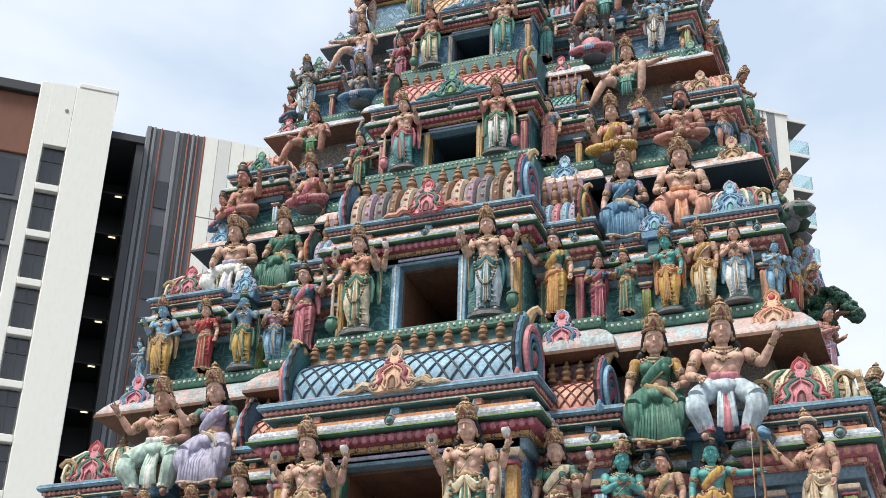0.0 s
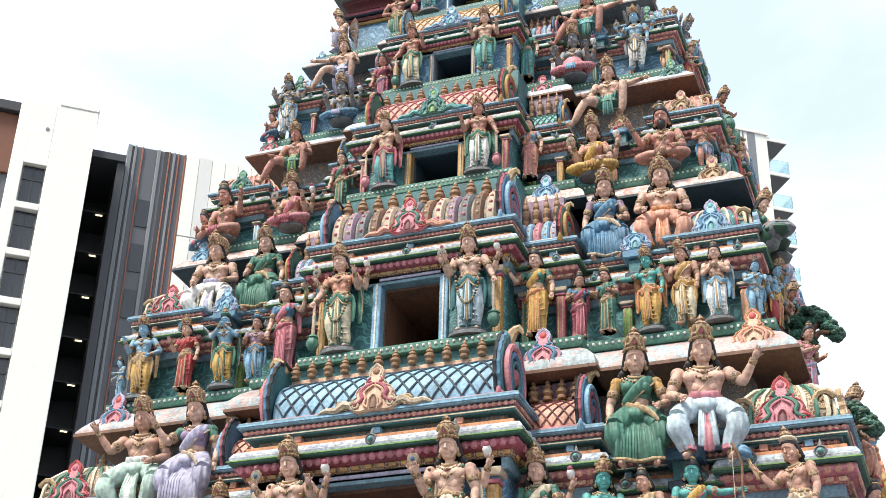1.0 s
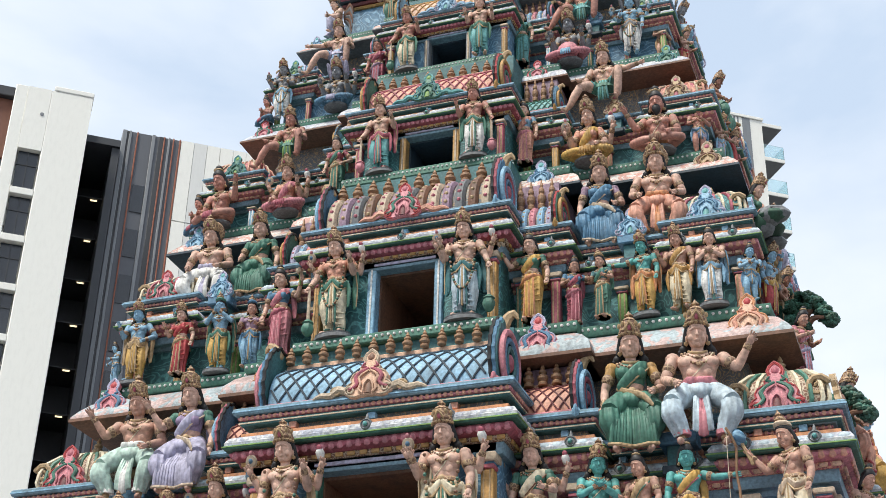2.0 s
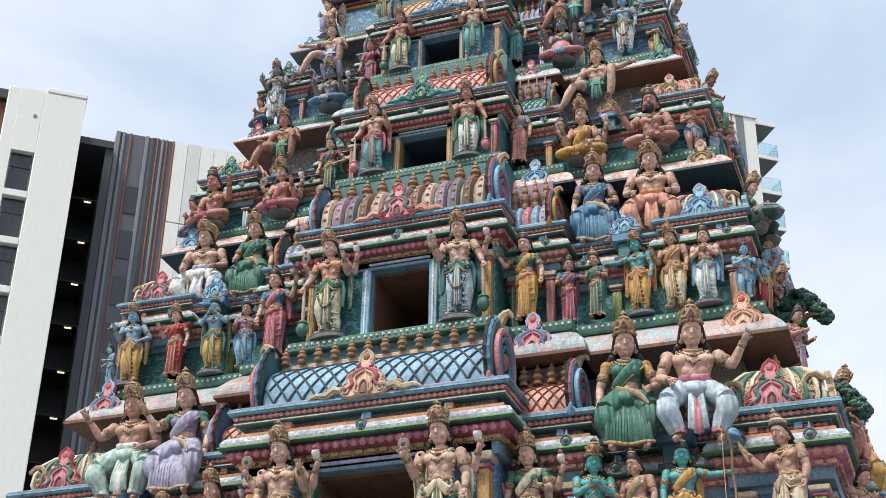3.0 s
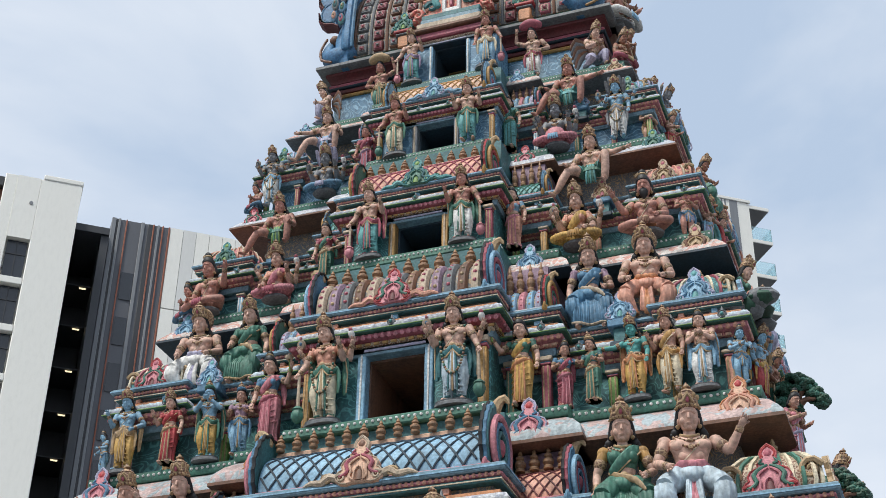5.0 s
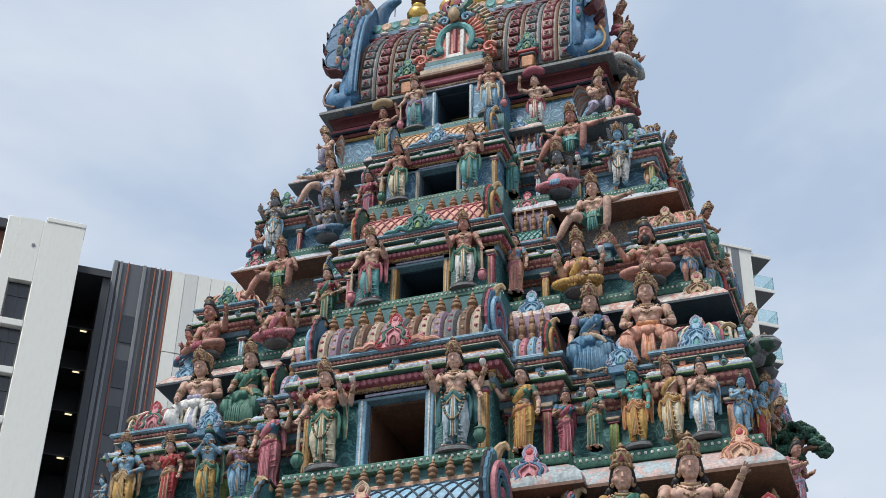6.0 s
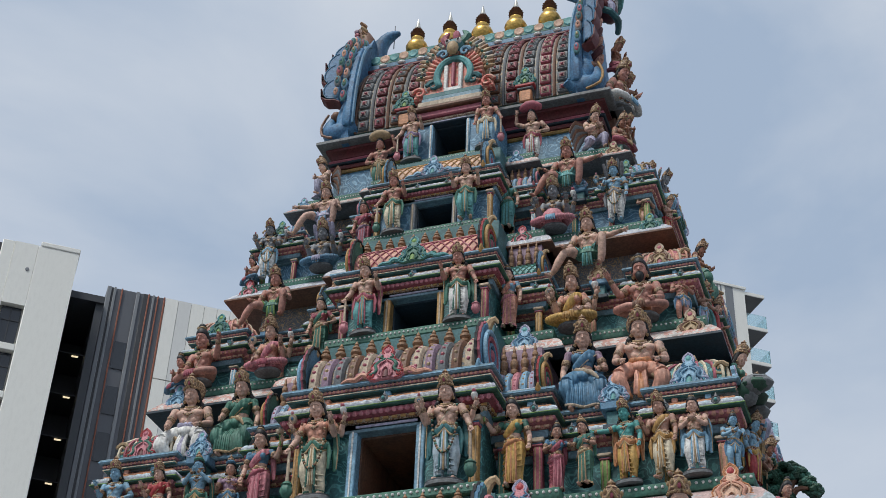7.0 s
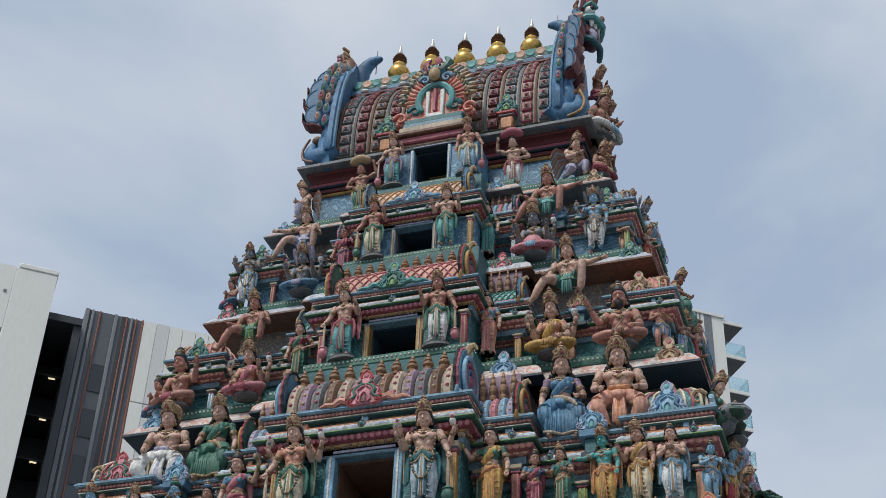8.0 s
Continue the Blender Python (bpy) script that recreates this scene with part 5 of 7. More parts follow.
    # a long flower garland on the standing gods
    if rear and stance == "stand":
        for i in range(30):
            t = math.pi * i / 29
            q = math.sin(t)
            g.ball((0.108 * math.cos(t), -0.076 - 0.014 * q, 0.66 - 0.42 * q ** 0.8), 0.0125, M[("green", "gold", "brown")[i % 3]], 6, 4)
    # arms
    def arm(s, key, back=False):
        e, h = ARMS[key]
        lower = lambda p: (s * p[0], p[1] + (0.04 if back else 0), p[2] - (0.022 if p[2] > 0.5 else 0.0))
        sh = up(s * (0.112 if female else 0.124), 0.02 if back else 0, 0.668)
        e, h = up(*lower(e)), up(*lower(h))
        mid = tuple((a + b) / 2 for a, b in zip(sh, e))
        th = 0.9 if female else 1.0
        g.sweep([sh, mid], [0.037 * u * th, 0.035 * u * th], Sl, 10)
        g.sweep([mid, tuple(a * 0.4 + b * 0.6 for a, b in zip(mid, e)), e, tuple((a * 0.65 + b * 0.35) for a, b in zip(e, h)), h], [0.032 * u * th, 0.031 * u * th, 0.026 * u * th, 0.028 * u * th, 0.017 * u * th], S, 10)
        way = (Vector(h) - Vector(e)).normalized()
        side = way.cross(Vector((0, 1, 0.2))).normalized()
        palm = Vector(h) + way * 0.022 * u
        g.sweep([Vector(h), palm, palm + way * 0.014 * u], [0.016 * u, 0.022 * u, 0.019 * u], S, 8)
        for j in (-1, 0, 1):
            g.sweep([palm + way * 0.012 * u + side * 0.012 * u * j, palm + way * 0.044 * u + side * 0.016 * u * j], [0.0085 * u, 0.006 * u], S, 5)
        g.sweep([palm - side * 0.012 * u, palm + way * 0.018 * u - side * 0.03 * u], [0.008 * u, 0.006 * u], S, 5)
        d = (Vector(e) - Vector(sh)).normalized() * 0.012 * u
        g.sweep([Vector(mid) - d, Vector(mid) + d], 0.038 * u, M["crown"], 10)
        q = Vector(h) * 0.86 + Vector(e) * 0.14
        d = way * 0.011 * u
        g.sweep([q - d, q + d], 0.024 * u, M["crown"], 9)
        return h
    ends = [arm(1, arms[0]), arm(-1, arms[1])]
    for i, key in enumerate(rear):
        s = 1 if i % 2 == 0 else -1
        h = arm(s, key, True)
        at = (h[0], h[1], h[2] + 0.085 * u)
        if i % 2 == 0:
            g.lathe([(0.02 * u, -0.03 * u), (0.026 * u, -0.01 * u), (0.03 * u, 0.01 * u), (0.02 * u, 0.03 * u), (0.004 * u, 0.045 * u)], at, M["white"], 12)
            g.ball((at[0], at[1] - 0.01 * u, at[2] + 0.035 * u), 0.02 * u, M["rose"], 8, 5)
        else:
            g.lathe([(0.008 * u, -0.012 * u), (0.034 * u, -0.012 * u), (0.042 * u, 0), (0.034 * u, 0.012 * u), (0.008 * u, 0.014 * u)], at, M["beige"], 14, "y")
            g.ball((at[0], at[1] - 0.012 * u, at[2]), (0.016 * u, 0.012 * u, 0.016 * u), M["blue"], 8, 5)
            g.ball((at[0], at[1], at[2] + 0.05 * u), (0.014 * u, 0.014 * u, 0.018 * u), M["pink"], 7, 5)
    for i, key in enumerate(arms):
        if key == "mace":
            h, bot = ends[i], -0.0 if stance in ("stand", "sari") else hip
            g.sweep([(h[0], h[1], h[2] + 0.03), (h[0] + 0.01, h[1] - 0.01, bot + 0.13)], [0.012, 0.016], M["beige"], 8)
            g.lathe([(0.016, 0.0), (0.034, 0.015), (0.05, 0.05), (0.052, 0.075), (0.04, 0.11), (0.05, 0.118), (0.042, 0.13), (0.02, 0.15)], (h[0] + 0.01, h[1] - 0.01, bot), M["green" if "greenmace" in extra else "pink"], 14, flute=0.05, waves=7)
        if key == "hold" and "club" in extra:
            h = ends[i]
            g.sweep([(h[0], h[1] - 0.01, h[2] - 0.05), (h[0] * 1.15, h[1] - 0.02, h[2] + 0.1)], 0.014, M["gold"], 7).ball((h[0] * 1.2, h[1] - 0.02, h[2] + 0.15), (0.05, 0.05, 0.055), M["pat_blue"], 10, 6)
        elif key == "hold" and stance == "sari":
            h = ends[i]
            g.sweep([(h[0], h[1] - 0.02, h[2] - 0.03), (h[0], h[1] - 0.02, h[2] + 0.07)], 0.008, M["lime"], 6)
            for j in range(6):
                a = math.pi * j / 3
                g.ball((h[0] + 0.022 * math.cos(a), h[1] - 0.02 + 0.022 * math.sin(a), h[2] + 0.085 + 0.012 * (j % 2)), (0.018, 0.018, 0.026), M["beige"], 7, 5)
    if "bow" in extra:
        h = ends[0]
        g.sweep([(h[0] - 0.03, h[1] - 0.02, h[2] + 0.34), (h[0] + 0.04, h[1] - 0.02, h[2] + 0.2), (h[0] + 0.03, h[1] - 0.02, h[2]), (h[0] + 0.05, h[1] - 0.02, h[2] - 0.2), (h[0] - 0.03, h[1] - 0.02, h[2] - 0.36)], 0.011, M["wood"], 7)
        g.sweep([(h[0] - 0.03, h[1] - 0.02, h[2] + 0.34), (h[0] - 0.03, h[1] - 0.02, h[2] - 0.36)], 0.003, M["cream"], 5)
    if "staff" in extra:
        h = ends[0]
        g.sweep([(h[0], h[1] - 0.01, h[2] + 0.25), (h[0], h[1] - 0.01, 0.02)], 0.01, M["wood"], 6)
    if "flutes" in extra:
        g.sweep([(-0.16, -0.13, 0.725), (0.1, -0.12, 0.73)], 0.009, M["wood"], 6)
    if "wings" in extra:
        for s in (-1, 1):
            for j in range(6):
                g.sweep([up(s * 0.06, 0.07, 0.66 - 0.02 * j), up(s * (0.24 - 0.02 * j), 0.1, 0.72 - 0.05 * j), up(s * (0.32 - 0.02 * j), 0.1, 0.56 - 0.06 * j)], [0.026 * u, 0.034 * u, 0.016 * u], M["stone" if j % 2 else "brown"], 7, 0.4)
    if "load" in extra:
        g.sweep([head(-0.14, 0.0, 0.93), head(-0.05, -0.01, 0.95), head(0.05, 0, 0.955), head(0.14, 0, 0.925)], [0.045 * u, 0.07 * u, 0.07 * u, 0.045 * u], M[trim], 12)
    if "shield" in extra:
        g.lathe([(0.02, 0.06), (0.1, 0.05), (0.17, 0.0), (0.17, -0.03), (0.02, -0.03)], (0, -0.17, hip + 0.02), M["pink"], 18, "y")
    # legs
    def limb(pts, radii, mat, n=12):
        g.sweep(pts, radii, mat, n)
    def pleated(pts, radii, mat, deep, waves):
        """A cloth-covered limb with pleats running along it."""
        pts, n = [Vector(p) for p in pts], 4 * waves
        rings, ref = [], Vector((1, 0, 0))
        for i in range(4 * (len(pts) - 1) + 1):
            j, v = min(i // 4, len(pts) - 2), i / 4 - min(i // 4, len(pts) - 2)
            p0, p1, p2, p3 = pts[max(j - 1, 0)], pts[j], pts[j + 1], pts[min(j + 2, len(pts) - 1)]
            p = 0.5 * ((2 * p1) + (p2 - p0) * v + (2 * p0 - 5 * p1 + 4 * p2 - p3) * v * v + (3 * p1 - p0 - 3 * p2 + p3) * v ** 3)
            t = (0.5 * ((p2 - p0) + 2 * (2 * p0 - 5 * p1 + 4 * p2 - p3) * v + 3 * (3 * p1 - p0 - 3 * p2 + p3) * v * v)).normalized()
            rad = radii[j] * (1 - v) + radii[j + 1] * v
            uu = (ref - t * ref.dot(t)).normalized()
            w = t.cross(uu)
            rings.append([p + (uu * math.cos(q) + w * math.sin(q)) * rad * (1 + deep * math.cos(waves * q + 0.35 * i)) for q in [2 * math.pi * m / n for m in range(n)]])
        first, last = rings[0], rings[-1]
        close = lambda ring: [sum(ring, Vector()) / len(ring) + (q - sum(ring, Vector()) / len(ring)) * 0.3 for q in ring]
        g.loft([close(first)] + rings + [close(last)], mat)
    def foot(x, y, z, a=0.0):
        g.sweep([(x, y + 0.01, z + 0.02), (x + a, y - 0.045, z + 0.016), (x + a * 1.4, y - 0.078, z + 0.01)], [0.022, 0.023, 0.015], S, 8)
        g.sweep([(x, y + 0.004, z + 0.045), (x, y + 0.002, z + 0.055)], 0.026, G, 8)
    def drape(s, z, w=0.1, r=0.0085, mat=None):
        g.sweep([(s * 0.012, -0.056, z + 0.035), (s * 0.055, -0.064, z - 0.012), (s * w, -0.02, z - 0.002)], [r * 0.7, r, r * 0.6], mat or Cl, 6)
    if stance in ("stand", "child"):
        bare = "bareleg" in extra
        sway = 0.012 if arms[0] in ("mace", "down", "hip") else -0.012
        for s, bend in ((1, 0.0), (-1, -0.02)):
            limb([(s * 0.05, 0, hip), (s * 0.06 + sway, -0.014 + bend, hip * 0.6), (s * 0.06 + sway, -0.004 + bend, hip * 0.42), (s * 0.058, 0.004, hip * 0.24), (s * 0.058, 0.004, 0.05)], [0.062, 0.057, 0.046, 0.043, 0.026 if bare else 0.038], S if bare else Cl)
            foot(s * 0.058, 0.0, 0.0, s * 0.018)
            if not bare:
                g.sweep([(s * 0.03, -0.03, 0.055), (s * 0.058, -0.042, 0.05), (s * 0.092, 0.0, 0.056)], 0.009, Tr, 6)
        if bare:
            g.loft([ell(0.505, 0.09, 0.074), ell(0.45, 0.108, 0.082), ell(0.36, 0.112, 0.08), ell(0.33, 0.104, 0.074)], Cl)
        # coloured hip sash knotted in front, pleats hanging down, folds across the thighs
        for s in (-1, 1):
            g.sweep([(s * 0.008, -0.082, hip + 0.035), (s * 0.06, -0.074, hip - 0.025), (s * 0.108, -0.02, hip + 0.005), (s * 0.1, 0.04, hip + 0.03)], [0.018, 0.034, 0.03, 0.016], Tr, 9, 0.55)
            g.sweep([(s * 0.006, -0.084, hip + 0.01), (s * 0.056, -0.084, hip - 0.055), (s * 0.112, -0.022, hip - 0.03)], [0.006, 0.009, 0.006], G, 6)
            if not bare:
                for j in range(6):
                    drape(s, hip * (0.78 - 0.115 * j), 0.108 - 0.005 * j)
            g.sweep([(s * 0.11, -0.03, hip + 0.03), (s * 0.135, -0.03, hip - 0.06), (s * 0.128, -0.02, hip - 0.2)], [0.016, 0.024, 0.014], Tr, 8, 0.5)
        low = 0.2 if not bare else 0.6
        for j in range(5):
            x = -0.03 + 0.015 * j
            g.sweep([(x * 0.6, -0.078, hip + 0.04), (x, -0.08, hip * 0.72), (x * 1.35, -0.066, hip * low + 0.012 * (j % 2))], [0.008, 0.0105, 0.009], (Tr, Cl, G, Cl, Tr)[j], 6)
    elif stance == "sari":
        n, rings = 36, []
        for z, rx, ry, fl, ox in ((0.5, 0.086, 0.07, 0.0, 0.0), (0.45, 0.106, 0.086, 0.01, 0.006), (0.36, 0.104, 0.084, 0.035, 0.012), (0.22, 0.088, 0.076, 0.06, 0.008), (0.1, 0.084, 0.076, 0.085, 0.0), (0.02, 0.094, 0.088, 0.11, 0.0)):
            rings.append([((1 + fl * math.cos(11 * a)) * rx * math.cos(a) + ox, (1 + fl * math.cos(11 * a)) * ry * math.sin(a) - 0.006, z) for a in [2 * math.pi * i / n for i in range(n)]])
        g.loft(rings, Cl)
        g.loft([[(x * 1.03, y * 1.03, 0.02 + 0.025 * q) for x, y, z in rings[-1]] for q in (0, 1)], Tr)
        for j in range(7):
            x = -0.036 + 0.012 * j
            g.sweep([(x, -0.088, 0.48), (x * 1.2, -0.094, 0.3), (x * 1.5, -0.096, 0.04)], [0.008, 0.0105, 0.01], Cl if j % 3 else Tr, 6)
        for j in range(5):
            z = 0.41 - 0.06 * j
            g.sweep([(0.1, -0.03, z + 0.05), (0.05, -0.086, z + 0.02), (-0.05, -0.088, z - 0.03), (-0.098, -0.03, z - 0.035)], [0.006, 0.0095, 0.0095, 0.006], Cl, 6)
        g.sweep([(0.1, 0.0, 0.475), (0.04, -0.09, 0.455), (-0.04, -0.092, 0.42), (-0.11, -0.02, 0.38)], [0.018, 0.026, 0.026, 0.014], Tr, 8, 0.5)
        foot(0.05, -0.05, 0.0)
        foot(-0.05, -0.05, 0.0)
    elif stance in ("sit", "sitsari"):
        knee = 0.18 if stance == "sit" else 0.145
        for s in (-1, 1):
            k1 = (s * knee, -0.17, hip - 0.115)
            low = knee * (0.72 if stance == "sit" else 0.68)
            pleated([(s * 0.055, 0.03, hip + 0.045), (s * knee * 0.5, -0.05, hip - 0.01), (s * knee * 0.82, -0.12, hip - 0.068), k1], [0.066, 0.078, 0.074, 0.064], Cl, 0.03, 6)
            pleated([k1, (s * knee * 1.0, -0.18, hip * 0.52), (s * (knee + low) / 2, -0.16, hip * 0.38), (s * low, -0.14, 0.075)], [0.066, 0.07, 0.062, 0.05], Cl, 0.06, 9)
            foot(s * low, -0.15, 0.0, s * 0.014)
            pleated([(s * low, -0.142, 0.095), (s * low, -0.14, 0.068)], [0.054, 0.054], Tr, 0.06, 9)
        g.ball((0, -0.05, hip - 0.01), (0.13, 0.11, 0.07), Cl, 14, 8)
        # cloth slung between the knees, with pleats and a border
        n, span = (7, 0.045) if stance == "sit" else (15, 0.125)
        for j in range(n):
            x = -span + 2 * span * j / (n - 1)
            dip = 1 - abs(x) / span
            y = -0.17 if stance == "sit" else -0.225 + 0.05 * dip
            end = 0.03 if stance == "sitsari" else 0.05 + 0.05 * abs(x) / span
            g.sweep([(x * 0.5, -0.075, hip + 0.05), (x * 0.85, -0.14 + 0.02 * dip, hip - 0.085 - 0.03 * dip), (x, y, hip * 0.5), (x * 1.15, y + 0.012, end + 0.012 * (j % 2))], [0.012, 0.014, 0.0165, 0.0155], (Cl if abs(x) > span * 0.4 else Tr) if stance == "sit" else Cl, 7)
        if stance == "sitsari":
            g.sweep([(-0.155, -0.215, 0.035), (-0.085, -0.235, 0.025), (0, -0.18, 0.03), (0.085, -0.235, 0.025), (0.155, -0.215, 0.035)], 0.013, Tr, 8)
            g.sweep([up(-0.08, -0.05, 0.53), (-0.02, -0.12, hip + 0.04), (0.07, -0.18, hip - 0.01), (0.13, -0.235, hip - 0.1)], [0.016, 0.02, 0.022, 0.012], Tr, 8, 0.5)
        else:
            for s in (-1, 1):
                g.sweep([(s * 0.012, -0.085, hip + 0.07), (s * 0.07, -0.09, hip + 0.065), (s * 0.12, 0.0, hip + 0.06)], [0.022, 0.03, 0.016], Tr, 9, 0.6)
            g.ball((0, -0.1, hip + 0.065), (0.03, 0.025, 0.026), Tr, 10, 7)
    elif stance == "royal":
        limb([(0.06, 0.02, hip), (0.16, -0.12, hip + 0.10), (0.21, -0.2, hip + 0.12)], [0.07, 0.062, 0.048], S, 12)
        limb([(0.21, -0.2, hip + 0.12), (0.2, -0.19, hip * 0.8), (0.18, -0.16, hip * 0.45), (0.17, -0.15, 0.14)], [0.048, 0.05, 0.044, 0.026], S, 12)
        foot(0.17, -0.16, 0.09)
        limb([(-0.06, 0.02, hip), (-0.18, -0.14, hip + 0.0), (-0.26, -0.2, hip - 0.04)], [0.07, 0.062, 0.048], S, 12)
        limb([(-0.26, -0.2, hip - 0.04), (-0.33, -0.2, hip * 0.55), (-0.38, -0.18, hip * 0.3), (-0.43, -0.16, 0.05)], [0.048, 0.05, 0.042, 0.026], S, 12)
        foot(-0.44, -0.17, 0.0, -0.03)
        g.loft([ell(0.5, 0.097, 0.079), ell(0.46, 0.122, 0.1, -0.02), ell(0.42, 0.122, 0.1, -0.03)], Cl)
        for s in (-1, 1):
            limb([(s * 0.06, 0.01, hip + 0.01), (s * 0.13, -0.09, hip + (0.055 if s > 0 else -0.002))], [0.078, 0.07], Cl, 12)
            for j in range(3):
                x = s * (0.05 + 0.04 * j)
                g.sweep([(x - s * 0.04, -0.09 - 0.03 * j, hip - 0.01), (x, -0.09 - 0.03 * j, hip + 0.075 + 0.012 * j * s), (x + s * 0.05, -0.02, hip + 0.04)], 0.008, Tr if j == 2 else Cl, 6)
        for j in range(5):
            x = -0.03 + 0.015 * j
            g.sweep([(x, -0.1, hip + 0.06), (x * 1.5, -0.135, hip - 0.06), (x * 1.9, -0.11, hip - 0.2)], [0.014, 0.016, 0.01], Cl if j % 2 else Tr, 7)
    elif stance == "lotus":
        bare = "bareleg" in extra
        for s in (-1, 1):
            limb([(s * 0.09, 0.03, hip), (s * 0.24, -0.1, hip - 0.005), (s * 0.31, -0.17, hip - 0.03)], [0.088, 0.074, 0.056], S if bare else Cl, 12)
            limb([(s * 0.31, -0.17, hip - 0.03), (s * 0.16, -0.25, hip - 0.035), (-s * 0.04, -0.26, hip - 0.045)], [0.056, 0.05, 0.03], Cl if not bare else S, 12)
            g.ball((-s * 0.12, -0.26, hip - 0.045), (0.06, 0.032, 0.028), S, 9, 6)
            if not bare:
                for j in range(4):
                    x = s * (0.12 + 0.05 * j)
                    g.sweep([(x - s * 0.03, -0.19, hip - 0.02), (x, -0.11 - 0.03 * j, hip + 0.068 - 0.01 * j), (x + s * 0.05, -0.04 - 0.02 * j, hip + 0.03)], 0.009, Cl, 6)
        if bare:
            g.ball((0, -0.03, hip), (0.15, 0.13, 0.08), Cl, 12, 7)
        g.lathe([(0.15, -0.03), (0.185, -0.022), (0.19, 0.0), (0.18, 0.02), (0.15, 0.03)], (0, -0.06, 0), M["stone"], 20, sx=1.1, sy=0.85, flute=0.03, waves=7)
        for j in range(5):
            g.sweep([(-0.04 + 0.02 * j, -0.14, hip + 0.06), (-0.06 + 0.03 * j, -0.3, hip - 0.02), (-0.07 + 0.035 * j, -0.3, 0.02)], [0.018, 0.018, 0.012], Tr, 7)
    elif stance == "kneel":
        limb([(0.07, 0.0, hip), (0.12, -0.22, hip + 0.06)], [0.09, 0.07], Cl, 12)
        limb([(0.12, -0.22, hip + 0.06), (0.115, -0.22, hip * 0.5), (0.11, -0.2, 0.05)], [0.066, 0.058, 0.04], Cl, 12)
        limb([(-0.07, 0.0, hip), (-0.12, -0.18, 0.08), (-0.12, 0.1, 0.05)], [0.09, 0.07, 0.045], Cl, 12)
        for j in range(4):
            v = 0.2 + 0.2 * j
            g.sweep([(0.03, -0.2 * v, hip), (0.09, -0.22 * v, hip + 0.085 + 0.04 * v), (0.16, -0.2 * v, hip + 0.02)], 0.01, Cl, 6)
        foot(0.11, -0.2, 0.0)
    # plinth
    if stance == "stand" and ("mace" in arms or "cape" in extra):
        g.lathe([(0.10, -0.05), (0.125, -0.045), (0.125, -0.02), (0.115, -0.012), (0.12, 0.0), (0.08, 0.004)], (0, -0.02, 0), M["stone"], 20, sx=1.35, sy=0.75)
    # the upper body leans out a little and the head bows to the street
    neck = hip + 0.26 * u
    g.v = [(x, y - 0.12 * max(0.0, z - hip) - 0.22 * max(0.0, z - neck), z) for x, y, z in g.v]
    return g


def figure(x, y, z, h, stance, skin, cloth, trim="gold", arms=("down", "down"), face=0, label="", **kw):
    key = "statue|" + repr((stance, skin, cloth, trim, arms, sorted(kw.items())))
    me = shared(key, lambda: figure_mesh(stance, skin, cloth, trim, arms, **kw))
    words = {"stand": "standing", "sari": "standing robed", "child": "small standing", "sit": "seated", "sitsari": "seated robed", "royal": "reclining seated", "lotus": "cross-legged seated", "kneel": "kneeling"}[stance]
    text = label or "%s painted statue with %s skin and %s garment" % (words, COLORS[skin], cloth)
    return thing("statue", me, text, "statue", pose(x, y, z, 0, 0, face) @ Matrix.Diagonal((h, h, h, 1)), group="tower statues")


A = figure
# first tier
A(0.92, -4.1, 5.95, 1.70, "stand", "skin_pale", "green", "cream", ("down", "bless"), rear=("rear", "rear"), extra=("cape", "greenmace"))
A(-0.9, -4.1, 5.95, 1.70, "stand", "skin_pale", "rose", "gold", ("bless", "down"), rear=("rear", "rear"), extra=("cape",))
A(1.72, -3.62, 5.95, 1.5, "sari", "skin_pale", "cream", "brown", ("fwd", "down"), rear=("rear", "rear"), top="green")
A(-1.96, -3.62, 5.95, 1.5, "sari", "skin_pale", "cream", "brown", ("down", "fwd"), rear=("rear", "rear"), top="pink")
A(2.38, -3.55, 5.95, 1.33, "stand", "skin_green", "teal", "gold", ("pray", "pray"), 20)
A(2.87, -3.6, 5.95, 1.22, "stand", "skin", "green", "gold", ("down", "fwd"), -25, crown="bun", extra=("sash",))
A(3.32, -3.6, 5.95, 1.28, "stand", "skin_green", "rose", "yellow", ("out", "down"), 10, crown="bun", extra=("sash", "bow"))
A(4.38, -3.62, 5.95, 1.42, "stand", "skin", "cream", "beige", ("down", "hold"), -35, extra=("club",), crown="turban")
A(-2.6, -3.6, 5.95, 1.3, "stand", "skin_red", "white", "gold", ("pray", "pray"), 10)
A(-3.2, -3.6, 5.95, 1.3, "sari", "skin", "rose", "gold", ("down", "bless"), 0, top="green")
A(-4.1, -3.62, 5.95, 1.3, "stand", "skin_blue", "yellow", "red", ("bless", "down"), 15)
A(4.95, -2.9, 5.95, 1.1, "child", "skin", "cream", "gold", ("pray", "pray"), 60, crown="bun", extra=("bareleg",))
# couples seated on the first cornice
A(2.75, -3.42, 7.1, 1.62, "sitsari", "skin_pale", "green", "gold", ("lap", "down"), 12, top="green", sleeve="ochre", label="large seated statue in a green robe with gold crown")
A(3.47, -3.42, 7.1, 1.65, "sit", "skin_pale", "ice", "pink", ("hold", "lap"), 12, label="large seated statue in pale blue cloth with bare chest")
A(-3.24, -3.42, 7.15, 1.6, "sit", "skin", "mint", "white", ("lap", "hold"), 6, label="large seated statue in pale green cloth with bare chest")
A(-2.53, -3.42, 7.18, 1.6, "sitsari", "skin_pale", "lavender", "beige", ("down", "hold"), 4, top="purple", sleeve="green", label="large seated statue in a lavender robe with gold crown")
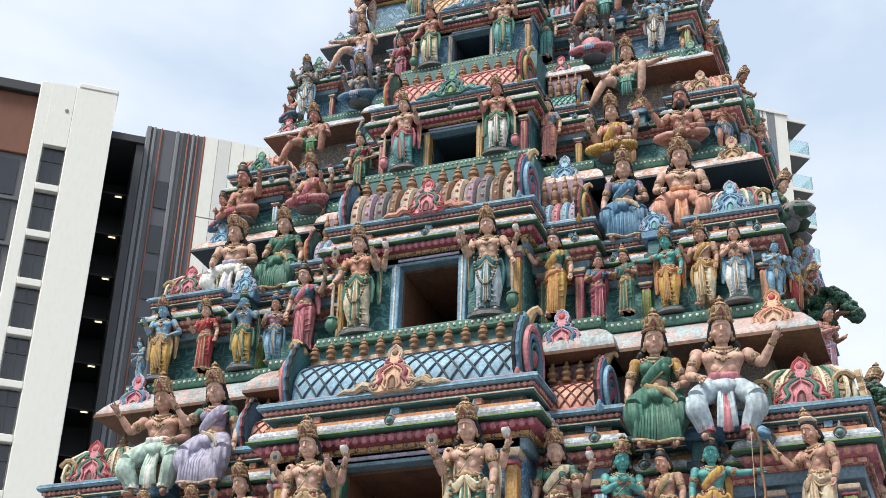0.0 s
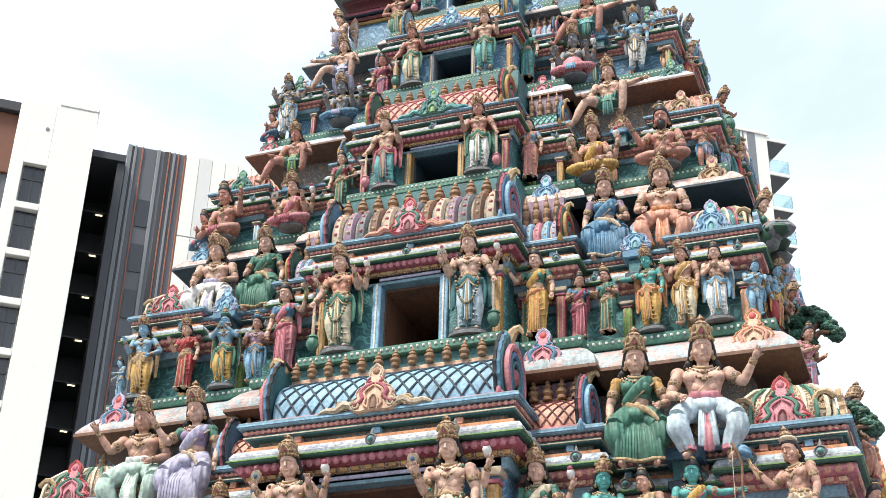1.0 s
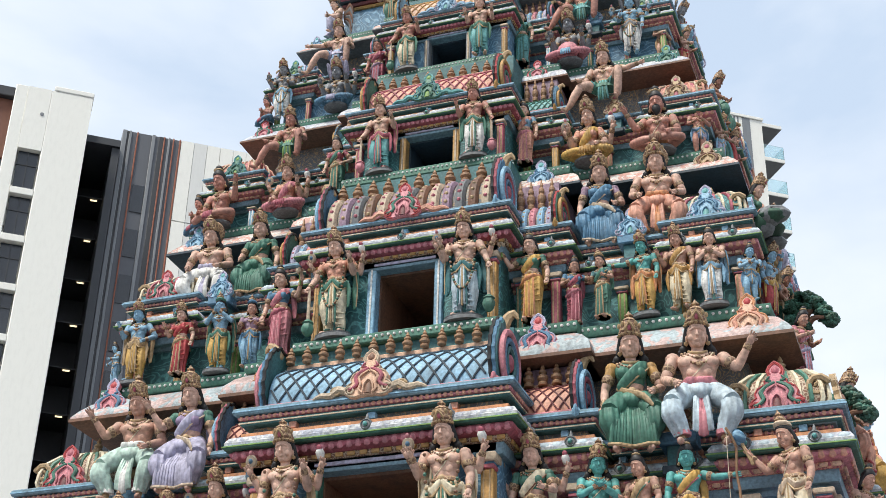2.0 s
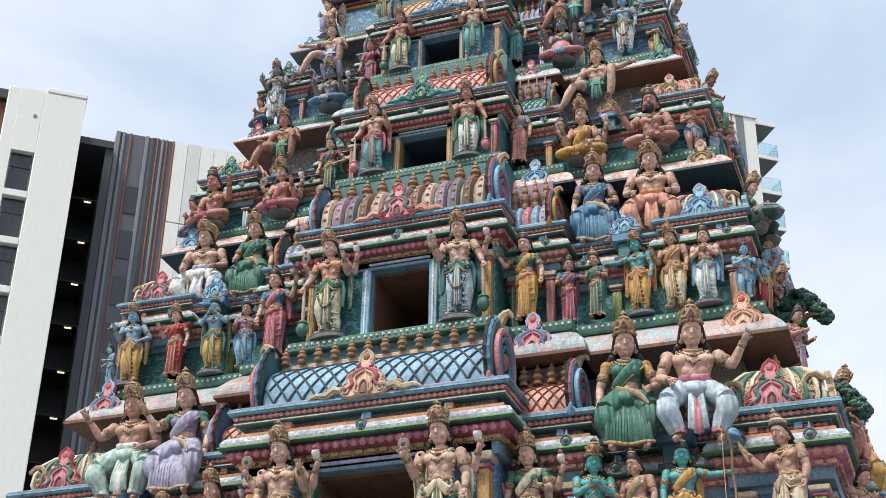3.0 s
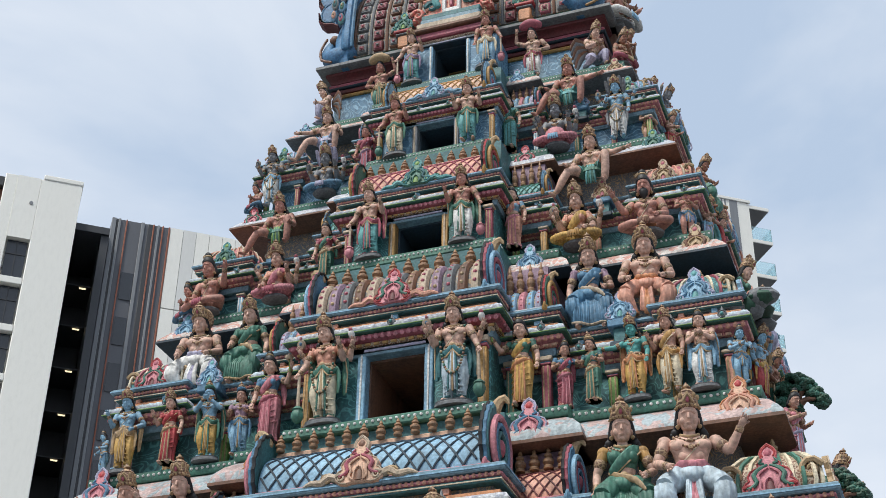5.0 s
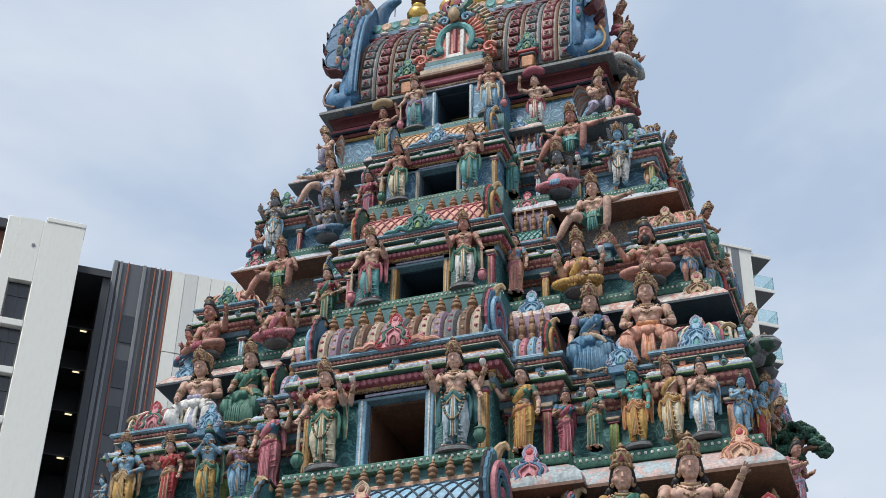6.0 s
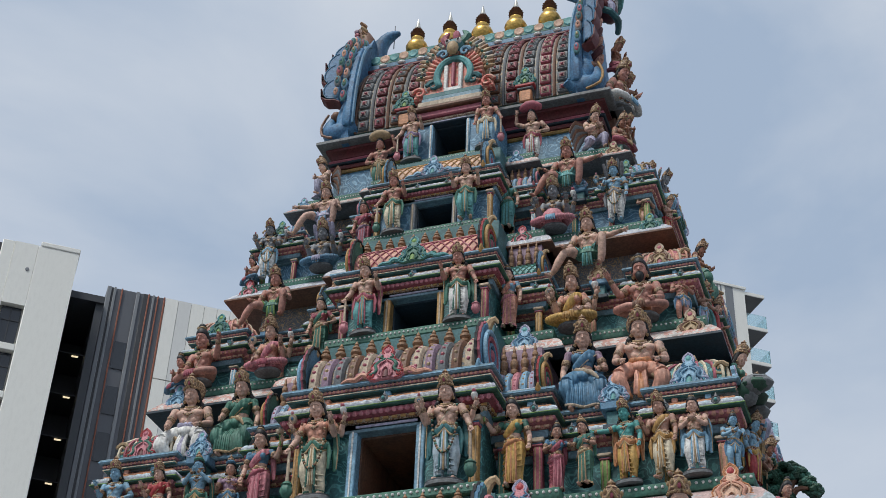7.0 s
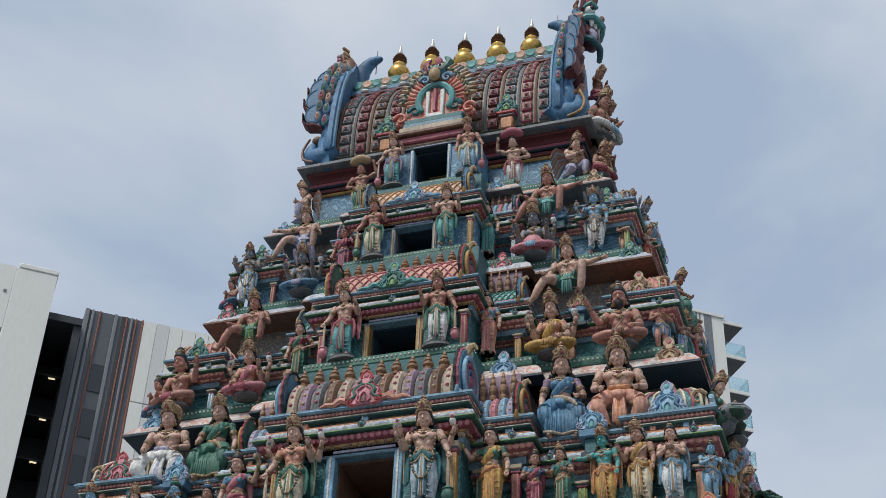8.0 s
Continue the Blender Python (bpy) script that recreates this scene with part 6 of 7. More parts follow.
# second tier
A(0.81, -3.33, 9.07, 1.4, "stand", "skin_pale", "ice", "teal", ("mace", "bless"), 4, rear=("rear", "rear"), top="", extra=("cape", "greenmace"), label="large guardian statue in pale blue cloth leaning on a mace")
A(-0.82, -3.33, 9.07, 1.42, "stand", "skin_pale", "cream", "green", ("bless", "mace"), -4, rear=("rear", "rear"), top="salmon", extra=("cape", "greenmace"), label="large guardian statue in cream cloth leaning on a mace")
A(1.52, -2.98, 9.07, 1.22, "sari", "skin_pale", "yellow", "orange", ("down", "hold"), 0, top="green", crown="bun")
A(-1.72, -2.98, 9.07, 1.28, "sari", "skin_pale", "pink", "rose", ("hold", "down"), 0, top="blue", crown="bun")
A(1.98, -2.82, 9.05, 0.92, "sari", "skin", "rose", "pink", ("out", "fwd"), 25, top="blue", crown="bun")
A(2.34, -2.88, 9.05, 0.90, "sari", "skin", "green", "gold", ("fwd", "fwd"), -15, top="teal", crown="turban")
A(2.83, -2.86, 9.05, 1.05, "stand", "skin_green", "yellow", "orange", ("down", "out"), -12, extra=("cape",))
A(3.24, -2.86, 9.05, 1.08, "stand", "skin", "cream", "ochre", ("down", "bless"), -15, extra=("sash",))
A(3.61, -2.9, 9.05, 1.0, "stand", "skin_pale", "white", "sky", ("pray", "pray"), 0, crown="bun", extra=("cape",))
A(4.02, -2.86, 9.05, 0.74, "child", "skin_blue", "sky", "blue", ("fwd", "pray"), 25, crown="bun", extra=("bareleg",))
A(4.15, -2.3, 9.05, 1.0, "stand", "skin_blue", "red", "yellow", ("up", "down"), 70, extra=("cape",))
A(-2.18, -2.84, 9.05, 0.98, "stand", "skin", "sky", "blue", ("fwd", "fwd"), 10, top="mauve", crown="turban")
A(-2.6, -2.88, 9.05, 1.06, "stand", "skin_blue", "yellow", "green", ("flute", "flute"), 5, crown="turban", extra=("flutes", "cape"))
A(-3.16, -2.86, 9.05, 1.03, "sari", "skin_pale", "red", "gold", ("down", "bless"), 0, top="red")
A(-3.8, -2.86, 9.05, 1.14, "stand", "skin_blue", "yellow", "gold", ("hip", "bless"), 5, extra=("cape",))
A(-4.12, -2.78, 9.05, 0.68, "child", "skin_blue", "sky", "blue", ("fwd", "out"), -45, crown="bun", extra=("bareleg",))
# couples seated on the second cornice
A(2.25, -2.48, 10.12, 1.38, "sitsari", "skin_pale", "blue", "beige", ("lap", "down"), 12, top="blue", sleeve="mauve", label="large seated statue in a blue robe with gold crown")
A(2.96, -2.48, 10.12, 1.41, "sit", "skin_pale", "salmon", "orange", ("lap", "lap"), 8, extra=("halo",), label="large seated statue in orange cloth with bare chest")
A(-3.08, -2.48, 10.1, 1.4, "sit", "skin_pale", "white", "lavender", ("lap", "lap"), 6, extra=("halo",), label="large seated statue in white cloth with bare chest")
A(-2.34, -2.48, 10.15, 1.34, "sitsari", "skin_pale", "green", "gold", ("down", "lap"), 4, top="green", label="large seated statue in a leaf green robe")
# third tier
A(0.67, -2.68, 11.7, 1.13, "stand", "skin_red", "white", "green", ("mace", "bless"), 4, extra=("cape",), label="guardian statue in white leggings leaning on a mace")
A(-0.62, -2.68, 11.7, 1.16, "stand", "skin_pale", "aqua", "rose", ("bless", "mace"), -4, extra=("cape",), label="guardian statue in aqua cloth leaning on a mace")
A(1.21, -2.2, 11.75, 1.0, "sari", "skin_pale", "salmon", "pink", ("down", "hold"), 0, top="sky", crown="bun")
A(-1.46, -2.2, 11.75, 1.0, "sari", "skin_pale", "green", "gold", ("hip", "down"), 0, top="rose", crown="bun")
A(2.05, -2.1, 11.66, 0.96, "lotus", "skin_pale", "yellow", "ochre", ("lap", "bless"), 0, top="salmon", rear=("rear", "rear"))
A(2.95, -2.08, 11.66, 1.0, "lotus", "skin_red", "orange", "brown", ("lap", "hold"), 0, crown="bun", extra=("beard", "bareleg"), wide=1.1)
A(3.42, -1.92, 11.66, 0.78, "child", "skin_red", "lavender", "blue", ("pray", "fwd"), 30, crown="bun", extra=("bareleg",))
A(3.6, -1.5, 11.66, 0.85, "stand", "skin", "lavender", "sky", ("out", "fwd"), 75)
A(-2.21, -2.1, 11.66, 0.9, "lotus", "skin_pale", "pink", "rose", ("bless", "lap"), 0, top="salmon", rear=("rear", "rear"))
A(-3.26, -2.06, 11.66, 1.0, "lotus", "skin_red", "salmon", "rose", ("hold", "lap"), -10, crown="bun", extra=("bareleg",), wide=1.1)
A(-3.62, -1.95, 11.66, 0.68, "lotus", "skin_red", "blue", "rose", ("pray", "pray"), -30, crown="bun")
# reclining pair on the third cornice
A(2.24, -1.95, 12.5, 1.1, "royal", "skin_pale", "green", "aqua", ("out", "knee"), 0, label="reclining statue in green cloth with one leg stretched out")
A(-2.32, -1.95, 12.5, 1.02, "royal", "skin_red", "green", "lime", ("knee", "knee"), 0, label="reclining statue with reddish skin and green cloth")
# fourth tier
A(0.54, -2.1, 13.72, 1.06, "stand", "skin_pale", "aqua", "green", ("bless", "bless"), 4, label="guardian statue in pale aqua cloth with raised hand")
A(-0.54, -2.1, 13.72, 1.06, "stand", "skin_red", "cream", "green", ("bless", "mace"), -4, extra=("greenmace",), label="guardian statue in cream cloth with green mace")
A(0.99, -1.6, 13.8, 0.98, "sari", "skin_pale", "aqua", "green", ("down", "hold"), 0, top="green", crown="bun")
A(-1.2, -1.6, 13.8, 0.98, "sari", "skin_red", "rose", "mauve", ("hold", "down"), 0, top="rose", crown="bun")
A(1.66, -1.5, 13.72, 0.9, "lotus", "grey", "pink", "sky", ("bless", "bless"), 0, rear=("rear", "rear"), extra=("shield",))
A(2.52, -1.45, 13.74, 1.05, "stand", "skin_blue", "white", "grey", ("down", "fwd"), 0, rear=("rear", "rear"), extra=("hood",))
A(2.88, -1.2, 13.72, 0.72, "child", "skin", "orange", "gold", ("pray", "fwd"), 45, crown="bun", extra=("bareleg",))
A(-1.86, -1.5, 13.72, 0.86, "lotus", "grey", "blue", "lavender", ("bless", "bless"), 0, rear=("rear", "rear"), extra=("hood",))
A(-2.78, -1.45, 13.76, 1.05, "stand", "grey", "white", "sky", ("fwd", "bless"), 0, rear=("rear", "rear"))
A(-3.02, -1.4, 13.73, 0.56, "lotus", "skin_red", "blue", "rose", ("pray", "pray"), -30, crown="bun")
# reclining pair on the fourth cornice
A(1.84, -1.4, 14.32, 1.04, "royal", "skin_red", "aqua", "green", ("out", "knee"), 0, label="reclining statue in pale green cloth with an outstretched arm")
A(-1.93, -1.4, 14.4, 1.0, "royal", "skin_pale", "lavender", "sky", ("knee", "out"), 0, label="reclining statue in lavender cloth with spread knees")
# fifth tier
A(0.64, -1.55, 15.44, 1.04, "stand", "skin_red", "sky", "cream", ("mace", "down"), 4, label="guardian statue in pale blue cloth beside the top window")
A(-0.54, -1.55, 15.44, 1.0, "stand", "skin_pale", "aqua", "purple", ("bless", "mace"), -4, label="guardian statue in pale green cloth beside the top window")
A(1.22, -1.08, 15.44, 0.98, "child", "skin_pale", "white", "rose", ("hip", "up"), 0, crown="bun", extra=("load",))
A(-1.24, -1.08, 15.44, 0.98, "child", "skin_red", "green", "gold", ("up", "hip"), 0, crown="bun", extra=("load",), label="small burden-bearing statue with reddish skin")
A(2.12, -1.0, 15.44, 0.84, "kneel", "skin_pale", "lavender", "aqua", ("pray", "pray"), 45, extra=("wings",))
A(-2.17, -1.0, 15.44, 0.84, "kneel", "skin_pale", "lavender", "aqua", ("pray", "pray"), -45, extra=("wings",))
# figures along the end wall that faces the street corner
A(4.75, -1.9, 7.3, 1.25, "sitsari", "skin", "salmon", "red", ("lap", "lap"), 88, top="red")
A(4.85, -0.9, 7.25, 1.3, "sit", "skin_blue", "yellow", "red", ("lap", "hold"), 90)
A(4.42, -2.2, 8.2, 1.05, "sari", "skin", "pink", "lavender", ("fwd", "pray"), 60, top="pink", crown="bun")
A(4.2, -1.6, 9.05, 1.05, "stand", "skin_dark", "green", "gold", ("fwd", "hip"), 90)
A(4.2, -0.9, 9.05, 1.05, "sari", "skin", "red", "gold", ("down", "hold"), 90, top="ochre")
A(3.95, -1.6, 10.25, 1.2, "sitsari", "skin_pale", "salmon", "blue", ("lap", "down"), 85, top="green")
A(4.0, -0.9, 10.25, 1.15, "sit", "skin_blue", "lavender", "gold", ("lap", "hold"), 90)
A(3.65, -0.9, 11.68, 0.95, "stand", "skin", "cream", "rose", ("fwd", "bless"), 90)
A(3.5, -1.0, 12.55, 1.0, "sit", "skin_dark", "green", "ochre", ("hold", "lap"), 88, extra=("wings",))
A(3.35, -0.5, 12.6, 1.0, "sit", "skin_blue", "teal", "gold", ("lap", "hold"), 90, extra=("wings",))
A(3.1, -0.75, 13.74, 0.85, "stand", "skin", "orange", "red", ("fwd", "fwd"), 80)
A(3.0, -0.4, 14.4, 0.95, "sit", "grey", "sky", "orange", ("hold", "hold"), 90, rear=("rear", "rear"))
A(2.85, -0.75, 14.35, 0.9, "sitsari", "skin_red", "orange", "gold", ("lap", "lap"), 70, top="orange")
A(2.55, -0.65, 15.44, 0.9, "stand", "skin_dark", "mauve", "gold", ("pray", "fwd"), 80)
A(2.4, -0.4, 16.63, 1.05, "lotus", "skin_red", "white", "sky", ("fwd", "hip"), 70, label="seated drummer statue in white cloth below the roof gable")
A(2.4, 0.1, 16.63, 1.25, "stand", "skin_dark", "maroon", "gold", ("pray", "pray"), 90)
A(2.36, -0.3, 17.5, 0.8, "kneel", "skin_dark", "rose", "gold", ("pray", "hold"), 85)


def sculpted_tree(x, y, z, h):
    """A small plaster tree with a bent trunk and clumped leaves, on the end wall."""
    tree = thing("sculpted_tree", None, "small sculpted plaster tree with dark green leaves", "sculpture", pose(x, y, z))
    rnd = random.Random(5)
    part("trunk", Geo().sweep([(0, 0, 0), (0.1, 0, h * 0.3), (0.05, 0.02, h * 0.6), (0.2, -0.05, h * 0.85)], [0.07, 0.055, 0.05, 0.03], M["brown"], 8).sweep([(0.08, 0, h * 0.5), (0.24 * h, -0.05, h * 0.62), (0.4 * h, -0.08, h * 0.6)], [0.045, 0.035, 0.02], M["brown"], 7), tree)
    g = Geo()
    for cx, cz, r in ((0.15, 0.95, 0.2), (0.35, 0.9, 0.16), (0.5, 0.72, 0.14), (0.62, 0.6, 0.12), (-0.05, 0.85, 0.16), (0.1, 0.5, 0.14), (-0.1, 0.6, 0.15)):
        for _ in range(60):
            a, b = rnd.uniform(0, 6.28), rnd.uniform(-1.2, 1.5)
            q = Vector((math.cos(a) * math.cos(b), math.sin(a) * math.cos(b), math.sin(b))) * r * 0.58 * rnd.uniform(0.7, 1.1)
            g.ball((cx * 0.8 * h + q.x, q.y, cz * h + q.z), (0.045, 0.045, 0.035), M["leaf" if rnd.random() < 0.7 else "green"], 5, 4)
    tagged(part("crown", g, tree), kind="stuff")


M["leaf"] = paint("dark_leaf_paint", (0.02, 0.075, 0.045))
sculpted_tree(4.4, -1.9, 8.72, 0.74)
sculpted_tree(4.78, -2.4, 7.4, 0.6)


def fan_arch(x, y, z, r, face, tones, label):
    """A half-round fan of nested painted rings that stands behind a figure."""
    g = Geo()
    for i, tone in enumerate(tones):
        q = r * (1 - 0.22 * i)
        g.sweep([(q * math.cos(t), 0.02 * i, q * math.sin(t)) for t in [math.pi * (-0.15 + 1.3 * j / 18) for j in range(19)]], r * 0.13, M[tone], 7)
    for j in range(15):
        t = math.pi * (-0.12 + 1.24 * j / 14)
        g.ball((1.1 * r * math.cos(t), 0.0, 1.1 * r * math.sin(t)), r * 0.09, M[tones[0]], 6, 4)
    g.box(-r, r, -0.05, 0.1, -r * 0.6, -r * 0.35, M["stone"], 0.02)
    return thing("fan_arch", g, label, "sculpture", pose(x, y, z, 0, 0, face))


fan_arch(4.05, -2.2, 9.82, 0.36, 62, ("ochre", "sky", "lavender"), "ochre and blue ringed fan arch behind a statue")
fan_arch(3.6, -1.35, 12.05, 0.3, 62, ("red", "aqua", "green"), "red and aqua ringed fan arch behind a statue")
fan_arch(2.98, -0.95, 14.0, 0.26, 70, ("sky", "teal", "lavender"), "pale blue ringed fan arch behind a statue")
hill = Geo()
rnd = random.Random(9)
for _ in range(26):
    hill.ball((rnd.uniform(-0.32, 0.32), rnd.uniform(-0.3, 0.3), rnd.uniform(-0.08, 0.1)), (rnd.uniform(0.12, 0.2), rnd.uniform(0.12, 0.2), rnd.uniform(0.07, 0.12)), M["stone" if rnd.random() < 0.5 else "leaf"], 8, 6)
thing("sculpted_hill", hill, "dark green sculpted rock canopy above a statue", "sculpture", pose(4.0, -2.35, 10.2))
# more figures packed along the end wall
A(4.3, -1.2, 8.35, 0.9, "sari", "skin", "salmon", "red", ("fwd", "down"), 85, top="salmon", crown="bun")
A(4.55, -1.6, 6.9, 1.0, "stand", "skin_green", "rose", "gold", ("hold", "fwd"), 80)
A(3.8, -1.2, 10.3, 0.85, "stand", "skin_blue", "orange", "gold", ("out", "up"), 80)
A(3.55, -0.4, 11.68, 0.9, "sari", "skin_pale", "red", "gold", ("fwd", "hip"), 85, top="green")
A(3.2, -0.85, 12.7, 0.7, "lotus", "skin", "green", "gold", ("pray", "pray"), 70)
A(2.75, -0.95, 14.42, 0.65, "lotus", "skin_red", "lavender", "blue", ("lap", "lap"), 60)
A(2.5, -0.9, 15.44, 0.7, "lotus", "skin_dark", "rose", "gold", ("pray", "lap"), 60)
A(2.42, -0.35, 15.44, 0.95, "sari", "skin", "sky", "gold", ("out", "hold"), 85, top="orange")

# ---- far buildings ----
def spot(az, dist):
    a = radians(az)
    return Vector((EYE_AT[0] + math.sin(a) * dist, EYE_AT[1] + math.cos(a) * dist))


def rise(el, dist):
    return EYE_AT[2] + dist * math.tan(radians(el))


def meet(az, p, way):
    """Where the sight line at an azimuth meets the upright plane through p along way: how far along."""
    a = radians(az)
    d = Vector((math.sin(a), math.cos(a)))
    e = Vector(EYE_AT[:2])
    # e + t d = p + k way
    det = d.x * -way.y + way.x * d.y
    r = p - e
    t = (r.x * -way.y + way.x * r.y) / det
    return (e + d * t - p).dot(way)


WAY = Vector((0.79, 0.613))
TURN_DEG = math.degrees(math.atan2(WAY.y, WAY.x))
M["facade_white"] = paint("white_render", (0.80, 0.79, 0.74), grime=0.06, rough=0.7, bump=0.05, mottle=0.15)
M["facade_dark"] = paint("dark_cladding", (0.035, 0.037, 0.042), grime=0.1, rough=0.45, bump=0.05, mottle=0.15)
M["facade_mid"] = paint("grey_cladding", (0.10, 0.105, 0.12), grime=0.1, rough=0.45, bump=0.05, mottle=0.15)
M["fin_grey"] = paint("grey_fin", (0.20, 0.21, 0.225), grime=0.1, rough=0.45, bump=0.05, mottle=0.15)
M["panel_grey"] = paint("pale_grey_panel", (0.66, 0.66, 0.64), grime=0.06, rough=0.6, bump=0.05, mottle=0.15)
M["fin_orange"] = paint("orange_fin", (0.24, 0.075, 0.04), grime=0.1, rough=0.45, bump=0.05, mottle=0.15)
M["panel_brown"] = paint("brown_cladding", (0.16, 0.06, 0.035), grime=0.2, rough=0.6, bump=0.05, mottle=0.15)
M["window_glass"] = paint("dark_glazing", (0.03, 0.035, 0.045), grime=0.0, rough=0.06, bump=0.0)
M["window_glass"].node_tree.nodes["Principled BSDF"].inputs["Specular IOR Level"].default_value = 0.6
# dark grey that paints the shade below and behind the white balcony slabs
M["soffit_shade"] = paint("balcony_shade", (0.16, 0.16, 0.17), grime=0.1, rough=0.7, bump=0.05, mottle=0.15)
glass = bpy.data.materials.new("balcony_glass")
glass.use_nodes = True
gb = glass.node_tree.nodes["Principled BSDF"]
gb.inputs["Base Color"].default_value, gb.inputs["Roughness"].default_value = (0.72, 0.9, 0.93, 1), 0.04
gb.inputs["Transmission Weight"].default_value, gb.inputs["IOR"].default_value = 0.85, 1.3
lamp = bpy.data.materials.new("corridor_lamp")
lamp.use_nodes = True
lb = lamp.node_tree.nodes["Principled BSDF"]
lb.inputs["Emission Color"].default_value, lb.inputs["Emission Strength"].default_value = (1.0, 0.82, 0.52, 1), 0.9

# white slab block with a column of windows
P = spot(-36.68, 80.0)
block = thing("apartment_block", None, "white rendered apartment block with a column of dark windows", "building", pose(P.x, P.y, 0, 0, 0, TURN_DEG))
top = rise(33.38, 80.0)
x_win0, x_win1 = meet(-39.5, P, WAY), meet(-38.5, P, WAY)
x_l = meet(-40.05, P, WAY)
dist_w = (P + WAY * x_win0 - Vector(EYE_AT[:2])).length
z_win = rise(31.06, dist_w)
pitch_w = z_win - rise(29.34, dist_w)
g = Geo().box(x_win1, 0, 0, 14, 0, top, M["facade_white"], 0.05)
g.box(x_l, x_win0, 0, 14, 0, top, M["facade_white"], 0.05)
part("wall", g, block, "plain white rendered wall")
part("wall", Geo().box(x_win0, x_win1, 0, 14, z_win, top, M["facade_white"]), block)
part("wall", Geo().box(x_win0, x_win1, 0.6, 14, 0, z_win, M["facade_white"]), block)
part("parapet", Geo().box(meet(-38.4, P, WAY), 0.05, -0.05, 14, top, top + 0.35, M["facade_white"], 0.05), block)
for i in range(14):
    zt = z_win - pitch_w * i
    win = part("window", Geo().box(x_win0 + 0.1, x_win1 - 0.1, 0.38, 0.5, zt - pitch_w * 0.82, zt - 0.05, M["window_glass"]), block)
    part("frame", Geo().box(x_win0 + 0.08, x_win1 - 0.08, 0.33, 0.4, zt - pitch_w * 0.32, zt - pitch_w * 0.30, M["facade_dark"]), win)
    part("frame", Geo().box((x_win0 + x_win1) / 2 - 0.03, (x_win0 + x_win1) / 2 + 0.03, 0.33, 0.4, zt - pitch_w * 0.82, zt - 0.05, M["facade_dark"]), win)
    part("sill", Geo().box(x_win0, x_win1, -0.02, 0.6, zt - pitch_w, zt - pitch_w * 0.86, M["facade_white"], 0.03), win)
part("vent", Geo().lathe([(0.12, 0), (0.12, 0.04), (0.02, 0.05)], (meet(-38.75, P, WAY), 0, rise(32.1, 81)), M["fin_grey"], 10, "y"), block)
# brown and glazed wing at the far edge
wing_b = thing("glazed_wing", None, "brown-topped apartment wing with dark glazed bands", "building", pose(P.x, P.y, 0, 0, 0, TURN_DEG))
part("wall", Geo().box(x_l - 14, x_l - 0.02, 1.2, 14, 0, top - 4.9, M["facade_mid"]), wing_b, "dark glazed wall")
part("fascia", Geo().box(x_l - 14, x_l - 0.02, 1.0, 14, top - 4.9, top - 0.6, M["panel_brown"], 0.05), wing_b, "brown fascia")
part("roof", Geo().box(x_l - 14, x_l - 0.02, 0.6, 14, top - 0.6, top + 0.1, M["facade_dark"], 0.05), wing_b)
for i in range(12):
    zt = top - 5.3 - 3.1 * i
    for j in range(5):
        win = part("window", Geo().box(x_l - 0.3 - 2.6 * (j + 1), x_l - 0.45 - 2.6 * j, 1.12, 1.26, zt - 2.5, zt, M["window_glass"]), wing_b)
    part("sill", Geo().box(x_l - 14, x_l - 0.02, 1.0, 1.3, zt - 2.9, zt - 2.65, M["facade_mid"], 0.03), wing_b)
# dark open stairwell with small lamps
# near-black on walls, roof and landings stands in for the stairwell's deep shade
M["stairwell_shade"] = paint("stairwell_shade", (0.034, 0.037, 0.044), grime=0.0, rough=0.5, bump=0.05, mottle=0.15)
NRM = Vector((-WAY.y, WAY.x))
stair = thing("stairwell", None, "dark recessed stairwell between buildings with small ceiling lamps", "building", pose(P.x, P.y, 0, 0, 0, TURN_DEG))
xr_at = lambda dep: (meet(-35.18, P + NRM * dep, WAY))
stop = rise(31.75, 83.0)
part("wall", Geo().box(-0.6, xr_at(9) + 0.8, 9.0, 9.5, 0, stop, M["stairwell_shade"]), stair, "back wall in near-black shade colour")
part("wall", Geo().box(-0.6, -0.02, 2.0, 9.0, 0, stop, M["stairwell_shade"]), stair, "side wall in near-black shade colour")
# added box, no real part: hides the bright reflection on the striped side
part("side_cover", Geo().box(xr_at(3.2) - 0.5, xr_at(3.2), 3.2, 8.98, 0, stop - 0.004, M["stairwell_shade"]), stair, "added black cover hiding the striped block's side")
part("roof", Geo().box(0.02, xr_at(3), 3.0, 9.4, stop, stop + 0.5, M["stairwell_shade"]), stair)
for i in range(12):
    zt = stop - 2.2 - 3.05 * i
    part("landing", Geo().box(0.02, xr_at(6), 6.0, 9.0, zt - 0.2, zt - 0.12, M["stairwell_shade"]), stair)
    part("ceiling_lamp", Geo().box(xr_at(6) * 0.42, xr_at(6) * 0.42 + 0.42, 6.2, 6.29, zt - 0.27, zt - 0.2, lamp), stair, "lit ceiling lamp")
# striped block with fins, then white panels
R = spot(-35.16, 84.0)
striped = thing("striped_block", None, "dark clad office block with grey and orange vertical fins", "building", pose(R.x, R.y, 0, 0, 0, TURN_DEG))
st = rise(32.43, 84.0)
xs, xe = meet(-32.55, R, WAY), meet(-29.0, R, WAY)
part("wall", Geo().box(0, xs, 0.15, 16, 0, st, M["facade_mid"]), striped, "dark grey cladding")
fins = ((0.0, 0.5, "fin_grey"), (0.11, 0.3, "fin_grey"), (0.24, 0.26, "fin_orange"), (0.5, 0.4, "fin_grey"), (0.7, 0.26, "fin_orange"), (0.78, 0.24, "fin_grey"), (0.86, 0.24, "fin_orange"), (0.97, 0.3, "fin_orange"), (0.06, 0.35, "facade_dark"), (0.62, 0.8, "facade_dark"))
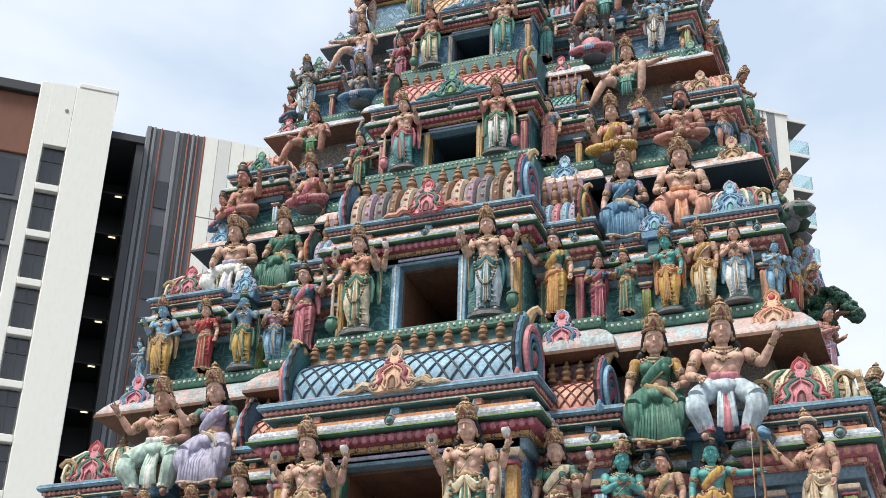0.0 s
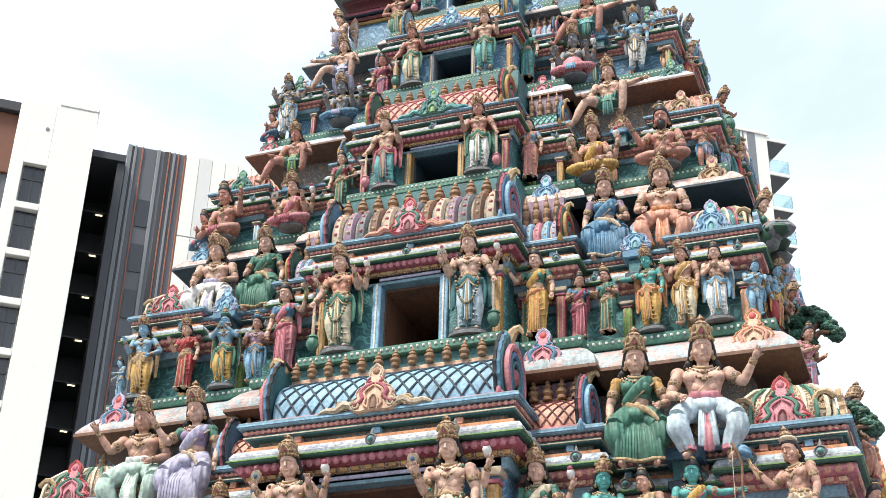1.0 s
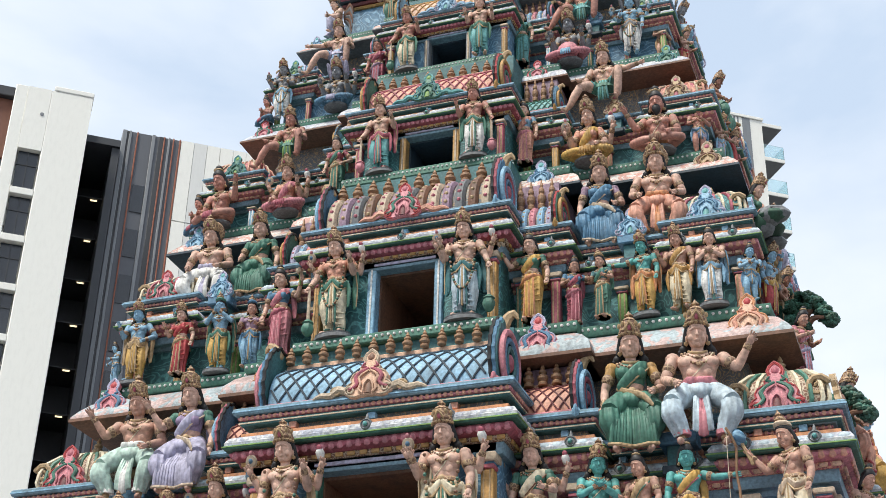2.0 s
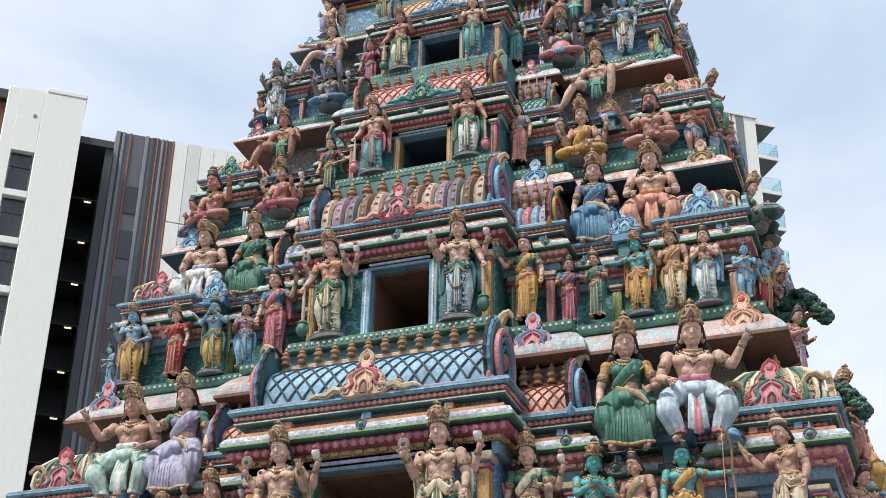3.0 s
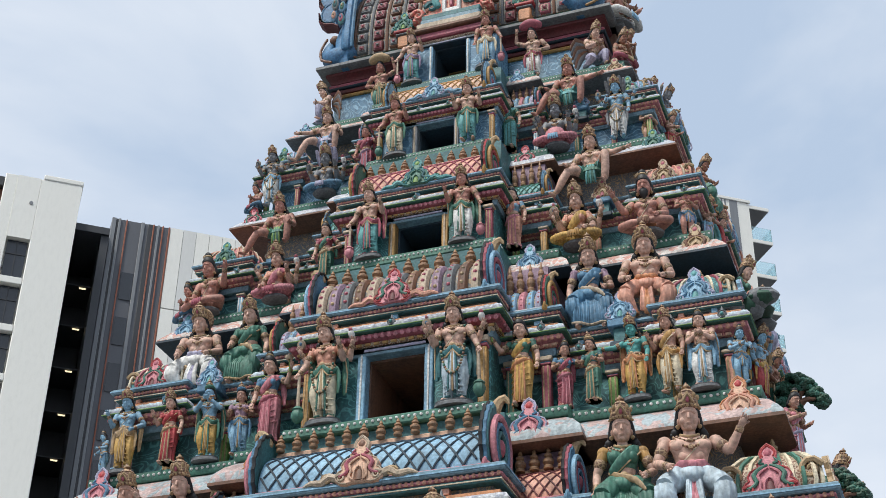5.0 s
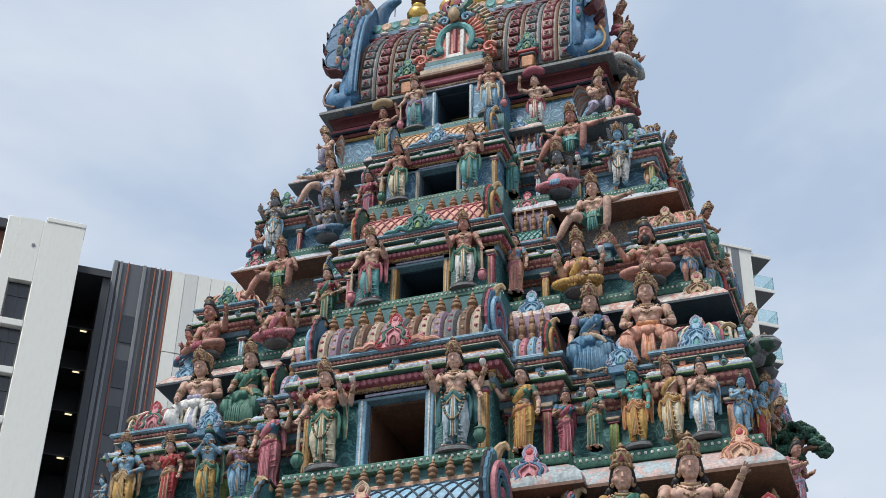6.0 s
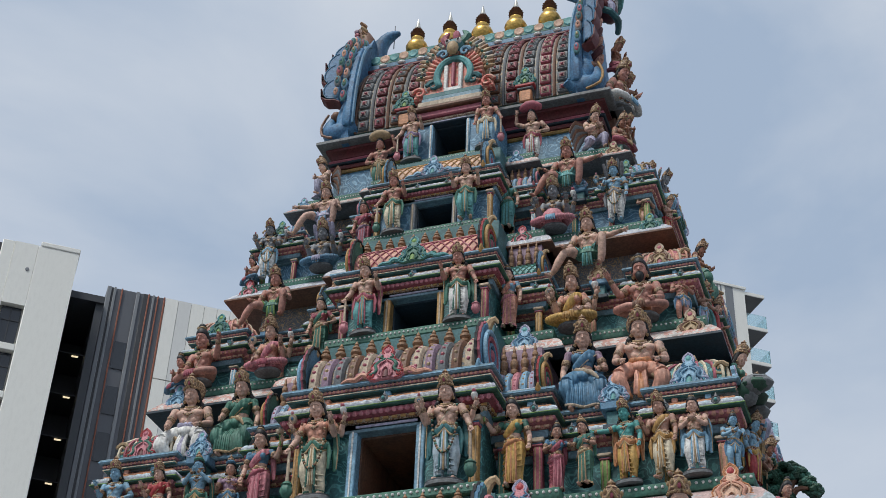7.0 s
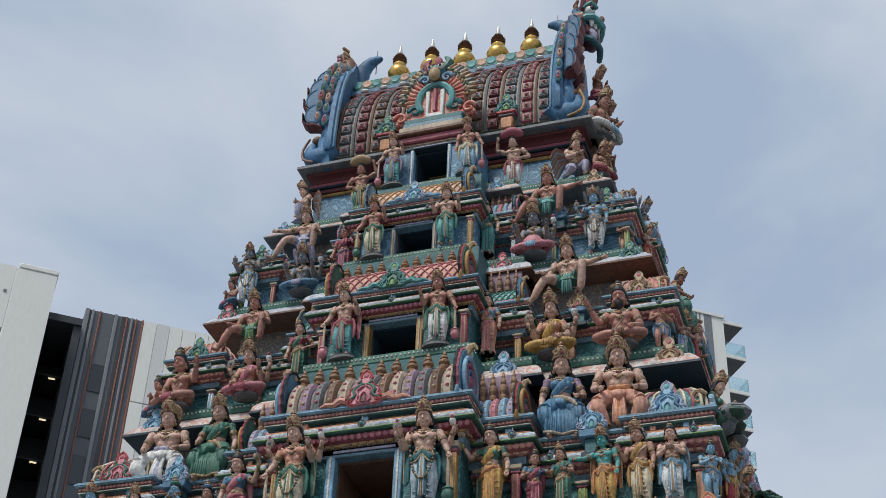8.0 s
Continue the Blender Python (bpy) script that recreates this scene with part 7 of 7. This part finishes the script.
for u, wd, mat in fins:
    part("fin", Geo().box(xs * u, xs * u + wd * (0.55 if "grey" in mat or "dark" in mat else 0.36), 0.02 if mat != "facade_dark" else 0.1, 0.2, 0, st + 0.01, M[mat], 0.02), striped, "vertical " + ("orange fin" if "orange" in mat else "grey fin"))
for i in range(12):
    zt = st - 4.0 - 3.3 * i
    part("window", Geo().box(xs * 0.29, xs * 0.49, 0.08, 0.2, zt - 2.0, zt, M["window_glass"]), striped)
panel = thing("panelled_block", None, "white metal panelled office block with fine joints", "building", pose(R.x, R.y, 0, 0, 0, TURN_DEG))
part("wall", Geo().box(xs + 0.02, xe, 0.2, 16, 0, st - 0.05, M["fin_grey"]), panel, "backing wall")
cols = 6
for i in range(cols):
    x0, x1 = xs + 0.025 + (xe - xs) * i / cols, xs + (xe - xs) * (i + 1) / cols
    for j in range(6):
        z1 = st - 6.2 * j
        part("panel", Geo().box(x0, x1, 0.06, 0.2, z1 - 6.12, z1, M["panel_grey" if i == 1 else "facade_white"]), panel)
# balcony tower
T = spot(-6.0, 95.0)
bw = Vector((0.80, 0.60))
tower_b = thing("balcony_tower", None, "white residential tower with cantilevered balconies and glass railings", "building", pose(T.x, T.y, 0, 0, 0, math.degrees(math.atan2(bw.y, bw.x))))
tt = rise(33.4, 95.0)
xl = meet(-8.6, T, bw)
part("wall", Geo().box(xl, 0, 0, 12, 0, tt, M["facade_white"], 0.03), tower_b, "white rendered wall")
s0, s1 = meet(-6.87, T, bw), meet(-6.53, T, bw)
part("stripe", Geo().box(s0, s1, -0.03, 0.1, 0, tt + 0.02, M["fin_grey"]), tower_b, "grey vertical stripe")
for az in (-7.05, -7.2):
    xj = meet(az, T, bw)
    part("joint", Geo().box(xj - 0.06, xj + 0.06, -0.02, 0.1, 0, tt + 0.01, M["fin_grey"]), tower_b)
part("roof", Geo().box(xl, 0.1, -0.1, 12, tt, tt + 0.25, M["facade_white"], 0.03), tower_b)
step_b = rise(33.31, 95.0) - rise(32.02, 95.0)
out_b = meet(-5.15, T, bw)
for i in range(12):
    z = tt - 0.35 - step_b * i
    slab = part("balcony", Geo().box(-0.05, out_b, 0.0, 3.6, z - 0.05, z + 0.25, M["facade_white"], 0.02), tower_b, "cantilevered balcony slab")
    # thin dark sheet as painted shade on the slab's underside
    part("soffit_shade", Geo().box(0.0, out_b - 0.05, 0.05, 3.55, z - 0.09, z - 0.054, M["soffit_shade"]), slab)
    if i:
        part("railing", Geo().box(0.02, out_b - 0.02, 0.03, 0.06, z + 0.25, z + 1.35, glass), slab, "clear glass railing")
        part("railing", Geo().box(out_b - 0.05, out_b - 0.02, 0.06, 3.55, z + 0.25, z + 1.35, glass), slab, "clear glass railing")
    part("shade_wall", Geo().box(0.0, 0.2, 3.6, 12, z - step_b + 0.25, z - 0.05, M["soffit_shade"]), slab)
